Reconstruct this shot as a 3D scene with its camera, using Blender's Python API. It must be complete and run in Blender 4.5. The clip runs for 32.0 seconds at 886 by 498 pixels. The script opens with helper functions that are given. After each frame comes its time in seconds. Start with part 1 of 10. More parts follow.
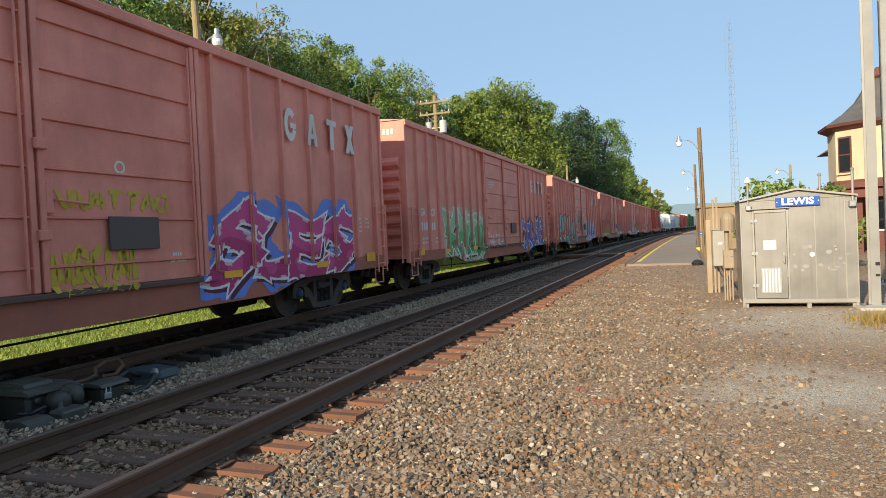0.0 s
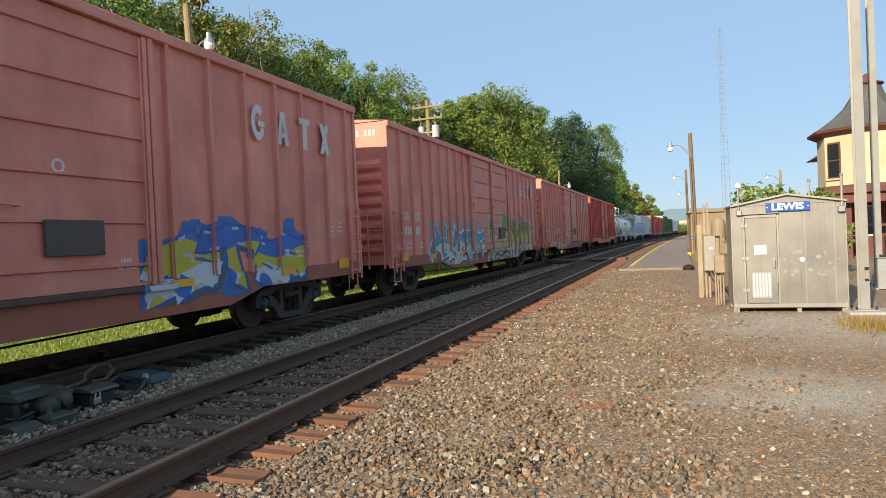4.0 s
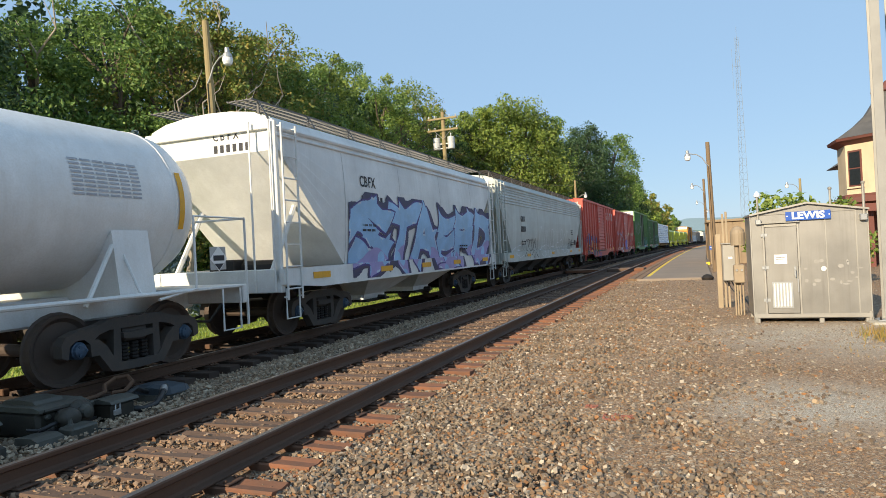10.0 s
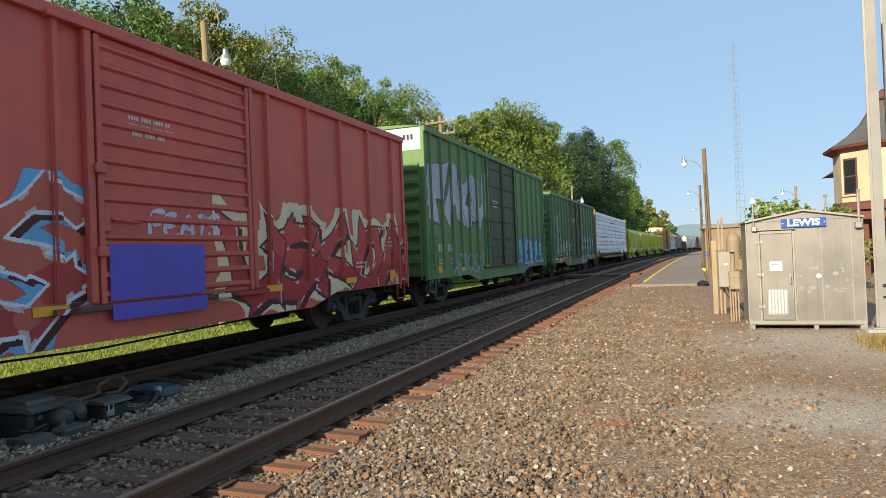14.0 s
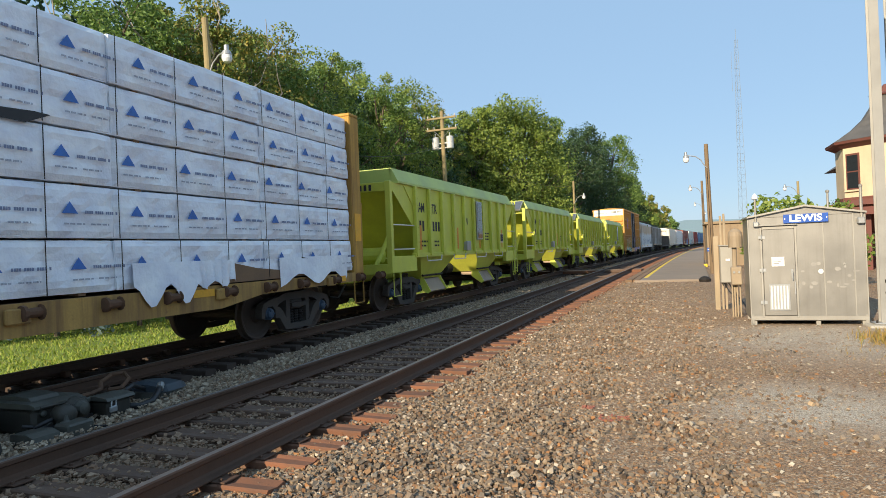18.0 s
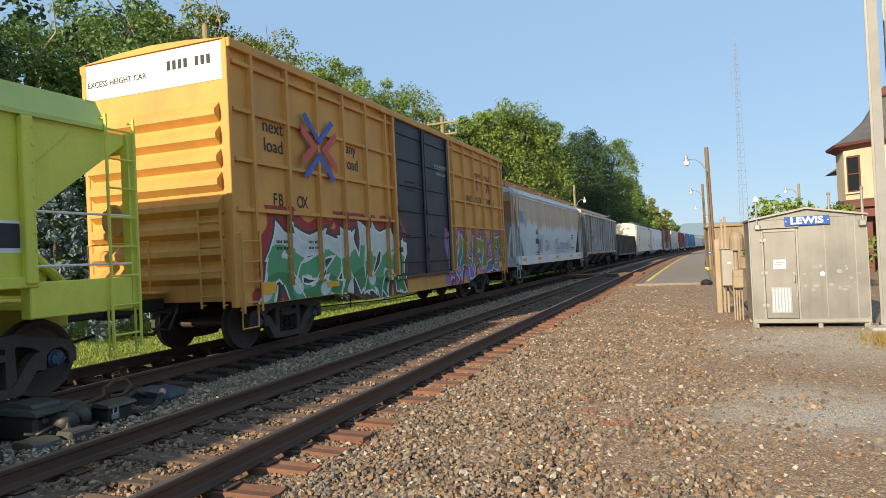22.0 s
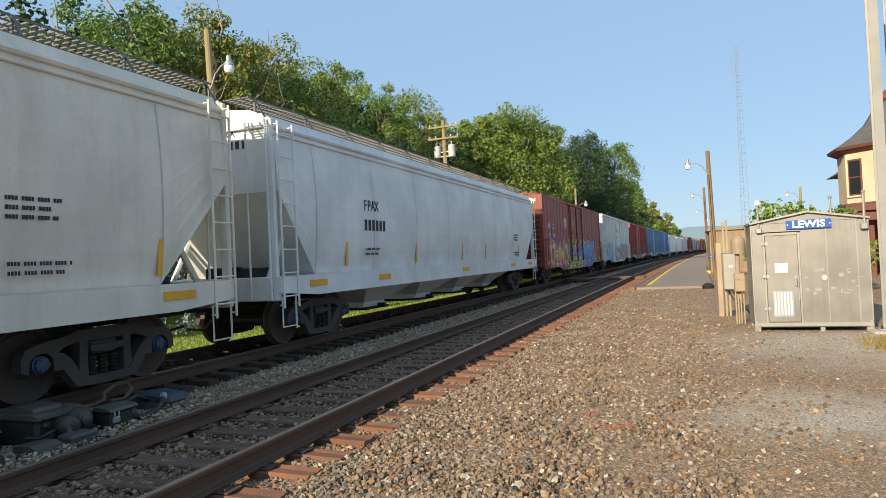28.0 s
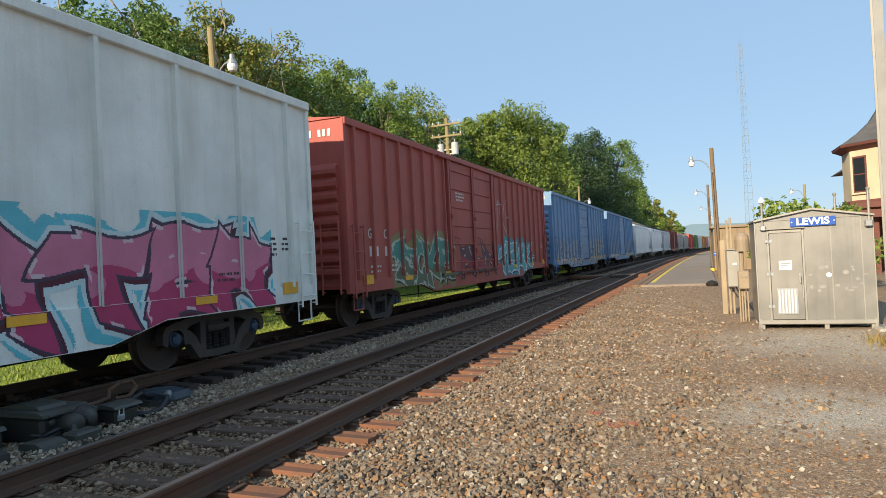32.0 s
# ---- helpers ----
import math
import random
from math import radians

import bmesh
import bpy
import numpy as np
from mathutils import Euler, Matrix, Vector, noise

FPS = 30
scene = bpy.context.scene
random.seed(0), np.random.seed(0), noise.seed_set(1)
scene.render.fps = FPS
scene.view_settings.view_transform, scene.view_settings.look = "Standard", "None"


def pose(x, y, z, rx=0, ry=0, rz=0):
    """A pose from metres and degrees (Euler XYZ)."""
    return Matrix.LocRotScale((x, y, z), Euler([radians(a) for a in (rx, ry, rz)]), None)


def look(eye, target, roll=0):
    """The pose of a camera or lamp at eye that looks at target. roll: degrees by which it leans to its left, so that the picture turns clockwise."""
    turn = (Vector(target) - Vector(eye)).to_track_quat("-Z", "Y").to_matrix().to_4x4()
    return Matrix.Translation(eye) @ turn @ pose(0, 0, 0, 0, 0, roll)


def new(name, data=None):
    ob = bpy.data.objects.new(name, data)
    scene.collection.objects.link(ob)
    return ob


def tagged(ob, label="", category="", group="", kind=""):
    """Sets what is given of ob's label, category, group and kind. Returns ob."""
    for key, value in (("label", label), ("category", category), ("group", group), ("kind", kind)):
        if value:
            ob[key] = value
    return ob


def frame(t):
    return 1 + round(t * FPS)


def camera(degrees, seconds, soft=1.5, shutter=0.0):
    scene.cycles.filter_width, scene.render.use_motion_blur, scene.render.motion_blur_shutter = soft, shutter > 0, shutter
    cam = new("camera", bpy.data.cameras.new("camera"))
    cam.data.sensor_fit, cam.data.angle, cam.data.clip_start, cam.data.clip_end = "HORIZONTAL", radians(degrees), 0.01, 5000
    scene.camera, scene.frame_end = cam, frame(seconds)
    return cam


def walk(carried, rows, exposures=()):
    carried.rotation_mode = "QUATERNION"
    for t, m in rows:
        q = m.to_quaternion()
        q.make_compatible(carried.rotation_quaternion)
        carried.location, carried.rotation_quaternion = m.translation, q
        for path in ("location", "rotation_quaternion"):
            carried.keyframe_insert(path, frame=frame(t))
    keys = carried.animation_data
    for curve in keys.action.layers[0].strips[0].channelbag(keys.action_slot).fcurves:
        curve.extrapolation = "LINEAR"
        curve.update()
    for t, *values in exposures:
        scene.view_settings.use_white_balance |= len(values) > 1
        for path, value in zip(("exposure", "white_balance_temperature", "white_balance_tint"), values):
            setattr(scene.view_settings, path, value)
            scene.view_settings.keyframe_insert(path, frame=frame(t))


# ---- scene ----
# Camera: held by hand at the trackside, nearly still.
SECONDS = 32.0
EYE = Vector((4.162, 0.0, 1.452))
cam = camera(69.0, SECONDS, 0.6)


def aim(yaw, pitch, roll):
    a, b = radians(yaw), radians(pitch)
    ahead = Vector((-math.sin(a) * math.cos(b), math.cos(a) * math.cos(b), math.sin(b)))
    return look(EYE, EYE + ahead, roll)


AIM = [
(0, 20.10, -1.14, -2.61), (0.5, 19.85, -1.01, -2.43), (1, 19.76, -0.94, -2.60), (1.5, 19.71, -0.86, -2.47),
(2, 19.70, -0.84, -2.39), (2.5, 19.57, -0.77, -2.52), (3, 19.52, -0.76, -2.52), (3.5, 19.36, -0.76, -2.55),
(5.5, 19.82, -0.74, -2.63), (6, 20.00, -0.59, -2.77), (6.5, 20.29, -0.48, -2.75), (7, 20.38, -0.40, -2.69),
(7.5, 20.62, -0.31, -2.74), (8, 20.70, -0.21, -2.72), (8.5, 20.73, -0.11, -2.61), (9, 20.74, 0.11, -2.63),
(9.5, 20.77, 0.25, -2.82), (10, 20.79, 0.27, -2.83), (10.5, 20.70, 0.22, -2.77), (11, 20.68, 0.43, -2.46),
(11.5, 20.63, 0.66, -2.28), (12, 20.63, 0.65, -2.31), (12.5, 20.60, 0.66, -2.23), (13, 20.58, 0.64, -2.17),
(13.5, 20.50, 0.60, -2.17), (14, 20.45, 0.58, -2.27), (14.5, 20.51, 0.46, -2.29), (16.5, 20.55, 0.24, -2.41),
(17, 20.54, 0.19, -2.41), (17.5, 20.61, 0.22, -2.33), (18, 20.61, 0.22, -2.33), (18.5, 20.62, 0.26, -2.27),
(19, 20.57, 0.31, -2.45), (19.5, 20.63, 0.39, -2.41), (20, 20.62, 0.42, -2.42), (20.5, 20.59, 0.48, -2.47),
(21, 20.59, 0.53, -2.59), (21.5, 20.61, 0.58, -2.70), (22, 20.69, 0.65, -2.69), (22.5, 20.69, 0.72, -2.67),
(23, 20.74, 0.76, -2.63), (23.5, 20.73, 0.78, -2.61), (24, 20.78, 0.79, -2.52), (24.5, 20.79, 0.85, -2.51),
(25, 20.78, 0.88, -2.48), (25.5, 20.78, 0.88, -2.51), (27.5, 20.81, 0.95, -2.64), (28, 20.79, 0.98, -2.71),
(28.5, 20.85, 1.02, -2.73), (29, 20.94, 0.95, -2.82), (29.5, 20.99, 0.83, -2.84), (30, 20.94, 0.74, -2.82),
(30.5, 21.00, 0.73, -2.80), (31, 21.00, 0.78, -2.84), (31.5, 21.06, 0.82, -2.84), (32, 21.09, 0.80, -2.78)
]
walk(cam, [(t, aim(a, b, r)) for t, a, b, r in AIM], [(0, 1.16), (SECONDS, 1.16)])

# Daylight: low sun behind the camera and across the tracks, clear sky.
SUN_EL, SUN_FROM = 21.9, (-0.269, -0.963)   # degrees; the sun's side in plan
world = bpy.data.worlds.new("world")
world.use_nodes = True
scene.world = world
wt = world.node_tree
sky = wt.nodes.new("ShaderNodeTexSky")
sky.sky_type = "NISHITA"
sky.sun_disc = False
sky.sun_elevation = radians(SUN_EL)
sky.sun_rotation = math.atan2(SUN_FROM[0], SUN_FROM[1])
sky.air_density, sky.dust_density, sky.ozone_density = 1.0, 0.25, 1.0
haze = wt.nodes.new("ShaderNodeMix")            # thin even haze over the clear sky
haze.data_type = "RGBA"
haze.inputs[0].default_value = 0.87
haze.inputs[7].default_value = (1.52, 2.36, 3.42, 1)
wt.links.new(sky.outputs[0], haze.inputs[6])
wt.links.new(haze.outputs[2], wt.nodes["Background"].inputs[0])
wt.nodes["Background"].inputs[1].default_value = 0.102
sun = new("sun", bpy.data.lights.new("sun", "SUN"))
sun.data.energy, sun.data.angle, sun.data.color = 3.15, radians(0.6), (1.0, 0.84, 0.61)
sun.matrix_world = look((SUN_FROM[0] * 50, SUN_FROM[1] * 50, 50 * math.tan(radians(SUN_EL))), (0, 0, 0))

# ---- track geometry ----
BEND = 1.92e-4                  # both tracks bend gently to the right
TRAIN_X, GROUND_Z = -3.96, -0.25


def bend(y):
    y = max(y, 0.0)
    return BEND * y * y if y < 200 else BEND * 200 * 200 + 2 * BEND * 200 * (y - 200)


def heading(y):
    return -math.degrees(math.atan(2 * BEND * min(max(y, 0.0), 200.0)))


# ---- materials ----
def nodes_of(name):
    m = bpy.data.materials.new(name)
    m.use_nodes = True
    return m, m.node_tree.nodes, m.node_tree.links, m.node_tree.nodes["Principled BSDF"]


def noise_at(N, K, coord, scale, detail=4.0, rough=0.6, stretch=None):
    n = N.new("ShaderNodeTexNoise")
    n.inputs["Scale"].default_value, n.inputs["Detail"].default_value, n.inputs["Roughness"].default_value = scale, detail, rough
    if stretch:
        mp = N.new("ShaderNodeMapping")
        mp.inputs["Scale"].default_value = stretch
        K.new(coord, mp.inputs[0])
        coord = mp.outputs[0]
    K.new(coord, n.inputs["Vector"])
    return n.outputs["Fac"]


def ramp(N, K, fac, lo, hi):
    r = N.new("ShaderNodeMapRange")
    r.inputs["From Min"].default_value, r.inputs["From Max"].default_value = lo, hi
    K.new(fac, r.inputs["Value"])
    return r.outputs[0]


def blend(N, K, fac, a, b):
    m = N.new("ShaderNodeMix")
    m.data_type = "RGBA"
    for v, k in ((fac, 0), (a, 6), (b, 7)):
        if isinstance(v, (int, float)):
            m.inputs[k].default_value = v
        elif isinstance(v, tuple):
            m.inputs[k].default_value = (*v[:3], 1)
        else:
            K.new(v, m.inputs[k])
    return m.outputs[2]


def times(N, K, a, k):
    m = N.new("ShaderNodeMath")
    m.operation = "MULTIPLY"
    K.new(a, m.inputs[0])
    if isinstance(k, (int, float)):
        m.inputs[1].default_value = k
    else:
        K.new(k, m.inputs[1])
    return m.outputs[0]


def bump(N, K, B, height, strength, dist):
    b = N.new("ShaderNodeBump")
    b.inputs["Strength"].default_value, b.inputs["Distance"].default_value = strength, dist
    K.new(height, b.inputs["Height"])
    K.new(b.outputs[0], B.inputs["Normal"])


def surface(name, color, dirt=(0.09, 0.07, 0.05), amount=0.5, rough=0.6, metal=0.0, grain=40.0, relief=0.002, patch=0.8, streak=False, vary=0.0, fade=None, ends=None, heavy=0.0):
    """A worn painted, wooden, stone or metal surface: patches, streaks or stains, fine grain and relief."""
    m, N, K, B = nodes_of(name)
    co = N.new("ShaderNodeTexCoord").outputs["Object"]
    big = noise_at(N, K, co, patch, 5)
    fine = noise_at(N, K, co, grain, 3)
    tone = blend(N, K, ramp(N, K, big, 0.3, 0.7), tuple(c * 0.82 for c in color), tuple(min(1, c * 1.12) for c in (fade or color)))
    st = noise_at(N, K, co, 1.0, 5, 0.65, (2.2, 2.2, 0.22) if streak else (1.3, 1.3, 1.3))
    out = blend(N, K, times(N, K, ramp(N, K, st, 0.48 - heavy, 0.78 - heavy), amount), tone, dirt)
    out = blend(N, K, times(N, K, ramp(N, K, fine, 0.35, 0.75), 0.22), out, dirt)
    if streak:                      # painted sheet: thin run marks, and a dull weathered film
        runs = noise_at(N, K, co, 1.0, 4, 0.7, (9.0, 9.0, 0.35))
        out = blend(N, K, times(N, K, ramp(N, K, runs, 0.56 - heavy, 0.80 - heavy), amount * 0.8), out, dirt)
        spots = noise_at(N, K, co, 5.5, 6, 0.75)
        out = blend(N, K, times(N, K, ramp(N, K, spots, 0.60, 0.72), amount * 0.6), out, dirt)
        B.inputs["Specular IOR Level"].default_value = 0.45
    if ends:                        # rust dust thrown out beyond the rails
        sep = N.new("ShaderNodeSeparateXYZ")
        K.new(co, sep.inputs[0])
        ab = N.new("ShaderNodeMath")
        ab.operation = "ABSOLUTE"
        K.new(sep.outputs[0], ab.inputs[0])
        out = blend(N, K, times(N, K, ramp(N, K, ab.outputs[0], 0.70, 0.95), ramp(N, K, big, 0.1, 0.5)), out, ends)
    if vary:
        inf = N.new("ShaderNodeObjectInfo").outputs["Random"]
        out = blend(N, K, times(N, K, inf, vary), out, tuple(c * 0.45 for c in color))
    K.new(out, B.inputs["Base Color"])
    K.new(times(N, K, ramp(N, K, big, -1.2, 1.0), rough * 1.35), B.inputs["Roughness"])
    B.inputs["Metallic"].default_value = metal
    if relief:
        bump(N, K, B, fine, 0.6, relief)
    return m


def plain(name, color, rough=0.5, metal=0.0):
    m, N, K, B = nodes_of(name)
    co = N.new("ShaderNodeTexCoord").outputs["Object"]
    n = noise_at(N, K, co, 9.0, 5)
    K.new(blend(N, K, ramp(N, K, n, 0.3, 0.7), tuple(c * 0.8 for c in color), tuple(min(1, c * 1.1) for c in color)), B.inputs["Base Color"])
    B.inputs["Roughness"].default_value, B.inputs["Metallic"].default_value = rough, metal
    return m


def islands(name, colors, rough=0.85, translucent=0.0, grain=18.0, drift=0.3):
    """Loose pieces, each island of its own tone."""
    m, N, K, B = nodes_of(name)
    r = N.new("ShaderNodeNewGeometry").outputs["Random Per Island"]
    cr = N.new("ShaderNodeValToRGB")
    el = cr.color_ramp.elements
    el[0].color, el[0].position = (*colors[0], 1), 0.0
    el[1].color, el[1].position = (*colors[-1], 1), 1.0
    for i, c in enumerate(colors[1:-1]):
        e = el.new((i + 1) / (len(colors) - 1))
        e.color = (*c, 1)
    K.new(r, cr.inputs[0])
    co = N.new("ShaderNodeTexCoord").outputs["Object"]
    n = noise_at(N, K, co, grain, 3)
    big = noise_at(N, K, co, 0.35, 3)
    out = blend(N, K, times(N, K, ramp(N, K, n, 0.4, 0.8), 0.35), cr.outputs[0], tuple(c * 0.5 for c in colors[0]))
    out = blend(N, K, times(N, K, ramp(N, K, big, 0.4, 0.65), drift), out, colors[len(colors) // 2])
    K.new(out, B.inputs["Base Color"])
    B.inputs["Roughness"].default_value = rough
    if translucent:
        tr = N.new("ShaderNodeBsdfTranslucent")
        K.new(out, tr.inputs[0])
        mx = N.new("ShaderNodeMixShader")
        mx.inputs[0].default_value = translucent
        K.new(B.outputs[0], mx.inputs[1])
        K.new(tr.outputs[0], mx.inputs[2])
        K.new(mx.outputs[0], N["Material Output"].inputs[0])
    return m


STEEL_DARK = surface("dark_steel", (0.022, 0.02, 0.018), (0.05, 0.033, 0.024), 0.5, 0.65, 0.3)
RUST = surface("rusty_steel", (0.15, 0.08, 0.045), (0.05, 0.03, 0.02), 0.5, 0.8, 0.2)
RAIL = surface("rail_steel", (0.115, 0.062, 0.038), (0.05, 0.032, 0.022), 0.5, 0.75, 0.25)
RAIL_TOP = surface("polished_rail", (0.24, 0.215, 0.195), (0.12, 0.085, 0.06), 0.45, 0.45, 0.85, relief=0)
GALV = surface("galvanised_steel", (0.42, 0.43, 0.43), (0.25, 0.24, 0.22), 0.4, 0.45, 0.6)
CREOSOTE = surface("tie_wood", (0.15, 0.092, 0.062), (0.07, 0.046, 0.033), 0.65, 0.9, 0, 30, 0.006, 2.0, vary=0.45, ends=(0.235, 0.098, 0.05))
# darker tie wood for the track that carries the train
CREOSOTE_DARK = surface("darker_tie_wood", (0.08, 0.053, 0.038), (0.04, 0.028, 0.021), 0.6, 0.9, 0, 30, 0.006, 2.0, vary=0.45)
WOOD_POLE = surface("weathered_pole", (0.32, 0.255, 0.13), (0.17, 0.13, 0.075), 0.5, 0.9, 0, 25, 0.004, 1.2, True)
YELLOW = surface("yellow_reflector", (0.85, 0.42, 0.02), (0.3, 0.2, 0.08), 0.35, 0.5)
WHITE = surface("white_paint", (0.78, 0.78, 0.75), (0.45, 0.42, 0.36), 0.4, 0.55, streak=True)
BLACK = plain("black_paint", (0.015, 0.015, 0.016), 0.5)
MARK_WHITE = surface("stencil_white", (0.66, 0.64, 0.60), (0.4, 0.3, 0.26), 0.45, 0.7, relief=0)
MARK_BLACK = plain("stencil_black", (0.03, 0.03, 0.035), 0.7)
GLASS_DARK = plain("dark_glass", (0.02, 0.025, 0.03), 0.08)
LAMP_GLASS = plain("lamp_glass", (0.75, 0.77, 0.78), 0.15)


# ---- mesh building ----
class Geo:
    """Collects vertices and faces of one part; mats holds a material slot for each face."""

    def __init__(self):
        self.v, self.f = [], []

    def add(self, vs, fs):
        k = len(self.v)
        self.v += [tuple(p) for p in vs]
        self.f += [tuple(i + k for i in q) for q in fs]
        return self

    def box(self, x0, x1, y0, y1, z0, z1, b=0.006):
        lo, hi = (min(x0, x1), min(y0, y1), min(z0, z1)), (max(x0, x1), max(y0, y1), max(z0, z1))
        b = min(b, *((h - l) * 0.45 for l, h in zip(lo, hi)))
        if b <= 0:
            vs = [(x, y, z) for z in (lo[2], hi[2]) for y in (lo[1], hi[1]) for x in (lo[0], hi[0])]
            return self.add(vs, [(0, 2, 3, 1), (4, 5, 7, 6), (0, 1, 5, 4), (2, 6, 7, 3), (0, 4, 6, 2), (1, 3, 7, 5)])
        vs, ix = [], {}
        for sx in (0, 1):
            for sy in (0, 1):
                for sz in (0, 1):
                    s = (sx, sy, sz)
                    for ax in range(3):
                        ix[s, ax] = len(vs)
                        vs.append(tuple((hi[k] if s[k] else lo[k]) if k == ax else (hi[k] - b if s[k] else lo[k] + b) for k in range(3)))
        fs = []

        def face(q, out):
            a, c, d = (Vector(vs[q[i]]) for i in (0, 1, 2))
            n = (c - a).cross(d - a)
            fs.append(tuple(q) if n.dot(Vector(out)) > 0 else tuple(reversed(q)))
        for ax in range(3):
            u, w = [k for k in range(3) if k != ax]
            for side in (0, 1):
                q = []
                for a, c in ((0, 0), (1, 0), (1, 1), (0, 1)):
                    s = [0, 0, 0]
                    s[ax], s[u], s[w] = side, a, c
                    q.append(ix[tuple(s), ax])
                out = [0, 0, 0]
                out[ax] = 1 if side else -1
                face(q, out)
            for a in (0, 1):
                for c in (0, 1):
                    s0, s1 = [0, 0, 0], [0, 0, 0]
                    s0[u] = s1[u] = a
                    s0[w] = s1[w] = c
                    s1[ax] = 1
                    out = [0, 0, 0]
                    out[u], out[w] = 2 * a - 1, 2 * c - 1
                    face([ix[tuple(s0), u], ix[tuple(s1), u], ix[tuple(s1), w], ix[tuple(s0), w]], out)
        for sx in (0, 1):
            for sy in (0, 1):
                for sz in (0, 1):
                    face([ix[(sx, sy, sz), k] for k in range(3)], (2 * sx - 1, 2 * sy - 1, 2 * sz - 1))
        return self.add(vs, fs)

    def tube(self, pts, r, n=8, r2=None):
        pts = [Vector(p) for p in pts]
        rings, m = [], len(pts)
        for i, p in enumerate(pts):
            d = (pts[min(i + 1, m - 1)] - pts[max(i - 1, 0)]).normalized()
            a = Vector((0, 0, 1)) if abs(d.z) < 0.9 else Vector((1, 0, 0))
            u = d.cross(a).normalized()
            w = d.cross(u)
            rr = r if r2 is None else r + (r2 - r) * i / (m - 1)
            rings.append([p + (u * math.cos(2 * math.pi * k / n) + w * math.sin(2 * math.pi * k / n)) * rr for k in range(n)])
        vs = [q for ring in rings for q in ring]
        fs = [(i * n + k, i * n + (k + 1) % n, (i + 1) * n + (k + 1) % n, (i + 1) * n + k) for i in range(m - 1) for k in range(n)]
        fs += [tuple(reversed(range(n))), tuple(range((m - 1) * n, m * n))]
        return self.add(vs, fs)

    def prism(self, poly, axis, a, b):
        def at(q, h):
            return (h, *q) if axis == "x" else (q[0], h, q[1]) if axis == "y" else (*q, h)
        n = len(poly)
        area = sum(poly[i][0] * poly[(i + 1) % n][1] - poly[(i + 1) % n][0] * poly[i][1] for i in range(n))
        if (area > 0) == (axis == "y"):
            poly = poly[::-1]
        vs = [at(q, min(a, b)) for q in poly] + [at(q, max(a, b)) for q in poly]
        fs = [tuple(reversed(range(n))), tuple(range(n, 2 * n))]
        fs += [(i, (i + 1) % n, n + (i + 1) % n, n + i) for i in range(n)]
        return self.add(vs, fs)

    def lathe(self, prof, at=(0, 0, 0), axis="z", n=16, a0=0.0):
        """prof: (radius, height) pairs along the axis."""
        vs = []
        for r, h in prof:
            for k in range(n):
                c, s = r * math.cos(a0 + 2 * math.pi * k / n), r * math.sin(a0 + 2 * math.pi * k / n)
                p = (c, s, h) if axis == "z" else (h, c, s) if axis == "x" else (s, h, c)
                vs.append((p[0] + at[0], p[1] + at[1], p[2] + at[2]))
        m = len(prof)
        fs = [(i * n + k, i * n + (k + 1) % n, (i + 1) * n + (k + 1) % n, (i + 1) * n + k) for i in range(m - 1) for k in range(n)]
        fs += [tuple(reversed(range(n))), tuple(range((m - 1) * n, m * n))]
        return self.add(vs, fs)

    def loft(self, rings, cap=True):
        n, m = len(rings[0]), len(rings)
        vs = [q for ring in rings for q in ring]
        fs = [(i * n + k, i * n + (k + 1) % n, (i + 1) * n + (k + 1) % n, (i + 1) * n + k) for i in range(m - 1) for k in range(n)]
        if cap:
            fs += [tuple(reversed(range(n))), tuple(range((m - 1) * n, m * n))]
        return self.add(vs, fs)


def shape(name, geo, mat, smooth=False):
    me = bpy.data.meshes.new(name)
    me.from_pydata(geo.v, [], geo.f)
    for k in (mat if isinstance(mat, (list, tuple)) else [mat]):
        me.materials.append(k)
    if smooth:
        me.polygons.foreach_set("use_smooth", [True] * len(me.polygons))
    me.update()
    return me


def part(name, geo, mat, parent=None, label="", m=None, smooth=False):
    """One mesh object, a part of its thing; geo may be a mesh that is shared already."""
    me = geo if isinstance(geo, bpy.types.Mesh) else shape(name, geo, mat, smooth)
    ob = new(name, me)
    ob.parent = parent
    if m is not None:
        ob.matrix_basis = m
    if label:
        ob["label"] = label
    return ob


def thing(name, m, label, category, group="", kind=""):
    ob = new(name)
    ob.empty_display_size = 0.3
    ob.matrix_basis = m
    return tagged(ob, label, category, group, kind)


def letters(text, size, mat, parent, m, name="lettering", width=1.0, bold=0.0, slant=0.0):
    """Painted letters as a flat mesh; the text runs along x and stands along y of its pose."""
    cu = bpy.data.curves.new("letters", "FONT")
    cu.body, cu.size, cu.align_x, cu.align_y, cu.offset, cu.resolution_u = text, size, "CENTER", "CENTER", bold, 3
    cu.extrude, cu.shear = 0.001, slant
    tmp = bpy.data.objects.new("letters", cu)
    me = bpy.data.meshes.new_from_object(tmp)
    bpy.data.objects.remove(tmp)
    me.transform(Matrix.Diagonal((width, 1, 1, 1)))
    me.materials.clear()
    me.materials.append(mat)
    return part(name, me, None, parent, m=m)


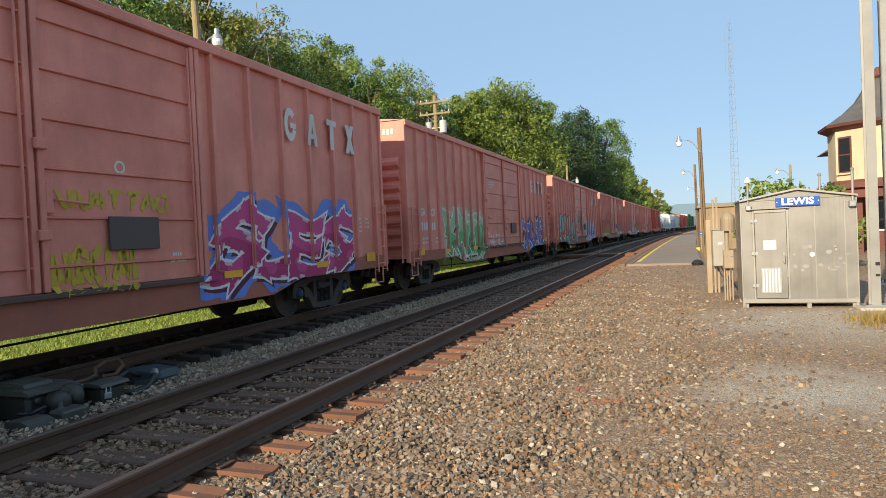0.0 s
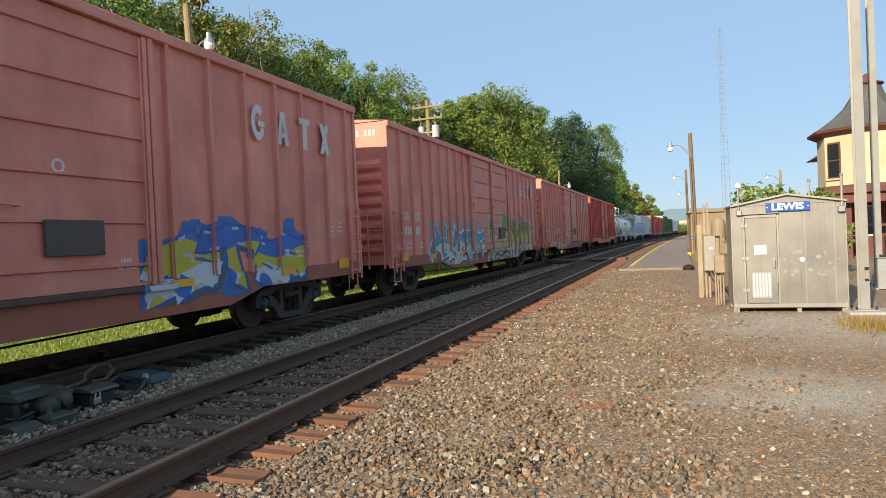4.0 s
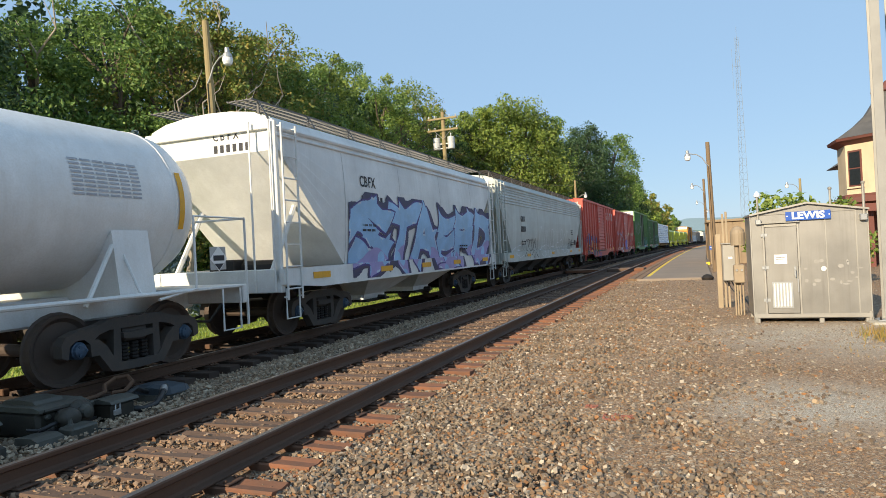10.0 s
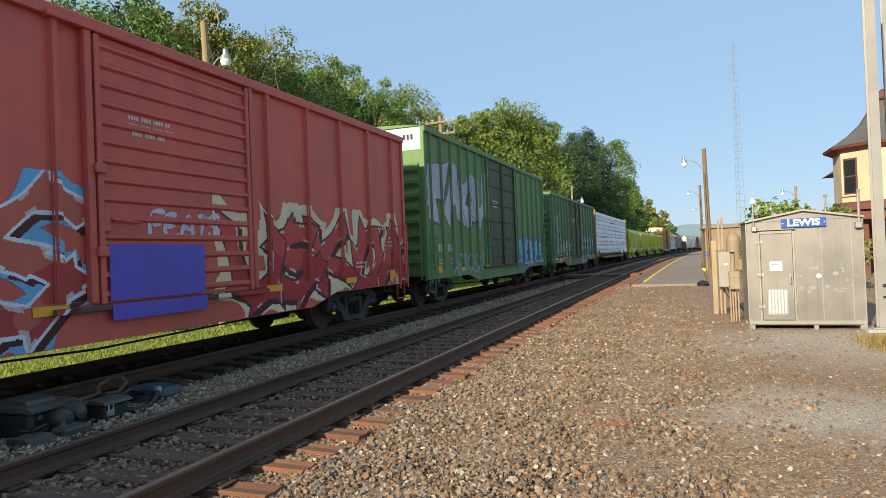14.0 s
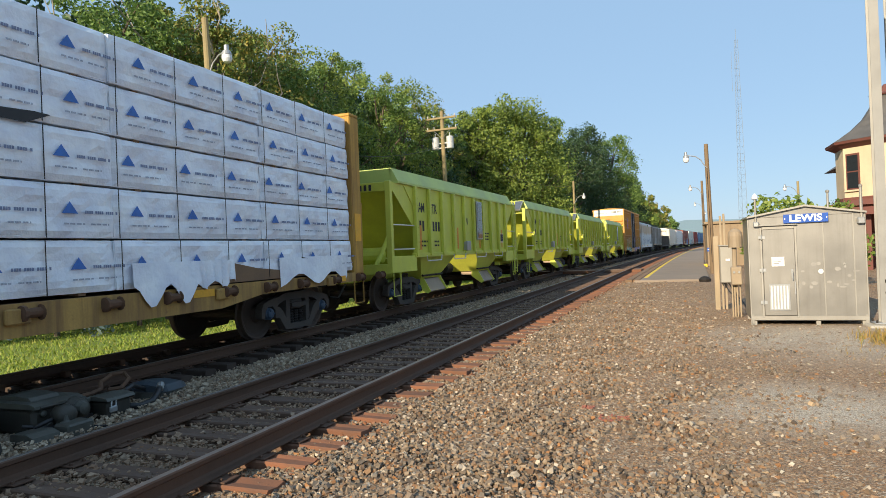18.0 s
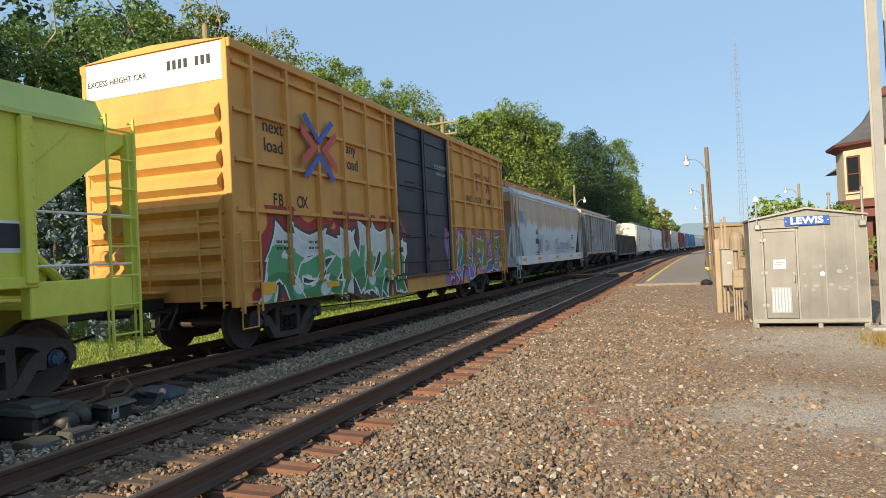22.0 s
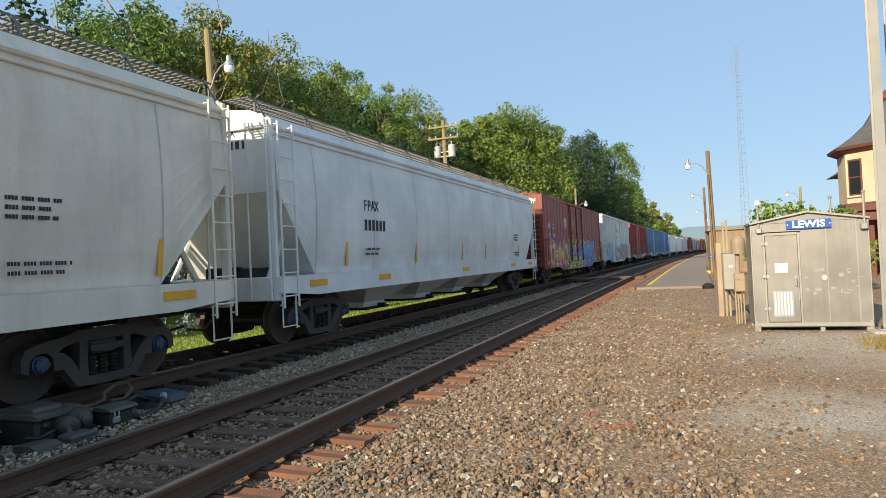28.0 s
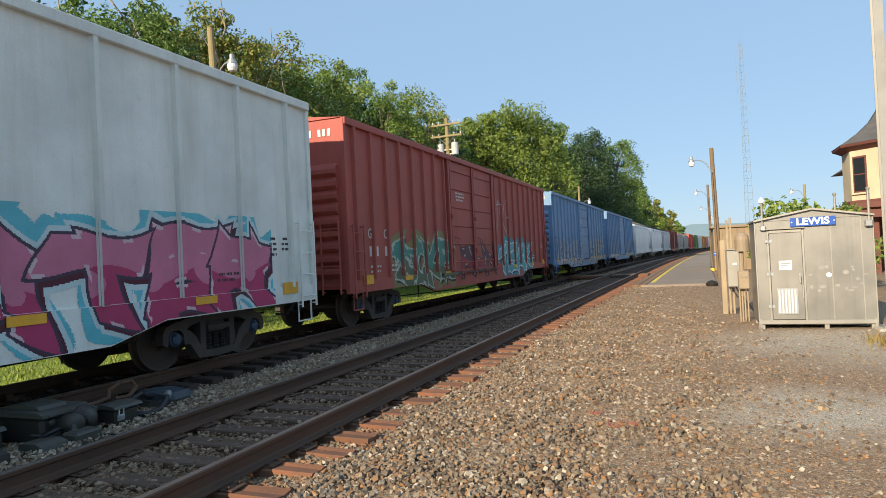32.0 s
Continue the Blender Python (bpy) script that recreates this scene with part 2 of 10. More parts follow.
# ---- ground ----
def ground_material():
    """Packed fine gravel: two sizes of chips, each of its own tone, in brown dust; worn grey patches."""
    m, N, K, B = nodes_of("gravel_ground")
    co = N.new("ShaderNodeTexCoord").outputs["Object"]
    big = noise_at(N, K, co, 0.22, 4)
    mid = noise_at(N, K, co, 1.6, 5)

    def chips(scale, tones):
        v = N.new("ShaderNodeTexVoronoi")
        v.inputs["Scale"].default_value = scale
        K.new(co, v.inputs["Vector"])
        sep = N.new("ShaderNodeSeparateColor")
        K.new(v.outputs["Color"], sep.inputs[0])
        cr = N.new("ShaderNodeValToRGB")
        cr.color_ramp.interpolation = "CONSTANT"
        el = cr.color_ramp.elements
        el[0].color, el[1].color = (*tones[0], 1), (*tones[-1], 1)
        el[1].position = 1 - 1 / len(tones)
        for i, c in enumerate(tones[1:-1]):
            el.new((i + 1) / len(tones)).color = (*c, 1)
        K.new(sep.outputs[0], cr.inputs[0])
        return cr.outputs[0], v.outputs["Distance"], sep.outputs[1]
    dust = blend(N, K, ramp(N, K, noise_at(N, K, co, 130.0, 4, 0.8), 0.3, 0.7), (0.14, 0.0818, 0.0426), (0.358, 0.224, 0.125))
    fine, dfine, pfine = chips(120.0, [(0.112, 0.0717, 0.0426), (0.358, 0.224, 0.125), (0.235, 0.14, 0.0762), (0.47, 0.347, 0.224), (0.302, 0.176, 0.0918), (0.179, 0.125, 0.084)])
    large, dlarge, plarge = chips(48.0, [(0.0952, 0.0672, 0.047), (0.392, 0.241, 0.129), (0.246, 0.199, 0.151), (0.325, 0.176, 0.084), (0.526, 0.426, 0.302), (0.168, 0.106, 0.0616), (0.347, 0.274, 0.19)])
    brown = blend(N, K, ramp(N, K, pfine, 0.35, 0.45), dust, fine)
    brown = blend(N, K, times(N, K, ramp(N, K, plarge, 0.62, 0.66), 0.85), brown, large)
    gfine, _, _ = chips(110.0, [(0.247, 0.215, 0.169), (0.468, 0.41, 0.325), (0.364, 0.305, 0.234), (0.611, 0.546, 0.442), (0.39, 0.305, 0.215)])
    # two worn patches of fine grey gravel on the yard
    mask = None
    for x, y, r in ((6.5, 12.3, 3.1), (5.25, 7.3, 1.5)):
        mp = N.new("ShaderNodeMapping")
        mp.inputs["Location"].default_value = (-x, -y, 0)
        K.new(co, mp.inputs[0])
        ln = N.new("ShaderNodeVectorMath")
        ln.operation = "LENGTH"
        K.new(mp.outputs[0], ln.inputs[0])
        one = ramp(N, K, ln.outputs["Value"], r, r * 0.35)
        if mask is None:
            mask = one
        else:
            mx = N.new("ShaderNodeMath")
            mx.operation = "MAXIMUM"
            K.new(mask, mx.inputs[0])
            K.new(one, mx.inputs[1])
            mask = mx.outputs[0]
    out = blend(N, K, times(N, K, mask, ramp(N, K, mid, 0.22, 0.48)), brown, gfine)
    out = blend(N, K, times(N, K, ramp(N, K, big, 0.45, 0.7), 0.25), out, (0.23, 0.138, 0.072))
    K.new(out, B.inputs["Base Color"])
    B.inputs["Roughness"].default_value = 0.95
    hgt = N.new("ShaderNodeMath")
    hgt.operation = "ADD"
    K.new(ramp(N, K, dlarge, 0.6, 0.1), hgt.inputs[0])
    K.new(times(N, K, ramp(N, K, dfine, 0.6, 0.1), 0.5), hgt.inputs[1])
    bump(N, K, B, hgt.outputs[0], 0.8, 0.006)
    return m


GROUND = ground_material()
BALLAST = islands("ballast_stone", [(0.055, 0.036, 0.022), (0.24, 0.165, 0.105), (0.33, 0.19, 0.095), (0.19, 0.158, 0.122), (0.15, 0.085, 0.045), (0.30, 0.225, 0.15), (0.12, 0.098, 0.075), (0.30, 0.245, 0.185), (0.24, 0.17, 0.105), (0.13, 0.105, 0.08), (0.42, 0.305, 0.19), (0.18, 0.142, 0.105), (0.38, 0.175, 0.062), (0.08, 0.07, 0.056), (0.30, 0.22, 0.15), (0.26, 0.22, 0.17), (0.60, 0.50, 0.38), (0.15, 0.122, 0.098)], 0.9, drift=0.1)
BALLAST_TRACK = islands("track_ballast", [(0.09, 0.06, 0.038), (0.26, 0.165, 0.10), (0.33, 0.225, 0.145), (0.23, 0.13, 0.072), (0.42, 0.30, 0.20), (0.15, 0.105, 0.07)], 0.9, drift=0.1)
BALLAST_GREY = islands("grey_ballast", [(0.14, 0.108, 0.078), (0.35, 0.278, 0.192), (0.49, 0.39, 0.275), (0.31, 0.218, 0.138), (0.60, 0.485, 0.345), (0.20, 0.157, 0.11)], 0.9, drift=0.1)
GRASS_BASE = surface("lawn_soil", (0.155, 0.225, 0.03), (0.26, 0.25, 0.07), 0.6, 0.95, 0, 60, 0.01, 0.8)
GRASS = islands("grass_blade", [(0.15, 0.225, 0.024), (0.225, 0.315, 0.038), (0.30, 0.375, 0.06), (0.38, 0.36, 0.105)], 0.8, 0.3)
ASPHALT = surface("platform_asphalt", (0.27, 0.215, 0.165), (0.17, 0.13, 0.10), 0.4, 0.92, 0, 55, 0.004, 0.4)
CONCRETE = surface("concrete", (0.42, 0.39, 0.33), (0.25, 0.22, 0.17), 0.4, 0.9, 0, 30, 0.003)
TIMBER = surface("platform_timber", (0.26, 0.16, 0.09), (0.10, 0.07, 0.05), 0.6, 0.9, 0, 30, 0.003, 1.5, vary=0.4)
LINE_YELLOW = surface("line_paint", (0.75, 0.52, 0.04), (0.35, 0.27, 0.12), 0.35, 0.75)

# one sheet: yard on the near side, a slight ditch under the lawn, the wooded bank rising beyond
def ground_height(x, y):
    x = x - bend(y)
    if x > -6.6:
        return GROUND_Z - (0.10 if -6.6 < x < -2.2 else 0.0)
    if x > -8.0:
        return GROUND_Z - 0.10 - 0.06 * (-6.6 - x)
    if x > -13.5:
        return GROUND_Z - 0.18
    if x > -45:
        return GROUND_Z - 0.18 + 0.20 * (-13.5 - x)
    return GROUND_Z + 6.0


gx = [-3000, -600, -200, -90, -45, -30, -22, -17, -13.5, -11, -9.5, -8, -7.2, -6.6, -5, -3.4, -2.2, -1, 0.5, 1.3, 2, 3, 4, 5, 6, 8, 10, 14, 20, 40, 100, 300, 900, 3000]
gy = [-3000, -400, -60, -20, -8, 0, 3, 6, 9, 12, 16, 20, 26, 34, 44, 56, 70, 90, 115, 145, 180, 220, 300, 420, 700, 1500, 3500]
g = Geo()
for y in gy:
    for x in gx:
        g.v.append((x + bend(y) * (abs(x) < 60), y, ground_height(x + bend(y), y)))
nx = len(gx)
lawn_faces = []
for j in range(len(gy) - 1):
    for i in range(nx - 1):
        g.f.append((j * nx + i, j * nx + i + 1, (j + 1) * nx + i + 1, (j + 1) * nx + i))
        lawn_faces.append(1 if gx[i + 1] <= -6.6 else 0)
ground_mesh = shape("ground", g, [GROUND, GRASS_BASE])
ground_mesh.polygons.foreach_set("material_index", lawn_faces)
ground = tagged(new("ground", ground_mesh), "brown gravel yard with grey dusty patches and a green lawn beyond the tracks", "ground", kind="structure")


def scatter(name, count, xr, yr, z, size, mat, label, seed, flat=0.75, thin=1.7, taper=1.0, ragged=False):
    """Many loose stones, joined; each a skewed eight-cornered chip of broken rock."""
    rng = np.random.default_rng(seed)
    base = np.array([(sx, sy, sz) for sz in (-1, 1) for sy in (-1, 1) for sx in (-1, 1)]) * 0.62
    quad = np.array([(4, 5, 7, 6), (0, 1, 5, 4), (2, 6, 7, 3), (0, 4, 6, 2), (1, 3, 7, 5)])
    x, y = xr[0] + (xr[1] - xr[0]) * rng.uniform(0, 1, count) ** taper, yr[0] + (yr[1] - yr[0]) * rng.uniform(0, 1, count) ** thin
    if ragged:
        x = x + (xr[1] - xr[0]) * 0.30 * (x - xr[0]) / (xr[1] - xr[0]) * rng.uniform(0, 1, count) ** 3
        y = y + (y - yr[0]) * 0.7 * rng.uniform(0, 1, count) ** 3
    n = count
    s = size[0] + (size[1] - size[0]) * rng.uniform(0, 1, n) ** 2.0
    z0 = (z(x, y) if callable(z) else np.full(n, z)) + s * rng.uniform(-0.2, 0.5, n)
    x = x + BEND * np.maximum(y, 0) ** 2
    v = base[None] * rng.uniform(0.55, 1.35, (n, 8, 3)) * s[:, None, None] * rng.uniform(0.7, 1.3, (n, 1, 3))
    v[:, :, 2] *= flat
    for i, j, spread in ((0, 2, 0.55), (1, 2, 0.55), (0, 1, 9.0)):
        a = rng.uniform(-spread, spread, n)[:, None]
        p, q = v[:, :, i].copy(), v[:, :, j].copy()
        v[:, :, i], v[:, :, j] = p * np.cos(a) - q * np.sin(a), p * np.sin(a) + q * np.cos(a)
    v = (v + np.stack([x, y, z0], -1)[:, None, :]).reshape(-1, 3)
    f = (quad[None] + 8 * np.arange(n)[:, None, None]).reshape(-1, 4)
    me = bpy.data.meshes.new(name)
    me.vertices.add(len(v))
    me.vertices.foreach_set("co", v.ravel())
    me.loops.add(f.size)
    me.loops.foreach_set("vertex_index", f.ravel())
    me.polygons.add(len(f))
    me.polygons.foreach_set("loop_start", np.arange(0, f.size, 4))
    me.polygons.foreach_set("loop_total", np.full(len(f), 4))
    me.polygons.foreach_set("use_smooth", np.zeros(len(f), bool))
    me.update()
    me.materials.append(mat)
    return tagged(new(name, me), label, "gravel", kind="stuff")


def shoulder(x, y):
    """The stone shoulder sinks a little at the tie ends and runs out into the yard."""
    return GROUND_Z + 0.012 + 0.004 * (x < 1.42) - 0.02 * np.clip((x - 2.6) / 1.6, 0, 1) + 0.012 * np.sin(x * 5 + 1.3 * np.sin(y * 2.1)) + 0.01 * np.sin(y * 4.3)


scatter("ballast", 54000, (0.92, 4.7), (1.6, 14), shoulder, (0.009, 0.033), BALLAST, "coarse brown and grey crushed stone beside the track", 1, taper=1.5, ragged=True)
scatter("ballast", 12000, (1.1, 3.4), (1.7, 9.5), shoulder, (0.010, 0.027), BALLAST, "coarse brown and grey crushed stone beside the track", 13, thin=1.3)
scatter("ballast", 12000, (2.6, 4.9), (1.6, 14), GROUND_Z - 0.004, (0.006, 0.026), BALLAST, "coarse brown and grey crushed stone beside the track", 12, ragged=True)
scatter("ballast", 26000, (2.9, 6.8), (1.6, 18), GROUND_Z - 0.002, (0.004, 0.017), BALLAST, "loose brown stones scattered over the packed yard", 2, ragged=True)
scatter("ballast", 7000, (5.4, 11.0), (3.0, 22), GROUND_Z - 0.003, (0.004, 0.018), BALLAST, "loose brown stones scattered over the packed yard", 3, ragged=True)
scatter("ballast", 6500, (0.92, 4.6), (12.5, 34), lambda x, y: shoulder(x, y) - 0.01, (0.012, 0.04), BALLAST, "coarse brown and grey crushed stone beside the track", 4, thin=1.3)
scatter("ballast", 11000, (-0.69, 0.69), (2.4, 24), -0.217, (0.010, 0.034), BALLAST_TRACK, "dirty brown-grey crushed stone between the rails", 5)
scatter("ballast", 13500, (-3.0, -0.86), (2.4, 28), lambda x, y: -0.285 + 0.065 * (x > -1.5) + 0.09 * np.exp(-((x + 1.8) / 0.5) ** 2), (0.011, 0.036), BALLAST_GREY, "grey crushed stone between the two tracks", 6)
# oily stone; the train's deep shade is put into this colour too
BALLAST_OILY_SHADE = islands("oily_shaded_ballast", [(0.025, 0.02, 0.016), (0.06, 0.047, 0.036), (0.04, 0.033, 0.027), (0.09, 0.07, 0.055)], 0.85, drift=0.1)
scatter("ballast", 6000, (-5.7, -3.0), (2, 30), -0.235, (0.016, 0.045), BALLAST_OILY_SHADE, "oily crushed stone under the train, coloured dark as in shade", 7)
scatter("ballast", 3500, (-6.0, 1.4), (22, 75), -0.25, (0.022, 0.06), BALLAST_TRACK, "grey crushed stone along the tracks", 8)
scatter("ballast", 7000, (0.92, 4.6), (-7, 1.7), lambda x, y: shoulder(x, y), (0.014, 0.04), BALLAST, "coarse brown and grey crushed stone beside the track", 21, thin=0.7, taper=1.4)
scatter("ballast", 2500, (-0.69, 0.69), (-7, 2.5), -0.217, (0.014, 0.04), BALLAST_TRACK, "dirty brown-grey crushed stone between the rails", 22, thin=0.7)
scatter("ballast", 4000, (-3.0, -0.86), (-7, 2.5), -0.24, (0.014, 0.04), BALLAST_GREY, "grey crushed stone between the two tracks", 23, thin=0.7)
scatter("ballast", 2500, (3.6, 8.0), (-7, 2.5), GROUND_Z - 0.003, (0.006, 0.022), BALLAST, "loose brown stones scattered over the packed yard", 24, thin=0.7)
scatter("fallen_leaf_litter", 900, (1.8, 9.5), (2.0, 24), GROUND_Z + 0.006, (0.010, 0.030), islands("dry_leaf", [(0.42, 0.34, 0.22), (0.60, 0.55, 0.44), (0.36, 0.22, 0.10)], 0.9), "pale dry leaves and chips scattered on the gravel", 9, flat=0.16)
BALLAST_RUST = islands("rusty_ballast", [(0.16, 0.07, 0.035), (0.30, 0.145, 0.07), (0.24, 0.10, 0.05), (0.36, 0.20, 0.11), (0.12, 0.065, 0.04)], 0.9, drift=0.1)
scatter("ballast", 4200, (0.84, 1.42), (1.6, 30), GROUND_Z + 0.012, (0.008, 0.026), BALLAST_RUST, "rust-stained crushed stone at the tie ends", 31)
RED_CHALK = islands("red_marking_paint", [(0.30, 0.09, 0.07), (0.25, 0.12, 0.08), (0.36, 0.12, 0.09)], 0.9)
for k, (mx, my, w, d) in enumerate(((3.40, 6.44, 0.10, 0.10), (3.13, 6.85, 0.06, 0.06), (3.52, 6.48, 0.08, 0.04))):
    scatter("red_marked_stones", 60, (mx - w, mx + w), (my - d, my + d), GROUND_Z + 0.012, (0.008, 0.018), RED_CHALK, "small stones sprayed with faded red marking paint", 60 + k)

# ---- tracks ----
RAIL_PROFILE = [(-0.070, -0.171), (0.070, -0.171), (0.070, -0.160), (0.022, -0.143), (0.010, -0.125), (0.010, -0.052), (0.034, -0.038), (0.036, -0.010), (0.028, 0.0), (-0.028, 0.0), (-0.036, -0.010), (-0.034, -0.038), (-0.010, -0.052), (-0.010, -0.125), (-0.022, -0.143), (-0.070, -0.160)]


def along(prof, x0, y0, y1, step=4.0):
    ys = [y0 + (y1 - y0) * i / max(1, int((y1 - y0) / step)) for i in range(max(1, int((y1 - y0) / step)) + 1)]
    return Geo().loft([[(x0 + bend(y) + px, y, pz) for px, pz in prof] for y in ys])


tie_meshes = []
for k in range(4):
    rng = random.Random(40 + k)
    gg = Geo()
    n = 7
    rings = []
    for i in range(n):
        x = -1.30 + 2.60 * i / (n - 1)
        w = 0.112 + rng.uniform(-0.006, 0.004)
        t = rng.uniform(-0.008, 0.002)
        rings.append([(x, -w, -0.17), (x, w, -0.17), (x, w, -0.012 + t), (x, w - 0.014, t), (x, 0.03 + rng.uniform(-0.03, 0.03), t - 0.004 - 0.01 * (k % 2)), (x, -w + 0.014, t), (x, -w, -0.012 + t)])
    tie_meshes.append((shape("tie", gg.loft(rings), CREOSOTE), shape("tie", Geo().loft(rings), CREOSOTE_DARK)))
gg = Geo().box(-0.16, 0.16, -0.09, 0.09, 0.0, 0.014, 0.004)
for px in (-0.105, 0.105):
    for py in (-0.06, 0.06):
        gg.box(px - 0.016, px + 0.016, py - 0.012, py + 0.012, 0.010, 0.034, 0.005)
PLATE = shape("tie_plate", gg, RAIL)


def build_track(name, x0, label, y_part, dark_ties=0):
    tr = thing(name, pose(0, 0, 0), label, "railway track", kind="structure")
    for sx in (-0.7525, 0.7525):
        part("rail", along(RAIL_PROFILE, x0 + sx, -60, 420), RAIL, tr)
        part("rail_head", along([(-0.026, -0.002), (0.026, -0.002), (0.024, 0.0025), (-0.024, 0.0025)], x0 + sx, -60, 420), RAIL_TOP, tr, "bright worn running surface")
    rng = random.Random(int(abs(x0) * 10) + 3)
    far = Geo()
    y = -3.0 - 0.4953 * 40
    while y < 330:
        if y < y_part:
            t = part("tie", tie_meshes[rng.randrange(4)][dark_ties], None, tr, m=pose(x0 + bend(y) + rng.uniform(-0.035, 0.035), y + rng.uniform(-0.03, 0.03), -0.188 + rng.uniform(-0.006, 0.003), 0, rng.uniform(-0.3, 0.3), heading(y) + rng.uniform(-1.2, 1.2)))
            if -4 < y < 28:
                for sx in (-0.7525, 0.7525):
                    part("tie_plate", PLATE, None, t, m=pose(sx, 0, 0.001))
        else:
            x = x0 + bend(y) + rng.uniform(-0.03, 0.03)
            far.box(x - 1.3, x + 1.3, y - 0.11, y + 0.11, -0.36, -0.19, 0)
        y += 0.4953
    tagged(part("far_ties", far, CREOSOTE_DARK if dark_ties else CREOSOTE, tr), kind="stuff")
    return tr


build_track("track_1", 0.0, "straight main track with brown rusty rails on old wooden ties", 62)
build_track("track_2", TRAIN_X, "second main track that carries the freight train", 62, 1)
# rail anchors and spikes that catch the light along the second track
gg = Geo()
for i in range(40):
    y = 3 + i * 0.99
    gg.box(TRAIN_X - 0.62 + bend(y), TRAIN_X - 0.50 + bend(y), y - 0.05, y + 0.05, -0.18, -0.09, 0.01)
tagged(part("rail_anchors", gg, RUST, bpy.data.objects["track_2"]), kind="stuff")

# ---- platform and level crossing boards ----
def strip(x0, x1, y0, y1, z0, z1, step=6.0):
    return along([(x0, z0), (x1, z0), (x1, z1), (x0, z1)], 0.0, y0, y1, step)


PLAT_Y = 29.5
plat = thing("platform", pose(0, 0, 0), "low asphalt station platform with timber edge and yellow line", "platform", kind="structure")
part("asphalt", strip(2.06, 4.9, PLAT_Y, 200, -0.5, -0.155), ASPHALT, plat)
part("yellow_line", strip(2.10, 2.27, PLAT_Y + 2.0, 190, -0.156, -0.150), LINE_YELLOW, plat)
part("front_kerb", Geo().box(2.0, 4.75, PLAT_Y - 0.16, PLAT_Y - 0.003, -0.5, -0.16, 0.03), ASPHALT, plat)
y = PLAT_Y - 0.1
while y < 90:
    part("edge_plank", strip(1.46, 1.74, y, y + 2.35, -0.45, -0.130), TIMBER, plat)
    part("edge_plank", strip(1.77, 2.045, y, y + 2.35, -0.45, -0.138), TIMBER, plat)
    y += 2.4
cr = thing("crossing_boards", pose(0, 0, 0), "old wooden crossing boards laid between and beside the rails", "crossing")
for y0 in range(6):
    y = 38.6 + y0 * 0.30
    b = bend(y)
    for xa, xb in ((-3.05, -0.95), (-0.62, 0.62), (0.92, 1.45), (-4.55, -3.35)):
        part("board", Geo().box(xa + b, xb + b, y, y + 0.285, -0.19, -0.035, 0.012), TIMBER if y0 % 3 else CREOSOTE, cr)

# ---- signal bungalow ----
ALU = surface("aluminium_sheet", (0.30, 0.288, 0.262), (0.19, 0.175, 0.15), 0.5, 0.42, 0.6, 60, 0.0008, 1.1, True)
ALU_LIGHT = surface("pale_aluminium", (0.35, 0.335, 0.30), (0.23, 0.21, 0.18), 0.4, 0.5, 0.4, 60, 0.0008, 1.1, True)
SIGN_BLUE = surface("sign_blue", (0.015, 0.09, 0.42), (0.03, 0.06, 0.2), 0.3, 0.4, relief=0)
PAPER = plain("paper", (0.82, 0.81, 0.77), 0.8)
BX0, BX1, BY0, BY1, BZ0, BZ1 = 5.33, 7.315, 14.05, 15.3, -0.13, 1.86
bung = thing("signal_bungalow", pose(0, 0, 0), "grey aluminium signal hut with a blue name sign and door", "signal hut")
part("wall_front", Geo().box(BX0, BX1, BY0, BY0 + 0.05, BZ0, BZ1, 0.008), ALU, bung)
part("wall_back", Geo().box(BX0, BX1, BY1 - 0.05, BY1, BZ0, BZ1, 0.008), ALU, bung)
for xa, xb in ((BX0, BX0 + 0.05), (BX1 - 0.05, BX1)):
    part("wall_side", Geo().box(xa, xb, BY0 + 0.051, BY1 - 0.051, BZ0, BZ1, 0.008), ALU, bung)
xm = (BX0 + BX1) / 2
for yy in (BY0 + 0.001, BY1 - 0.049):
    part("gable", Geo().prism([(BX0, BZ1), (BX1, BZ1), (BX1, BZ1 + 0.01), (xm, BZ1 + 0.17), (BX0, BZ1 + 0.01)], "y", yy, yy + 0.048), ALU, bung)
for s, xe in ((1, BX1 + 0.02), (-1, BX0 - 0.02)):
    part("roof_sheet", Geo().prism([(xm, BZ1 + 0.175), (xe, BZ1 - 0.005), (xe, BZ1 + 0.03), (xm, BZ1 + 0.21)], "y", BY0 - 0.07, BY1 + 0.06), ALU_LIGHT, bung)
part("base_rail", Geo().box(BX0 - 0.01, BX1 + 0.01, BY0 - 0.015, BY0 - 0.002, BZ0 - 0.02, BZ0 + 0.06, 0.004), ALU_LIGHT, bung)
part("floor_pan", Geo().box(BX0 + 0.02, BX1 - 0.02, BY0 + 0.03, BY1 - 0.03, BZ0 - 0.04, BZ0 - 0.002, 0.004), ALU, bung)
for x in (BX0 + 0.06, xm + 0.17, BX1 - 0.06):
    for y in (BY0 + 0.06, BY1 - 0.1):
        part("leg", Geo().box(x - 0.04, x + 0.04, y - 0.04, y + 0.04, GROUND_Z - 0.05, BZ0 - 0.03, 0.004), ALU_LIGHT, bung)
for x in (BX0, BX1):
    part("corner_angle", Geo().box(x - 0.012, x + 0.012, BY0 - 0.012, BY0 - 0.001, GROUND_Z, BZ1, 0.003).box(x - 0.05 * (x > 6), x + 0.05 * (x < 6), BY0 - 0.012, BY0 - 0.002, BZ0 - 0.1, BZ0 + 0.09, 0.003), ALU_LIGHT, bung)
for x in (6.62, 7.12):
    part("seam", Geo().box(x - 0.012, x + 0.012, BY0 - 0.008, BY0 - 0.001, BZ0 + 0.06, BZ1, 0.002), ALU_LIGHT, bung)
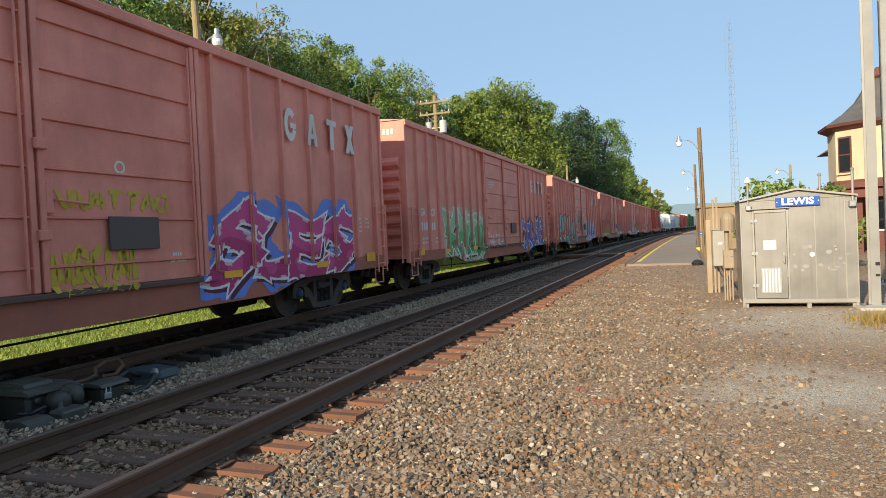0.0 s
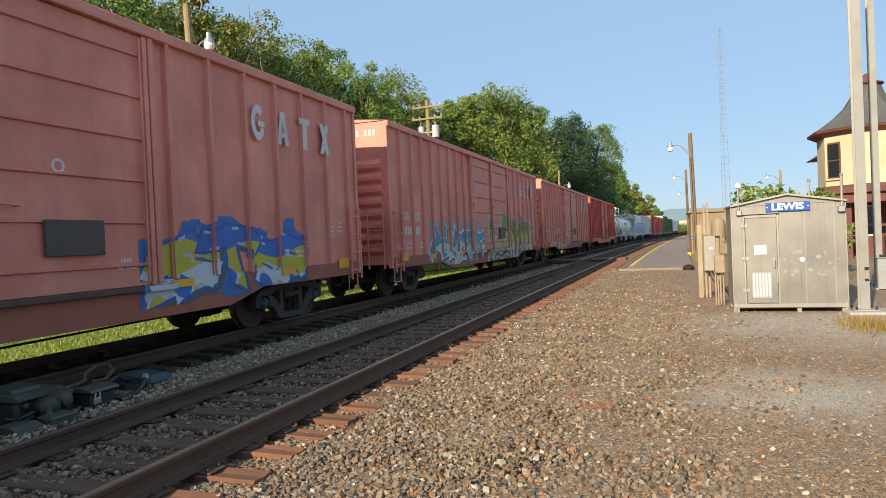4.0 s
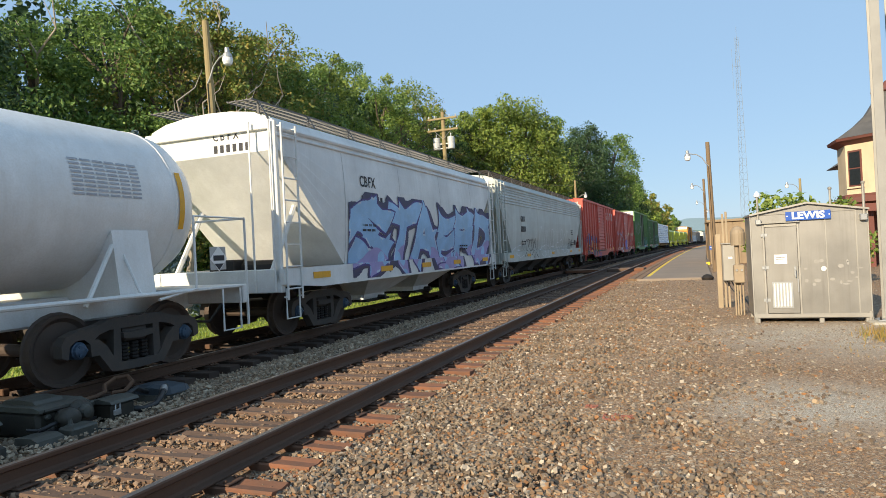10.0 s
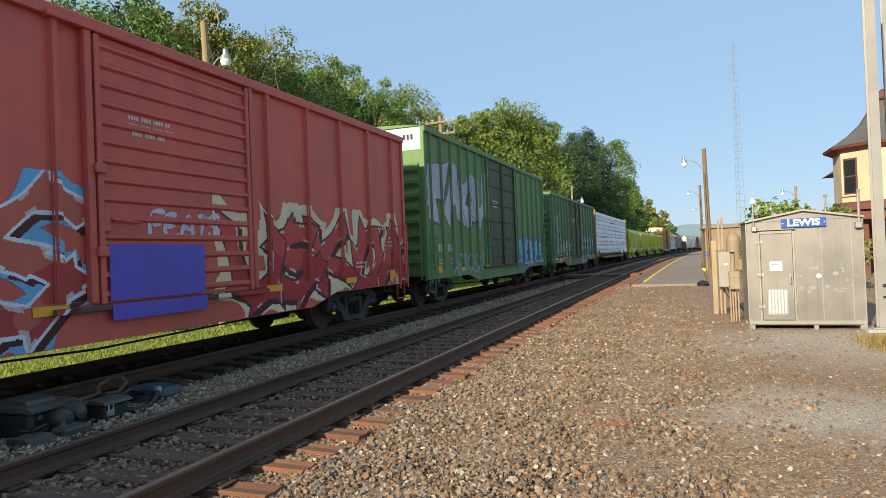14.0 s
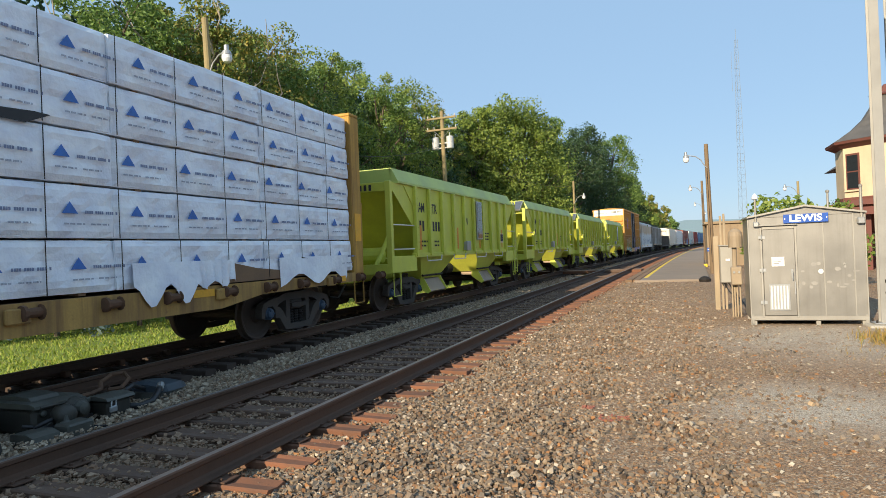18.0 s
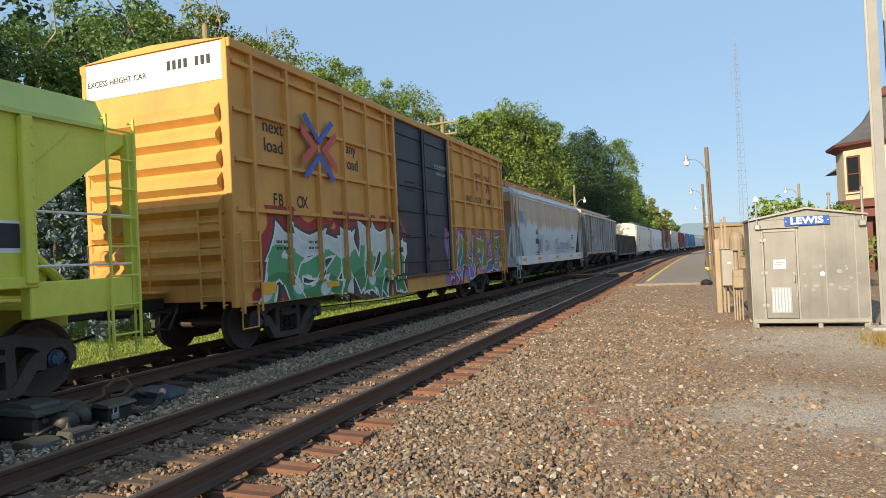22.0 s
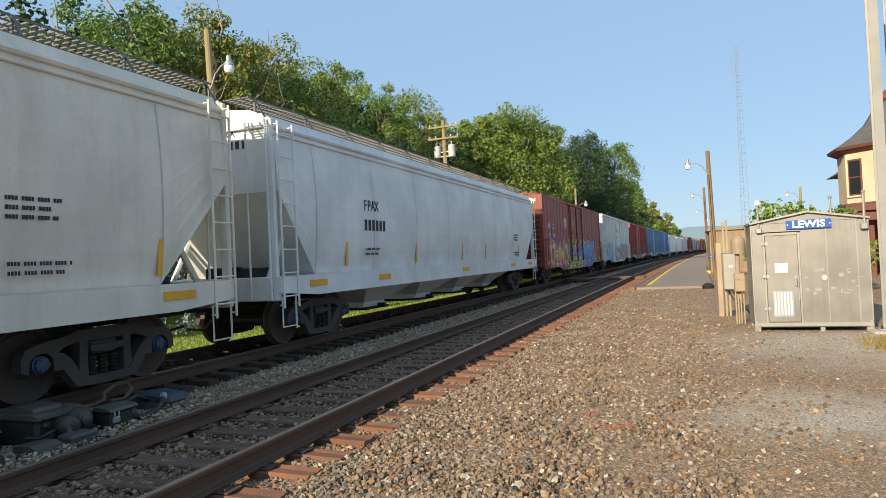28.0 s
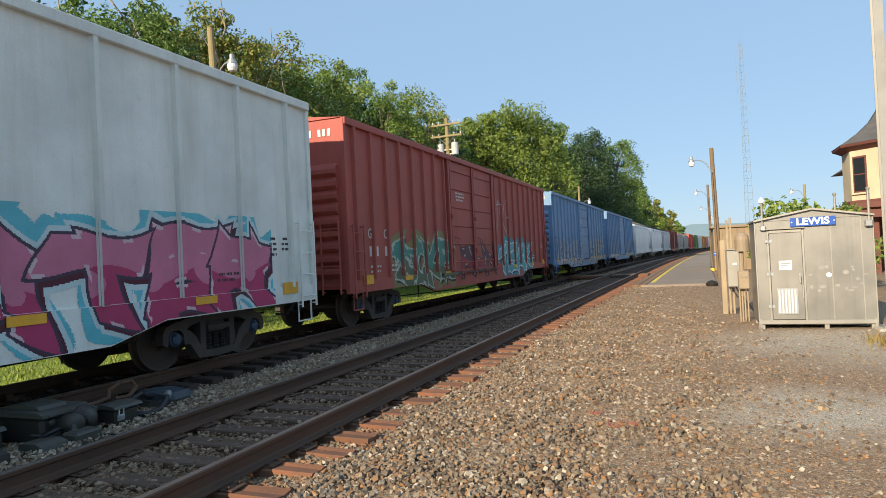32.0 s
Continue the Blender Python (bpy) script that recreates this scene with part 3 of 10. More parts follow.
door = part("door", Geo().box(5.57, 6.13, BY0 - 0.035, BY0 - 0.001, -0.06, 1.62, 0.008), ALU, bung, "closed flat grey metal door")
part("door_frame", Geo().box(5.53, 5.567, BY0 - 0.02, BY0 - 0.001, -0.1, 1.66, 0.004).box(6.133, 6.17, BY0 - 0.02, BY0 - 0.001, -0.1, 1.66, 0.004).box(5.568, 6.132, BY0 - 0.02, BY0 - 0.001, 1.623, 1.68, 0.004), ALU_LIGHT, bung)
part("door_hood", Geo().box(5.50, 6.18, BY0 - 0.07, BY0 - 0.003, 1.69, 1.71, 0.004), ALU_LIGHT, bung)
for z in (0.15, 0.78, 1.42):
    part("hinge", Geo().tube([(5.555, BY0 - 0.04, z), (5.555, BY0 - 0.04, z + 0.1)], 0.014, 8).box(5.50, 5.62, BY0 - 0.042, BY0 - 0.036, z + 0.02, z + 0.08, 0.002), GALV, door)
part("handle", Geo().tube([(6.07, BY0 - 0.035, 0.78), (6.07, BY0 - 0.09, 0.78), (6.07, BY0 - 0.09, 0.64)], 0.013, 8).box(6.05, 6.09, BY0 - 0.043, BY0 - 0.036, 0.66, 0.84, 0.003), GALV, door, "grey lever handle")
part("lock_bar", Geo().box(6.10, 6.125, BY0 - 0.05, BY0 - 0.036, 0.35, 0.60, 0.004), GALV, door)
vent = part("vent", Geo().box(5.66, 6.02, BY0 - 0.044, BY0 - 0.036, 0.04, 0.55, 0.003), GALV, door, "white louvred vent panel")
for i in range(6):
    part("louvre", Geo().box(5.685 + i * 0.055, 5.715 + i * 0.055, BY0 - 0.058, BY0 - 0.045, 0.07, 0.52, 0.004), WHITE, vent)
part("notice", Geo().box(5.72, 5.94, BY0 - 0.0395, BY0 - 0.0365, 0.90, 1.08, 0), PAPER, door, "blank-looking white paper notice")
for i in range(3):
    part("notice_text", Geo().box(5.75, 5.91 - 0.03 * i, BY0 - 0.0415, BY0 - 0.0398, 1.02 - i * 0.035, 1.028 - i * 0.035, 0), MARK_BLACK, bung)
for x, z, r in ((6.56, 0.78, 0.045),):
    part("patch_disc", Geo().lathe([(r, -0.004), (r, 0.004)], (x, BY0 - 0.006, z), "y", 16), WHITE, bung)
rng = random.Random(5)
SCUFF = surface("scuffed_aluminium", (0.345, 0.33, 0.30), (0.30, 0.285, 0.26), 0.5, 0.5, 0.3, 60, 0.0008, 6.0)
for i in range(16):
    x, z, a, b = rng.uniform(6.25, 7.2), rng.uniform(0.45, 0.95), rng.uniform(0.02, 0.06), rng.uniform(0.015, 0.04)
    part("scuff_mark", Geo().prism([(x + a * math.cos(k * 0.7), z + b * math.sin(k * 0.7)) for k in range(9)], "y", BY0 - 0.004, BY0 - 0.0015), SCUFF, bung)
sign = part("name_sign", Geo().box(5.95, 6.71, BY0 - 0.055, BY0 - 0.036, 1.725, 1.895, 0.003), SIGN_BLUE, bung, "blue sign with white capitals LEWIS")
letters("LEWIS", 0.18, WHITE, sign, pose(6.33, BY0 - 0.058, 1.81, 90, 0, 0), "sign_letters", 1.14, 0.007)
for x in (5.975, 6.685):
    part("sign_dot", Geo().lathe([(0.012, -0.003), (0.012, 0.003)], (x, BY0 - 0.057, 1.81), "y", 10), WHITE, sign)
lampp = part("roof_light", Geo().tube([(5.47, BY0 - 0.02, 1.70), (5.47, BY0 - 0.02, 2.22)], 0.02, 8), ALU_LIGHT, bung, "white globe lamp on a short pipe")
part("globe", Geo().lathe([(0.02, 0), (0.058, 0.02), (0.06, 0.05), (0.04, 0.09), (0.01, 0.13)], (5.47, BY0 - 0.02, 2.21), "z", 14), LAMP_GLASS, lampp)
for x, zt in ((6.74, 2.30), (7.26, 2.36)):
    part("vent_pipe", Geo().tube([(x, BY0 + 0.1 if x < 7 else BY0 - 0.02, 1.75), (x, BY0 + 0.1 if x < 7 else BY0 - 0.02, zt)], 0.02 if x < 7 else 0.026, 8).lathe([(0.03, 0), (0.035, 0.02), (0.035, 0.04), (0.0, 0.06)], (x, BY0 + 0.1 if x < 7 else BY0 - 0.02, zt - 0.02), "z", 10), ALU_LIGHT, bung)
part("wall_box", Geo().box(7.18, 7.30, BY0 - 0.1, BY0 - 0.002, 1.66, 1.78, 0.012), GALV, bung)
part("wall_box", Geo().box(5.42, 5.52, BY0 - 0.08, BY0 - 0.002, 1.68, 1.78, 0.012), GALV, bung)

# ---- meter stand beside the hut ----
TAN = surface("tan_enamel", (0.33, 0.26, 0.18), (0.20, 0.155, 0.10), 0.4, 0.6, 0, 40, 0.001, 1.5, True)
CREAM_POST = surface("cream_post", (0.40, 0.315, 0.21), (0.26, 0.20, 0.13), 0.4, 0.8, 0, 40, 0.002, 1.5, True)
ms = thing("meter_stand", pose(0, 0, 0), "electric meter cabinets on cream posts with pipes", "electric meter")
part("post", Geo().box(4.80, 4.92, 17.2, 17.32, GROUND_Z - 0.05, 1.55, 0.01), CREAM_POST, ms)
for x, zt in ((4.98, 2.05), (5.06, 2.10)):
    part("thin_post", Geo().box(x - 0.025, x + 0.025, 17.22, 17.28, GROUND_Z - 0.05, zt, 0.006), CREAM_POST, ms)
cab = part("cabinet", Geo().box(4.92, 5.30, 16.85, 17.15, 0.42, 1.30, 0.02), ALU_LIGHT, ms, "pale grey upright meter cabinet")
part("cabinet_top", Geo().box(4.90, 5.32, 16.83, 17.17, 1.301, 1.33, 0.008), ALU_LIGHT, cab)
part("cabinet_label", Geo().box(5.05, 5.14, 16.843, 16.849, 0.95, 1.0, 0), PAPER, cab)
part("dome", Geo().lathe([(0.15, 0), (0.15, 0.26), (0.13, 0.34), (0.07, 0.40), (0.0, 0.42)], (5.19, 15.55, 1.28), "z", 16), TAN, ms, "tan rounded transformer cap")
part("riser", Geo().tube([(5.16, 15.55, 0.3), (5.16, 15.55, 1.3)], 0.05, 10), TAN, ms)
mb = part("meter_box", Geo().box(5.07, 5.29, 15.35, 15.58, 0.46, 0.86, 0.02), TAN, ms, "brown meter box with two dials")
for x in (5.13, 5.23):
    part("dial", Geo().lathe([(0.022, 0), (0.026, -0.01), (0.02, -0.025)], (x, 15.35, 0.74), "y", 12), GALV, mb)
for x in (5.09, 5.14, 5.19, 5.25):
    part("conduit", Geo().tube([(x, 15.5, GROUND_Z - 0.05), (x, 15.5, 0.47)], 0.017, 8), CREAM_POST, ms)
part("cable", Geo().tube([(5.1, 17.0, 0.42), (5.2, 16.6, 0.2), (5.32, 16.2, 0.05), (5.38, 15.9, -0.05)], 0.016, 6), BLACK, ms)
part("cable", Geo().tube([(5.0, 17.0, 0.42), (5.08, 16.6, 0.25), (5.2, 16.0, 0.1)], 0.012, 6), BLACK, ms)

# ---- steel posts on concrete bases, weeds ----
MAST = surface("mast_galvanising", (0.30, 0.295, 0.275), (0.25, 0.235, 0.21), 0.4, 0.5, 0.2, 60, 0.001, 1.5, True)


def steel_post(x, y, h, turn, w=0.095):
    t = thing("steel_mast", pose(x, y, 0, 0, 0, turn), "tall galvanised steel H-section mast on a concrete footing", "mast", "steel masts")
    part("column", Geo().prism([(a * w, b * w) for a, b in ((-1, -1.3), (1, -1.3), (1, -1.12), (0.08, -1.0), (0.08, 1.0), (1, 1.12), (1, 1.3), (-1, 1.3), (-1, 1.12), (-0.08, 1.0), (-0.08, -1.0), (-1, -1.12))], "z", GROUND_Z + 0.07, h), MAST, t)
    part("base_plate", Geo().box(-0.2, 0.2, -0.2, 0.2, GROUND_Z + 0.046, GROUND_Z + 0.07, 0.005), GALV, t)
    for a in (-0.16, 0.16):
        for b in (-0.16, 0.16):
            part("bolt", Geo().lathe([(0.018, 0), (0.018, 0.03), (0.01, 0.06)], (a, b, GROUND_Z + 0.07), "z", 6), STEEL_DARK, t)
    part("footing", Geo().box(-0.33, 0.45, -0.40, 0.40, GROUND_Z - 0.4, GROUND_Z + 0.045, 0.03), CONCRETE, t)
    part("inspection_plate", Geo().box(0.0, 0.07, -w * 1.3 - 0.014, -w * 1.3 - 0.001, 0.55, 0.61, 0.004), STEEL_DARK, t)
    part("inspection_plate", Geo().box(0.0, 0.07, -w * 1.3 - 0.014, -w * 1.3 - 0.001, 0.35, 0.39, 0.004), STEEL_DARK, t)


steel_post(7.555, 14.0, 9.0, 0, 0.078)
steel_post(9.11, 19.0, 9.0, 0, 0.07)
cb = thing("cable_box", pose(9.14, 18.7, GROUND_Z), "grey upright steel cable box beside the mast", "electric box")
part("box", Geo().box(-0.16, 0.16, -0.1, 0.1, -0.02, 0.78, 0.015), GALV, cb)
part("lid", Geo().box(-0.175, 0.175, -0.115, 0.115, 0.781, 0.80, 0.005), GALV, cb)

# ---- light poles, utility poles ----
def lamp_pole(x, y, h, arm, lean=0.0, lamp_z=None, side=-1, wood=None):
    z0 = ground_height(x, y)
    t = thing("light_pole", pose(x, y, z0, 0, lean, 0), "weathered wooden pole with a curved-arm street lamp", "street lamp", "light poles")
    part("pole", Geo().tube([(0, 0, -0.4), (0, 0, h * 0.5), (0, 0, h)], 0.135, 12, 0.10), wood or WOOD_POLE, t)
    lz = (lamp_z or h - 0.8)
    part("arm", Geo().tube([(0, -0.1, lz - 0.75), (side * 0.12, -0.12, lz - 0.6), (side * 0.3, -0.14, lz - 0.28), (side * 0.55, -0.16, lz - 0.08), (side * arm, -0.16, lz)], 0.025, 8), GALV, t)
    hd = part("lamp_head", Geo().lathe([(0.05, 0.30), (0.07, 0.28), (0.075, 0.14), (0.12, 0.11), (0.15, 0.02), (0.16, -0.01)], (side * (arm + 0.05), -0.16, lz - 0.12), "z", 16), GALV, t, "pale grey bucket-shaped lamp head")
    part("lens", Geo().lathe([(0.15, 0.0), (0.155, -0.10), (0.12, -0.2), (0.06, -0.23)], (side * (arm + 0.05), -0.16, lz - 0.135), "z", 16), LAMP_GLASS, hd)
    part("cable", Geo().tube([(side * 0.02, -0.13, lz - 0.75), (side * 0.02, -0.13, 0.6)], 0.014, 6), BLACK, t)
    return t


DARK_POLE = surface("dark_pole", (0.21, 0.145, 0.085), (0.10, 0.075, 0.05), 0.5, 0.9, 0, 25, 0.004, 1.2, True)
lamp_pole(5.45, 36.2, 6.72, 0.95, -0.8, 6.2, wood=DARK_POLE)
lamp_pole(5.85, 63.5, 7.2, 0.95, -0.6, 6.7, wood=DARK_POLE)
lamp_pole(6.6, 92, 7.2, 0.95, -0.4, 6.7)
lamp_pole(8.6, 122, 7.2, 0.95, 0, 6.7)
lamp_pole(-8.98, 15.95, 9.3, 0.80, -2.0, 8.1, 1)
lamp_pole(13.6, 64, 6.6, 1.0, 0, 6.2)
lamp_pole(-5.6, 62, 8.0, 0.9, 0, 6.6, 1)

CERAMIC = plain("transformer_grey", (0.52, 0.53, 0.52), 0.4)
up = thing("utility_pole", pose(-10.2, 39.3, -0.45, 0, -0.7, 0), "wooden utility pole with two crossarms and two grey transformers", "utility pole")
part("pole", Geo().tube([(0, 0, -0.4), (0, 0, 5.5), (0, 0, 11.0)], 0.17, 12, 0.125), WOOD_POLE, up)
for z, hw in ((10.55, 1.0), (9.8, 1.05)):
    arm = part("crossarm", Geo().box(-hw, hw, -0.19, -0.09, z - 0.06, z + 0.06, 0.008), WOOD_POLE, up)
    for x in (-hw + 0.08, -hw * 0.5, hw * 0.5, hw - 0.08):
        part("insulator", Geo().lathe([(0.02, 0), (0.04, 0.04), (0.03, 0.07), (0.045, 0.1), (0.02, 0.15)], (x, -0.14, z + 0.06), "z", 8), CERAMIC, arm)
part("brace", Geo().tube([(0, -0.13, 9.2), (0.55, -0.15, 9.75)], 0.015, 6).tube([(0, -0.13, 9.2), (-0.55, -0.15, 9.75)], 0.015, 6), GALV, up)
for s in (-1, 1):
    tf = part("transformer", Geo().lathe([(0.02, -0.02), (0.22, 0), (0.23, 0.05), (0.23, 0.72), (0.21, 0.78), (0.05, 0.82)], (s * 0.5, -0.05, 8.55), "z", 18), CERAMIC, up, "grey cylindrical transformer can")
    part("bushing", Geo().lathe([(0.03, 0), (0.05, 0.05), (0.03, 0.1), (0.05, 0.15), (0.02, 0.22)], (s * 0.5, -0.05, 9.36), "z", 8), CERAMIC, tf)
    for z in (8.6, 8.9):
        part("bracket", Geo().box(s * 0.1, s * 0.32, -0.05, 0.05, z, z + 0.06, 0.005), GALV, tf)
for i, (a, b) in enumerate((((-9.0, 15.95, 5.6), (-10.2, 39.2, 8.4)), ((-10.2, 39.2, 8.4), (-5.6, 62, 7.2)), ((-10.9, 39.2, 10.3), (-6.0, 110, 10.3)), ((-30, 12, 5.4), (-9.0, 15.95, 5.3)))):
    pts = [tuple(a[k] + (b[k] - a[k]) * j / 12 - (0.9 * 4 * (j / 12) * (1 - j / 12) if k == 2 else 0) for k in range(3)) for j in range(13)]
    tagged(part("overhead_wire", Geo().tube(pts, 0.013, 5), BLACK), "thin black overhead wire sagging between poles", "wire", "overhead wires")

# ---- dark switch machine beside the near rail ----
MACHINE = surface("machine_paint", (0.036, 0.035, 0.028), (0.09, 0.07, 0.05), 0.6, 0.5, 0.1, 30, 0.004, 4.0)
MACHINE_WORN = surface("worn_machine_paint", (0.085, 0.085, 0.07), (0.045, 0.038, 0.03), 0.7, 0.55, 0.1, 30, 0.004, 4.0)
sm = thing("switch_machine", pose(0, 0, 0), "dark greasy electric switch machine with hand lever between the tracks", "switch machine")
lid = [(-2.80, 0.02), (-2.80, 0.05), (-2.74, 0.075), (-2.10, 0.075), (-2.02, 0.05), (-2.02, 0.02)]
part("gear_case", Geo().box(-2.75, -2.07, 4.62, 5.30, -0.26, 0.019, 0.04), MACHINE, sm)
part("case_lid", Geo().prism(lid, "y", 4.60, 5.16), MACHINE_WORN, sm)
part("lid_hinge", Geo().tube([(-2.03, 4.66, 0.03), (-2.03, 4.84, 0.03)], 0.022, 8).tube([(-2.03, 4.95, 0.03), (-2.03, 5.10, 0.03)], 0.022, 8), MACHINE, sm)
part("motor_case", Geo().lathe([(0.03, -0.30), (0.10, -0.28), (0.13, -0.22), (0.135, -0.10), (0.15, -0.095), (0.15, -0.065), (0.135, -0.06), (0.135, 0.10), (0.15, 0.105), (0.15, 0.135), (0.12, 0.20), (0.05, 0.23)], (-2.13, 5.05, -0.08), "x", 16), MACHINE, sm, smooth=False)
part("motor_cap", Geo().lathe([(0.02, -0.06), (0.07, -0.05), (0.08, 0.0), (0.06, 0.05), (0.02, 0.06)], (-1.90, 5.03, -0.05), "x", 12), MACHINE_WORN, sm)
for k, (yy, zz) in enumerate(((4.72, -0.04), (4.86, -0.10), (4.78, -0.17), (5.24, -0.02))):
    part("bolt_boss", Geo().lathe([(0.035, -2.085), (0.035, -2.045), (0.02, -2.03)], (0, yy, zz), "x", 8), MACHINE_WORN, sm)
part("junction_box", Geo().box(-2.15, -1.82, 5.30, 5.62, -0.24, -0.04, 0.03), MACHINE, sm)
part("junction_lid", Geo().prism([(-2.18, -0.039), (-1.79, -0.039), (-1.82, -0.01), (-1.98, 0.012), (-2.15, -0.01)], "y", 5.27, 5.65), MACHINE_WORN, sm)
part("side_block", Geo().prism([(-1.96, -0.27), (-1.60, -0.27), (-1.63, -0.15), (-1.72, -0.12), (-1.93, -0.13)], "y", 4.28, 4.56), MACHINE_WORN, sm)
part("side_block", Geo().prism([(-2.28, -0.27), (-1.66, -0.27), (-1.68, -0.12), (-1.80, -0.08), (-2.24, -0.09)], "y", 3.55, 4.02), MACHINE, sm)
part("foot_block", Geo().box(-2.9, -2.3, 3.6, 4.4, -0.26, -0.05, 0.03), MACHINE, sm)
part("foot_lid", Geo().prism([(-2.92, -0.049), (-2.28, -0.049), (-2.32, -0.015), (-2.6, 0.0), (-2.88, -0.015)], "y", 3.58, 4.42), MACHINE_WORN, sm)
part("cable", Geo().tube([(-1.9, 4.5, -0.12), (-1.86, 4.62, -0.08), (-1.96, 4.78, -0.10), (-1.9, 4.92, -0.14), (-1.98, 5.02, -0.2)], 0.022, 6), BLACK, sm, smooth=True)
part("cable", Geo().tube([(-2.0, 4.45, -0.10), (-1.93, 4.66, -0.16), (-1.88, 4.82, -0.17), (-1.95, 5.2, -0.16)], 0.018, 6), BLACK, sm, smooth=True)
part("grease_pot", Geo().lathe([(0.05, -0.24), (0.055, -0.12), (0.03, -0.10), (0.02, -0.05)], (-1.78, 4.75, 0), "z", 10), MACHINE_WORN, sm)
part("padlock", Geo().tube([(-1.80, 5.33, -0.04), (-1.785, 5.31, -0.10), (-1.785, 5.37, -0.10), (-1.80, 5.39, -0.04)], 0.009, 6).box(-1.80, -1.775, 5.29, 5.385, -0.16, -0.10, 0.006), GALV, sm, "small shiny padlock")
part("hand_lever", Geo().tube([(-2.30, 5.26, -0.02), (-2.36, 5.55, -0.03), (-2.42, 5.74, -0.02), (-2.56, 5.86, 0.03), (-2.56, 6.02, 0.09), (-2.46, 6.12, 0.10), (-2.34, 6.08, 0.04), (-2.30, 5.92, -0.04), (-2.36, 5.78, -0.04)], 0.026, 8), RUST, sm)
part("hose", Geo().tube([(-1.88, 5.60, -0.16), (-1.84, 5.76, -0.20), (-1.86, 5.95, -0.19), (-1.94, 6.12, -0.14), (-2.03, 6.26, -0.08), (-2.1, 6.36, -0.07)], 0.038, 10), BLACK, sm, smooth=True)
part("hose_clamp", Geo().tube([(-1.99, 6.21, -0.10), (-2.05, 6.29, -0.07)], 0.046, 10), GALV, sm)
part("rod_cover", Geo().loft([[(x, y, z) for x, z in q] for y, q in ((6.28, [(-2.56, -0.17), (-2.06, -0.17), (-2.1, -0.10), (-2.3, -0.075), (-2.5, -0.10)]), (6.36, [(-2.62, -0.17), (-2.0, -0.17), (-2.03, -0.08), (-2.3, -0.05), (-2.6, -0.08)]), (6.62, [(-2.62, -0.17), (-2.0, -0.17), (-2.03, -0.08), (-2.3, -0.055), (-2.6, -0.08)]), (6.74, [(-2.55, -0.17), (-2.06, -0.17), (-2.1, -0.12), (-2.3, -0.11), (-2.5, -0.12)]))]), surface("blue_grey_cover", (0.055, 0.072, 0.088), (0.03, 0.03, 0.03), 0.5, 0.5, 0, 30, 0.003, 3.0), sm, "blue-grey steel cover plate")
part("cover_base", Geo().lathe([(0.30, -0.28), (0.28, -0.17)], (-2.3, 6.5, 0), "z", 12), MACHINE_WORN, sm)
part("top_cover", Geo().prism([(-2.70, 0.076), (-2.20, 0.076), (-2.24, 0.11), (-2.45, 0.125), (-2.66, 0.11)], "y", 4.70, 5.02), MACHINE_WORN, sm)
part("crank_housing", Geo().lathe([(0.03, -0.10), (0.09, -0.09), (0.11, 0.0), (0.09, 0.08), (0.04, 0.10)], (-1.86, 4.80, -0.06), "x", 14), MACHINE, sm, smooth=True)
part("terminal_box", Geo().box(-1.80, -1.58, 4.62, 4.92, -0.27, -0.11, 0.02), MACHINE_WORN, sm)
part("bonding_cable", Geo().tube([(-1.62, 4.92, -0.2), (-1.52, 5.15, -0.24), (-1.62, 5.4, -0.22), (-1.5, 5.7, -0.24), (-1.58, 6.1, -0.23)], 0.014, 6), BLACK, sm, smooth=True)
part("conduit_bend", Geo().tube([(-2.08, 5.62, -0.10), (-2.05, 5.75, -0.02), (-2.12, 5.92, 0.0), (-2.22, 6.08, -0.06), (-2.28, 6.24, -0.12)], 0.03, 8), BLACK, sm, smooth=True)
part("rod", Geo().tube([(-2.4, 5.2, -0.14), (-4.5, 5.22, -0.13)], 0.022, 8), RUST, sm)

# ---- tan platform shed ----
SHED = surface("tan_siding", (0.30, 0.225, 0.145), (0.20, 0.145, 0.09), 0.35, 0.8, 0, 30, 0.002, 1.0, True)
sh = thing("platform_shed", pose(0, 0, 0), "tan board-sided waiting shelter on the platform", "shelter")
part("wall_front", Geo().box(5.55, 9.6, 47.0, 47.12, GROUND_Z - 0.05, 2.55, 0.01), SHED, sh)
part("wall_side", Geo().box(5.55, 5.67, 47.121, 52.0, GROUND_Z - 0.05, 2.55, 0.01), SHED, sh)
part("wall_back", Geo().box(5.671, 9.6, 51.88, 52.0, GROUND_Z - 0.05, 2.55, 0.01), SHED, sh)
part("roof", Geo().box(5.4, 9.75, 46.85, 52.15, 2.551, 2.72, 0.02), SHED, sh, "flat tan roof slab")
for i in range(9):
    part("batten", Geo().box(5.62 + i * 0.45, 5.66 + i * 0.45, 46.97, 46.998, GROUND_Z, 2.5, 0.004), SHED, sh)
bs = thing("blue_marker_sign", pose(5.55, 42.0, GROUND_Z), "small blue plate on a thin tan post", "sign")
part("post", Geo().box(-0.06, 0.06, -0.04, 0.04, -0.1, 1.3, 0.008), CREAM_POST, bs)
part("plate", Geo().box(-0.19, 0.19, -0.06, -0.041, 1.05, 1.28, 0.004), SIGN_BLUE, bs)
part("plate_text", Geo().box(-0.14, 0.14, -0.063, -0.061, 1.15, 1.19, 0), WHITE, bs)
yb = thing("yellow_kerb_block", pose(5.35, 45.5, GROUND_Z), "yellow-painted low concrete block by the shelter", "bollard")
part("block", Geo().box(-0.12, 0.12, -0.12, 0.12, -0.05, 0.2, 0.03), LINE_YELLOW, yb)
rk = thing("dark_rock", pose(4.86, 29.0, GROUND_Z), "dark rounded stone at the platform corner", "rock")
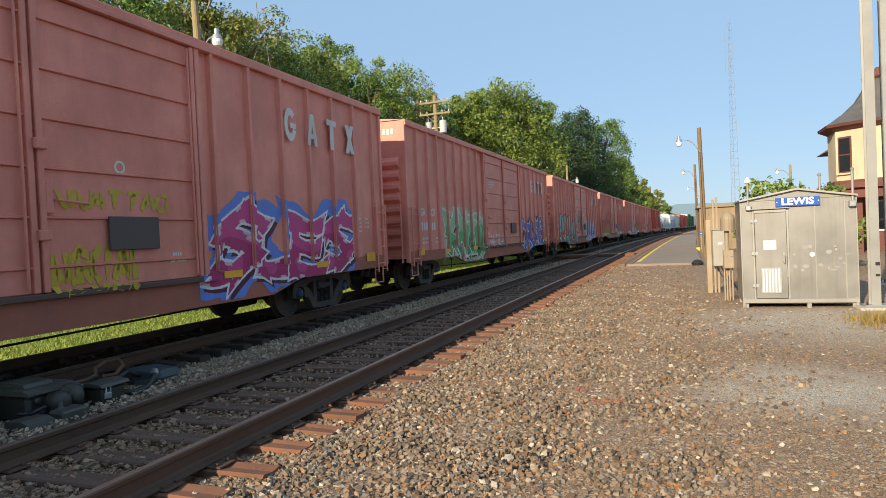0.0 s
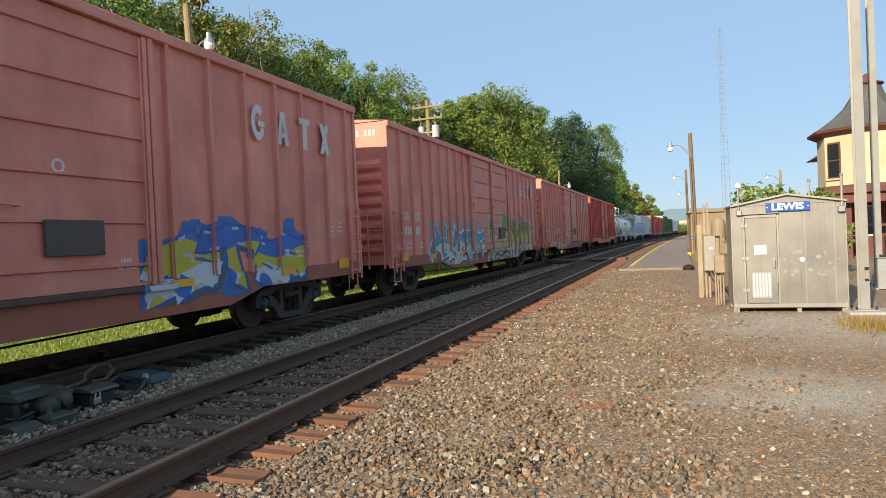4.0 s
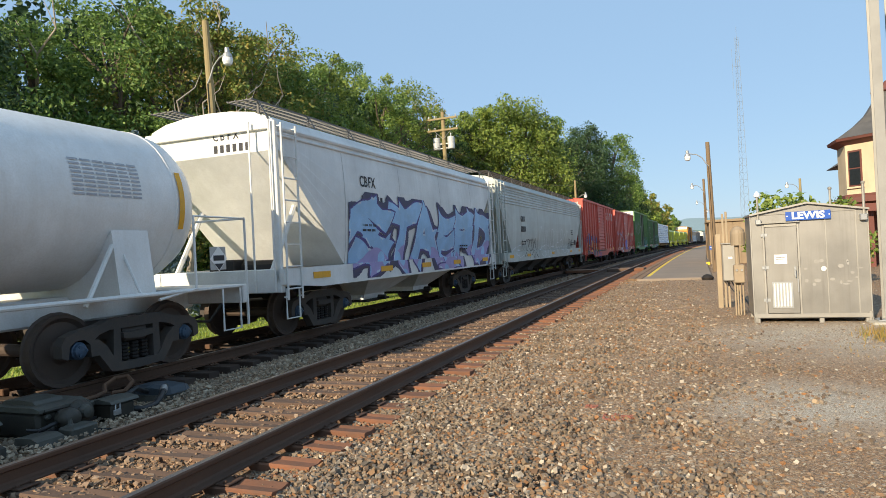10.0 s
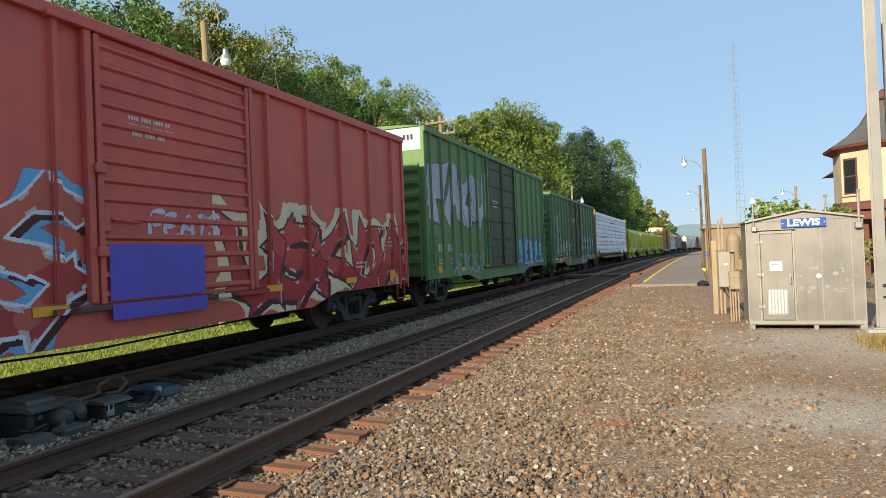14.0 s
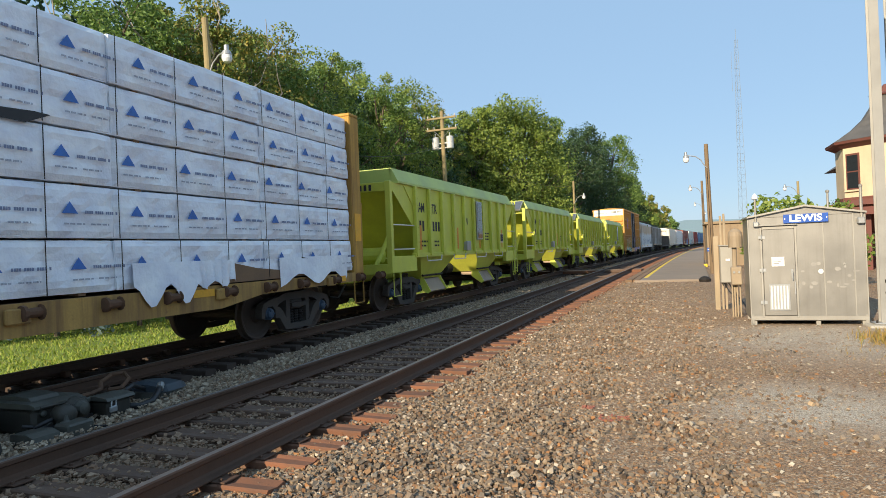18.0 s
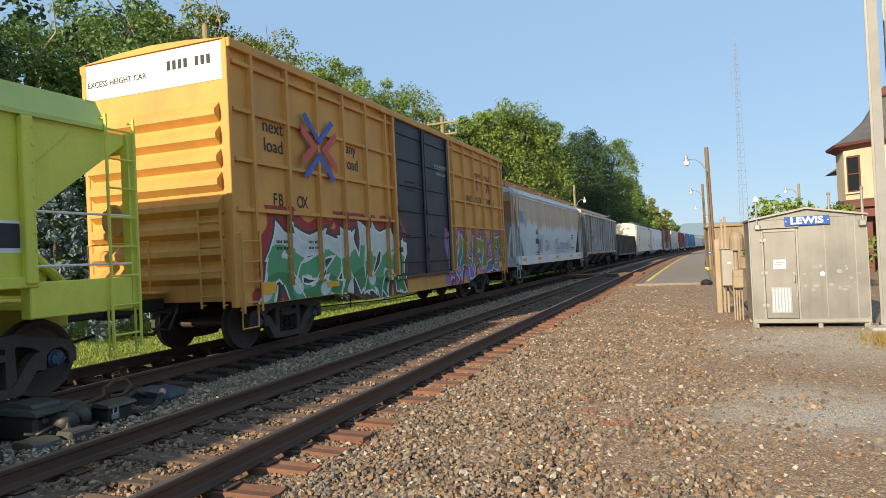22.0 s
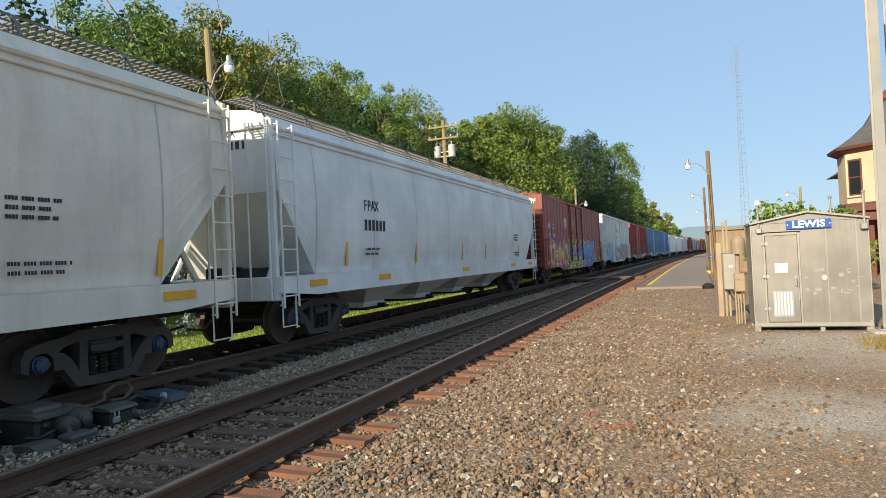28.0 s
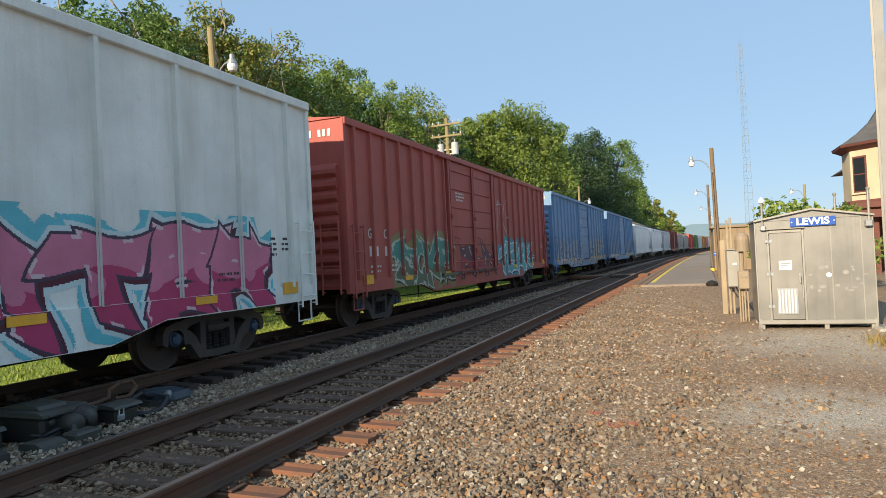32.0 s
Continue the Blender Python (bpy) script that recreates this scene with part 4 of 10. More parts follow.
part("stone", Geo().lathe([(0.02, -0.05), (0.22, 0.0), (0.25, 0.1), (0.15, 0.2), (0.03, 0.24)], (0, 0, 0), "z", 9), STEEL_DARK, rk)

# ---- station building ----
STUCCO = surface("cream_stucco", (0.62, 0.515, 0.35), (0.44, 0.355, 0.23), 0.3, 0.9, 0, 30, 0.002, 0.6, True)
MAROON = surface("maroon_trim", (0.16, 0.055, 0.04), (0.07, 0.03, 0.025), 0.4, 0.7)
SLATE = surface("slate_shingle", (0.11, 0.105, 0.10), (0.06, 0.055, 0.05), 0.5, 0.85, 0, 12, 0.01, 2.0)
st = thing("station_building", pose(13.95, 38.5, 0), "old cream stucco station with an octagonal turret and slate roof", "station")
R8 = 2.35


def oct_ring(r, z, n=8):
    return [(r * math.cos(math.pi / 8 + k * 2 * math.pi / n), r * math.sin(math.pi / 8 + k * 2 * math.pi / n), z) for k in range(n)]


part("turret_wall", Geo().loft([oct_ring(R8, 3.1), oct_ring(R8, 6.05)]), STUCCO, st)
part("turret_skirt", Geo().loft([oct_ring(R8 + 0.02, 2.85), oct_ring(R8 + 0.12, 3.0), oct_ring(R8 + 0.10, 3.3), oct_ring(R8 + 0.01, 3.32)]), MAROON, st)
part("cornice", Geo().loft([oct_ring(R8 + 0.02, 5.8), oct_ring(R8 + 0.30, 5.95), oct_ring(R8 + 0.43, 6.0), oct_ring(R8 + 0.47, 6.12), oct_ring(R8 + 0.3, 6.2)]), MAROON, st)
roof_prof = [(R8 + 0.46, 6.13), (R8 - 0.05, 6.42), (R8 - 0.7, 6.85), (R8 - 1.25, 7.35), (R8 - 1.6, 7.9), (R8 - 1.75, 8.4)]
for i in range(len(roof_prof) - 1):
    (ra, za), (rb, zb) = roof_prof[i], roof_prof[i + 1]
    part("roof_course", Geo().loft([oct_ring(ra + 0.01, za), oct_ring(rb, zb + 0.012)]), SLATE, st)
part("roof_cap", Geo().lathe([(0.72, 8.40), (0.78, 8.46), (0.4, 8.6), (0.1, 9.0)], (0, 0, 0), "z", 8), MAROON, st)
for k in (4, 5, 6):
    a = math.pi / 8 + (k + 0.5) * math.pi / 4
    mm = pose((R8 * 0.924 + 0.015) * math.cos(a), (R8 * 0.924 + 0.015) * math.sin(a), 4.55, 0, 0, math.degrees(a) + 90) @ Matrix.Translation((-0.42, 0, 0))
    if k == 5:
        continue
    w = part("window", Geo().box(-0.34, 0.34, -0.03, 0.03, -0.85, 0.95, 0.01), MAROON, st, "tall narrow window with a brown frame", m=mm)
    part("pane", Geo().box(-0.27, 0.27, -0.045, -0.031, -0.78, 0.02, 0), GLASS_DARK, w)
    part("pane", Geo().box(-0.27, 0.27, -0.045, -0.031, 0.08, 0.86, 0), GLASS_DARK, w)
    part("sill", Geo().box(-0.42, 0.42, -0.1, 0.03, -0.95, -0.86, 0.01), STUCCO, w)
part("main_block", Geo().box(0.5, 9, 0.5, 14, 3.0, 6.0, 0.02), STUCCO, st)
part("main_roof", Geo().prism([(-0.3, 5.9), (9.8, 5.9), (4.8, 9.2)], "y", -0.2, 14.5), SLATE, st)
part("awning_roof", Geo().prism([(-5.2, 2.40), (-5.2, 2.58), (-2.0, 3.12), (9, 3.12), (9, 2.9), (-1.9, 2.86)], "y", -3.2, 16), MAROON, st, "broad dark maroon canopy over the platform")
part("awning_fascia", Geo().box(-5.24, 9.0, -3.28, -3.201, 2.38, 2.75, 0.01), MAROON, st)
part("ground_wall", Geo().box(-1.2, 9, 0.5, 14, GROUND_Z - 0.1, 2.84, 0.02), MAROON, st)
for x in (-4.6, -1.6, 1.6, 4.8):
    part("canopy_post", Geo().box(x - 0.12, x + 0.12, -2.7, -2.46, GROUND_Z - 0.05, 2.42, 0.02), MAROON, st)
for x in (-0.6, 1.4, 3.4):
    dw = part("window", Geo().box(x, x + 1.1, 0.44, 0.499, 0.7, 2.3, 0.01), WHITE, st)
    part("pane", Geo().box(x + 0.08, x + 1.02, 0.43, 0.439, 0.78, 2.22, 0), GLASS_DARK, dw)

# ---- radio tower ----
# distance haze is mixed into the steel's colour as a blue-grey tint
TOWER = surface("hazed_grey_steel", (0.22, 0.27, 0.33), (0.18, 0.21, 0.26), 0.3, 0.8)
tw = thing("radio_tower", pose(16.6, 160, 0), "thin grey lattice radio mast", "radio mast")
corner = [(math.cos(a), math.sin(a)) for a in (math.pi / 2, math.pi * 7 / 6, math.pi * 11 / 6)]


def tower_r(z):
    return 1.15 - 0.75 * z / 47


for cx, cy in corner:
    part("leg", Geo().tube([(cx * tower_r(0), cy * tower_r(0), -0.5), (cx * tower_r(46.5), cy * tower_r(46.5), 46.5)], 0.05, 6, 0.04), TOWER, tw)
z = 0.0
while z < 46:
    h = 1.6
    for i in range(3):
        (ax, ay), (bx, by) = corner[i], corner[(i + 1) % 3]
        r0, r1 = tower_r(z), tower_r(z + h)
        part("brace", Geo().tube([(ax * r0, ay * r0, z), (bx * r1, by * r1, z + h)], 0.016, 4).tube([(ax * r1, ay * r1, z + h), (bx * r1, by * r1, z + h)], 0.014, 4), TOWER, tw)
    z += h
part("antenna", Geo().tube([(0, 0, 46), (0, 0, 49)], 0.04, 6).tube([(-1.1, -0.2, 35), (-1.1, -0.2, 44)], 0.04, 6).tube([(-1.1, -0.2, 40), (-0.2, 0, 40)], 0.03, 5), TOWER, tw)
# ---- trees and undergrowth ----
BARK = surface("bark", (0.15, 0.12, 0.09), (0.07, 0.055, 0.04), 0.6, 0.95, 0, 25, 0.01, 2.0, True)
BARE = surface("bare_branch", (0.42, 0.37, 0.30), (0.26, 0.22, 0.17), 0.5, 0.95, 0, 25, 0.005, 2.0)
LEAF = islands("leaf_green", [(0.06, 0.12, 0.026), (0.125, 0.215, 0.044), (0.195, 0.305, 0.066), (0.285, 0.39, 0.095)], 0.55, 0.34, 3.0)
# darker leaf green; shade deep in the wood and undergrowth is put into it
LEAF_DARK_SHADE = islands("leaf_dark_shade", [(0.025, 0.058, 0.022), (0.05, 0.10, 0.034), (0.09, 0.152, 0.05)], 0.55, 0.24, 3.0)
LEAF_AUTUMN = islands("leaf_turning", [(0.10, 0.165, 0.034), (0.185, 0.26, 0.052), (0.35, 0.25, 0.062), (0.13, 0.215, 0.045), (0.27, 0.34, 0.074), (0.46, 0.34, 0.075), (0.12, 0.205, 0.045)], 0.55, 0.34, 3.0)
LEAF_SUN = islands("leaf_yellow_green", [(0.10, 0.16, 0.03), (0.17, 0.245, 0.042), (0.25, 0.33, 0.058), (0.34, 0.40, 0.078)], 0.55, 0.34, 3.0)
SPRUCE = islands("spruce_needles", [(0.09, 0.14, 0.14), (0.14, 0.20, 0.20), (0.20, 0.26, 0.26)], 0.6)


def leaf_mesh(name, clumps, per, size, mat, seed, up=0.35):
    """Leaves as small pointed blades of two folded halves, strewn in uneven clumps."""
    rng = np.random.default_rng(seed)
    C = np.array(clumps)
    k = np.repeat(np.arange(len(C)), per)
    n = len(k)
    d = rng.normal(0, 1, (n, 3))
    d /= np.linalg.norm(d, axis=1)[:, None]
    r = rng.uniform(0.1, 1.0, n) ** 0.42 * rng.uniform(0.8, 1.25, n)
    p = C[k, :3] + d * (r * C[k, 3])[:, None] * np.array([1, 1, 0.78])
    a = rng.normal(0, 0.75, (n, 3)) + d * 1.1
    a[:, 2] += up
    a /= np.linalg.norm(a, axis=1)[:, None]
    b = np.cross(a, rng.normal(0, 1, (n, 3)))
    b /= np.linalg.norm(b, axis=1)[:, None] + 1e-9
    c = np.cross(a, b)
    s = rng.uniform(0.6, 1.35, n)[:, None] * size
    tip, tail = p + b * s, p - b * s
    q1, q2 = p + c * s * 0.55 + a * s * 0.18, p - c * s * 0.55 + a * s * 0.18
    v = np.stack([tail, q1, tip, q2], 1).reshape(-1, 3)
    me = bpy.data.meshes.new(name)
    me.vertices.add(len(v))
    me.vertices.foreach_set("co", v.ravel())
    f = (np.array([[0, 1, 2, 0, 2, 3]]) + 4 * np.arange(n)[:, None]).ravel()
    me.loops.add(len(f))
    me.loops.foreach_set("vertex_index", f)
    me.polygons.add(2 * n)
    me.polygons.foreach_set("loop_start", np.arange(0, 6 * n, 3))
    me.polygons.foreach_set("loop_total", np.full(2 * n, 3))
    me.polygons.foreach_set("use_smooth", np.zeros(2 * n, bool))
    me.update()
    me.materials.append(mat)
    return me


def tree(x, y, h, spread, mat, seed, per=90, size=0.17, label="leafy green deciduous tree at the wood's edge", low=0.12, bare=0, n=84, full=1.0):
    rng = random.Random(seed)
    z0 = ground_height(x, y) - 0.2
    t = thing("tree", pose(x, y, z0), label, "tree", "trees behind the tracks")
    g = Geo()
    lean = (rng.uniform(-0.4, 0.4), rng.uniform(-0.4, 0.4))
    trunk = [(lean[0] * f * f, lean[1] * f * f, h * 0.85 * f) for f in (0, 0.25, 0.5, 0.75, 1.0)]
    g.tube(trunk, 0.018 * h + 0.05, 8, 0.03)
    clumps = []
    for i in range(n):
        f = low + (1 - low) * ((i + 0.5) / n)
        w = spread * (0.55 + 0.75 * math.sin(math.pi * min(1, (f - low) / (1 - low) * 0.80 + 0.18))) * rng.uniform(0.35, 1.0)
        a = i * 2.4 + rng.uniform(-0.5, 0.5)
        c = (w * math.cos(a) * 0.85 + lean[0] * f, w * math.sin(a) * 0.85 + lean[1] * f, h * f * 0.97 + rng.uniform(-0.3, 0.3))
        clumps.append((*c, spread * rng.uniform(0.17, 0.34) * (1.15 - 0.40 * f) * full))
        if i % 3 == 0:
            b = max(0.0, f - 0.22) * h
            g.tube([(lean[0] * f * f, lean[1] * f * f, b), (c[0] * 0.5, c[1] * 0.5, (b + c[2]) / 2 + 0.2), c], 0.05 + 0.004 * h, 5, 0.012)
    part("trunk", g, BARK, t)
    part("crown", leaf_mesh("crown", clumps, per, size, mat, seed), None, t)
    for i in range(bare):
        a, z = rng.uniform(-2.6, -0.4), h * rng.uniform(0.35, 0.8)
        r = spread * rng.uniform(0.9, 1.5)
        g = Geo()
        pts = [(0.2 * math.cos(a), 0.2 * math.sin(a), z), (r * 0.4 * math.cos(a), r * 0.4 * math.sin(a), z + 1.0), (r * 0.75 * math.cos(a + 0.2), r * 0.75 * math.sin(a + 0.2), z + 1.6), (r * math.cos(a + 0.1), r * math.sin(a + 0.1), z + 2.9)]
        g.tube(pts, 0.06, 5, 0.015)
        for k in (1, 2):
            q = pts[k]
            g.tube([q, (q[0] + rng.uniform(-0.9, 0.9), q[1] - 0.4, q[2] + rng.uniform(0.6, 1.5))], 0.03, 4, 0.008)
        part("bare_limb", g, BARE, t, "leafless grey limb")
    return t


def at(az, dist):
    """A place that many metres off, az degrees to the left of the track's line."""
    return EYE.x - dist * math.sin(radians(az)), dist * math.cos(radians(az))


def top(el, dist):
    return EYE.z + dist * math.tan(radians(el)) - GROUND_Z


# the wooded bank: near rank, then a taller rank behind, closing the view on the left
WOOD = [(63, 25, 18.5, LEAF_DARK_SHADE, 0), (58, 26, 18.0, LEAF_DARK_SHADE, 1), (52.5, 27, 17.6, LEAF, 1), (47.5, 28, 20.8, LEAF, 0), (43.0, 29, 21.0, LEAF_AUTUMN, 2), (39.5, 30, 20.6, LEAF_AUTUMN, 2), (36.8, 33, 19.4, LEAF_AUTUMN, 3), (33.5, 33, 17.6, LEAF, 2), (30.9, 36, 18.3, LEAF_SUN, 0), (28.3, 47, 16.6, LEAF, 0), (26.0, 44, 15.0, LEAF, 1), (24.1, 46, 15.4, LEAF_SUN, 0), (22.2, 54, 13.4, LEAF_AUTUMN, 1), (20.4, 60, 12.2, LEAF, 0)]
for i, (az, dist, el, mat, bare) in enumerate(WOOD):
    x, y = at(az, dist)
    tree(x, y, top(el, dist) * 0.98, 3.3, mat, 100 + i, 200, 0.088, bare=bare, label="leafy tree with bare grey limbs on the bank" if bare else "leafy green tree on the wooded bank")
for i, (az, dist, el, mat) in enumerate(((60, 34, 17.5, LEAF_DARK_SHADE), (50, 36, 17.0, LEAF_DARK_SHADE), (45, 37, 18.2, LEAF_DARK_SHADE), (40.5, 38, 17.0, LEAF_DARK_SHADE), (35.5, 41, 15.5, LEAF_DARK_SHADE), (31.5, 45, 15.0, LEAF_DARK_SHADE), (27.5, 48, 13.5, LEAF_DARK_SHADE), (23, 56, 11.5, LEAF_DARK_SHADE), (20.5, 62, 10.8, LEAF_DARK_SHADE))):
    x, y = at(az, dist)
    tree(x, y, top(el, dist), 4.4, mat, 140 + i, 80, 0.2, low=0.05, label="green tree deep in the wood, leaves coloured dark as in shade")
# rounded trees further along
for i, (az, dist, el, sp, mat) in enumerate(((17.6, 62, 12.4, 3.6, LEAF_SUN), (15.6, 64, 13.1, 4.4, LEAF_SUN), (13.0, 66, 12.8, 4.4, LEAF_SUN), (11.4, 69, 11.6, 3.2, LEAF), (16.5, 74, 9.5, 5.0, LEAF_DARK_SHADE), (9.4, 84, 9.6, 4.2, LEAF_DARK_SHADE), (7.7, 88, 10.6, 4.4, LEAF_DARK_SHADE), (5.9, 94, 9.5, 4.0, LEAF), (4.9, 108, 6.0, 3.4, LEAF_DARK_SHADE), (8.6, 100, 7.5, 5.0, LEAF_DARK_SHADE))):
    x, y = at(az, dist)
    tree(x, y, top(el, dist), sp, mat, 170 + i, 135, 0.138, low=0.04, n=150, full=1.15, label="full rounded green tree beyond the tracks")
for i, (az, dist, el, sp, mat) in enumerate(((4.1, 150, 4.6, 4.6, LEAF_SUN), (3.1, 165, 4.2, 4.8, LEAF_AUTUMN), (2.3, 185, 3.3, 4.4, LEAF_AUTUMN), (1.7, 215, 2.6, 4.4, LEAF), (3.6, 185, 3.4, 6.0, LEAF_DARK_SHADE), (1.2, 260, 1.7, 4.6, LEAF_DARK_SHADE))):
    x, y = at(az, dist)
    tree(x, y, top(el, dist), sp, mat, 200 + i, 90, 0.34, low=0.05, n=50, label="distant tree with leaves starting to turn")
# leafless pale limbs that stand out before the wood
for k, (y0, forks) in enumerate(((18.6, (((18.4, 5.0), (18.2, 6.4), (17.8, 7.4)), ((18.9, 4.8), (19.3, 6.2), (19.1, 7.6)), ((19.2, 5.4), (20.3, 7.2), (21.0, 7.6)))), (21.9, (((21.6, 5.0), (21.8, 6.3), (22.7, 7.5), (24.1, 8.9)), ((22.0, 5.8), (21.5, 7.0), (21.7, 8.4)))))):
    dt = thing("dead_tree", pose(-13.0, y0, ground_height(-13.0, y0) - 0.1), "leafless pale grey tree with forked limbs before the wood", "tree")
    part("trunk", Geo().tube([(0, 0, 0), (0.3, 0.1, 2.6), (0.5, 0, 5.3)], 0.15, 8, 0.10), BARE, dt)
    for f in forks:
        pts = [(0.5, 0, 4.2)] + [(0.55 + 0.1 * i, y - y0, z + 0.3) for i, (y, z) in enumerate(f)]
        g = Geo().tube(pts, 0.085, 6, 0.02)
        for i in range(1, len(pts)):
            x, y, z = pts[i]
            g.tube([pts[i], (x + 0.2, y + (0.7 if i % 2 else -0.6), z + 0.6), (x + 0.3, y + (1.0 if i % 2 else -0.8), z + 1.3)], 0.03, 5, 0.006)
        part("limb", g, BARE, dt)
# undergrowth along the foot of the bank, a blue spruce or two, the ivy mound by the hut
rng = random.Random(77)
clumps = []
for i in range(330):
    y = rng.uniform(6, 70)
    x = rng.uniform(-19, -13.2) + bend(y)
    clumps.append((x, y, ground_height(x, y) + rng.uniform(0.2, 3.4), rng.uniform(0.6, 1.5)))
tagged(new("undergrowth", leaf_mesh("undergrowth", clumps, 110, 0.13, LEAF_DARK_SHADE, 301)), "dense bushes and vines along the wood, coloured dark as in shade", "bushes", kind="stuff")
clumps = []
for i in range(160):
    y = rng.uniform(68, 190)
    x = rng.uniform(-15, -8.0) + bend(y)
    clumps.append((x, y, rng.uniform(0.3, 3.2), rng.uniform(1.0, 2.2)))
tagged(new("undergrowth", leaf_mesh("undergrowth", clumps, 90, 0.22, LEAF_DARK_SHADE, 302)), "dense bushes beyond the tracks, coloured dark as in shade", "bushes", kind="stuff")
for k, (az, dist, h) in enumerate(((51.7, 20.5, 5.6), (46.0, 21.5, 6.0), (28.5, 31, 5.3), (30.5, 33, 4.6))):
    x, y = at(az, dist)
    t = thing("spruce", pose(x, y, ground_height(x, y)), "small blue-grey spruce at the edge of the lawn", "tree")
    part("trunk", Geo().tube([(0, 0, -0.2), (0, 0, h * 0.95)], 0.08, 6, 0.015), BARK, t)
    cl = []
    for i in range(80):
        f = i / 80
        r = (1 - f) * h * 0.27
        cl.append((r * math.cos(i * 2.4), r * math.sin(i * 2.4), 0.3 + f * h * 0.95, 0.10 + 0.26 * (1 - f)))
    part("crown", leaf_mesh("crown", cl, 110, 0.07, SPRUCE, 310 + k, 0.1), None, t)
cl = [(rng.uniform(6.3, 9.4), rng.uniform(24, 26), rng.uniform(-0.1, 2.6) , rng.uniform(0.4, 0.65)) for i in range(46)]
sb = thing("shrub", pose(0, 0, 0), "dense bright green vine-covered shrub behind the hut", "shrub")
part("stems", Geo().tube([(7.2, 25, -0.3), (7.3, 25, 2.0)], 0.06, 6).tube([(8.4, 25, -0.3), (8.2, 25, 2.0)], 0.06, 6), BARK, sb)
part("foliage", leaf_mesh("foliage", cl, 130, 0.10, LEAF_SUN, 330), None, sb)


def blades(name, count, place, h, mat, seed, label, category, wide=0.0):
    rng = np.random.default_rng(seed)
    x, y, z = place(rng, count)
    a, s = rng.uniform(0, 6.28, count), rng.uniform(0.5, 1.3, count) * h
    w = wide if wide else 0.012 + 0.12 * h
    tx, ty = rng.normal(0, 0.4, count) * s, rng.normal(0, 0.4, count) * s
    v = np.stack([np.stack([x - np.cos(a) * w, y - np.sin(a) * w, z], 1), np.stack([x + np.cos(a) * w, y + np.sin(a) * w, z], 1), np.stack([x + tx, y + ty, z + s], 1)], 1).reshape(-1, 3)
    me = bpy.data.meshes.new(name)
    me.from_pydata(v.tolist(), [], np.arange(3 * count).reshape(-1, 3).tolist())
    me.materials.append(mat)
    return tagged(new(name, me), label, category, kind="stuff")


def lawn_place(rng, n):
    y = 2 + 66 * rng.uniform(0, 1, n) ** 1.5
    x = -6.5 - rng.uniform(0, 1, n) ** 1.1 * 7.5 + BEND * y * y
    z = np.array([ground_height(a, b) for a, b in zip(x, y)]) - 0.01
    return x, y, z


blades("lawn_grass", 42000, lawn_place, 0.085, GRASS, 5, "bright green mown grass beside the far track", "grass")
DRY = islands("dry_weed", [(0.28, 0.20, 0.05), (0.38, 0.24, 0.07), (0.20, 0.22, 0.05)], 0.9, 0.2)
blades("weeds", 420, lambda r, n: (r.normal(7.15, 0.20, n), r.normal(12.0, 0.35, n), np.full(n, GROUND_Z)), 0.17, DRY, 6, "dry yellow-green weeds at the mast's footing", "weeds", 0.009)
blades("weeds", 260, lambda r, n: (r.uniform(6.2, 9.0, n), r.uniform(8.5, 11.5, n), np.full(n, GROUND_Z)), 0.06, DRY, 7, "sparse dry weeds in the gravel", "weeds", 0.007)

# distant ridge and tree line, with distance haze mixed into their colours
RIDGE = plain("hazy_ridge", (0.16, 0.24, 0.32), 1.0)
g = Geo()
for layer, (dist, hh, col) in enumerate(((1500, 48, 0), (900, 14, 1))):
    g = Geo()
    n = 60
    for i in range(n + 1):
        a = radians(60 - 100 * i / n)
        z = hh * (0.75 + 0.25 * math.sin(i * 0.55 + layer) + 0.06 * math.sin(i * 2.3))
        x, y = EYE.x - dist * math.sin(a), dist * math.cos(a)
        g.v += [(x, y, -6), (x, y, z), (x * 1.2, y * 1.2, z * 1.04), (x * 1.2, y * 1.2, -6)]
    for i in range(n):
        for k in range(3):
            g.f.append((i * 4 + k, (i + 1) * 4 + k, (i + 1) * 4 + k + 1, i * 4 + k + 1))
    tagged(new("backdrop_ridge", shape("backdrop_ridge", g, RIDGE if not layer else plain("hazy_trees", (0.10, 0.17, 0.17), 1.0))), "hazy blue wooded ridge on the horizon", "hill", kind="structure")
# ---- running gear ----
WHEEL_R = 0.457
IRON = surface("cast_iron", (0.06, 0.053, 0.047), (0.125, 0.09, 0.066), 0.6, 0.8, 0.1)
WHEEL_STEEL = surface("wheel_steel", (0.095, 0.066, 0.05), (0.05, 0.042, 0.035), 0.5, 0.7, 0.3)
CAP_BLUE = surface("bearing_cap", (0.045, 0.10, 0.17), (0.06, 0.05, 0.045), 0.5, 0.5, 0.3)


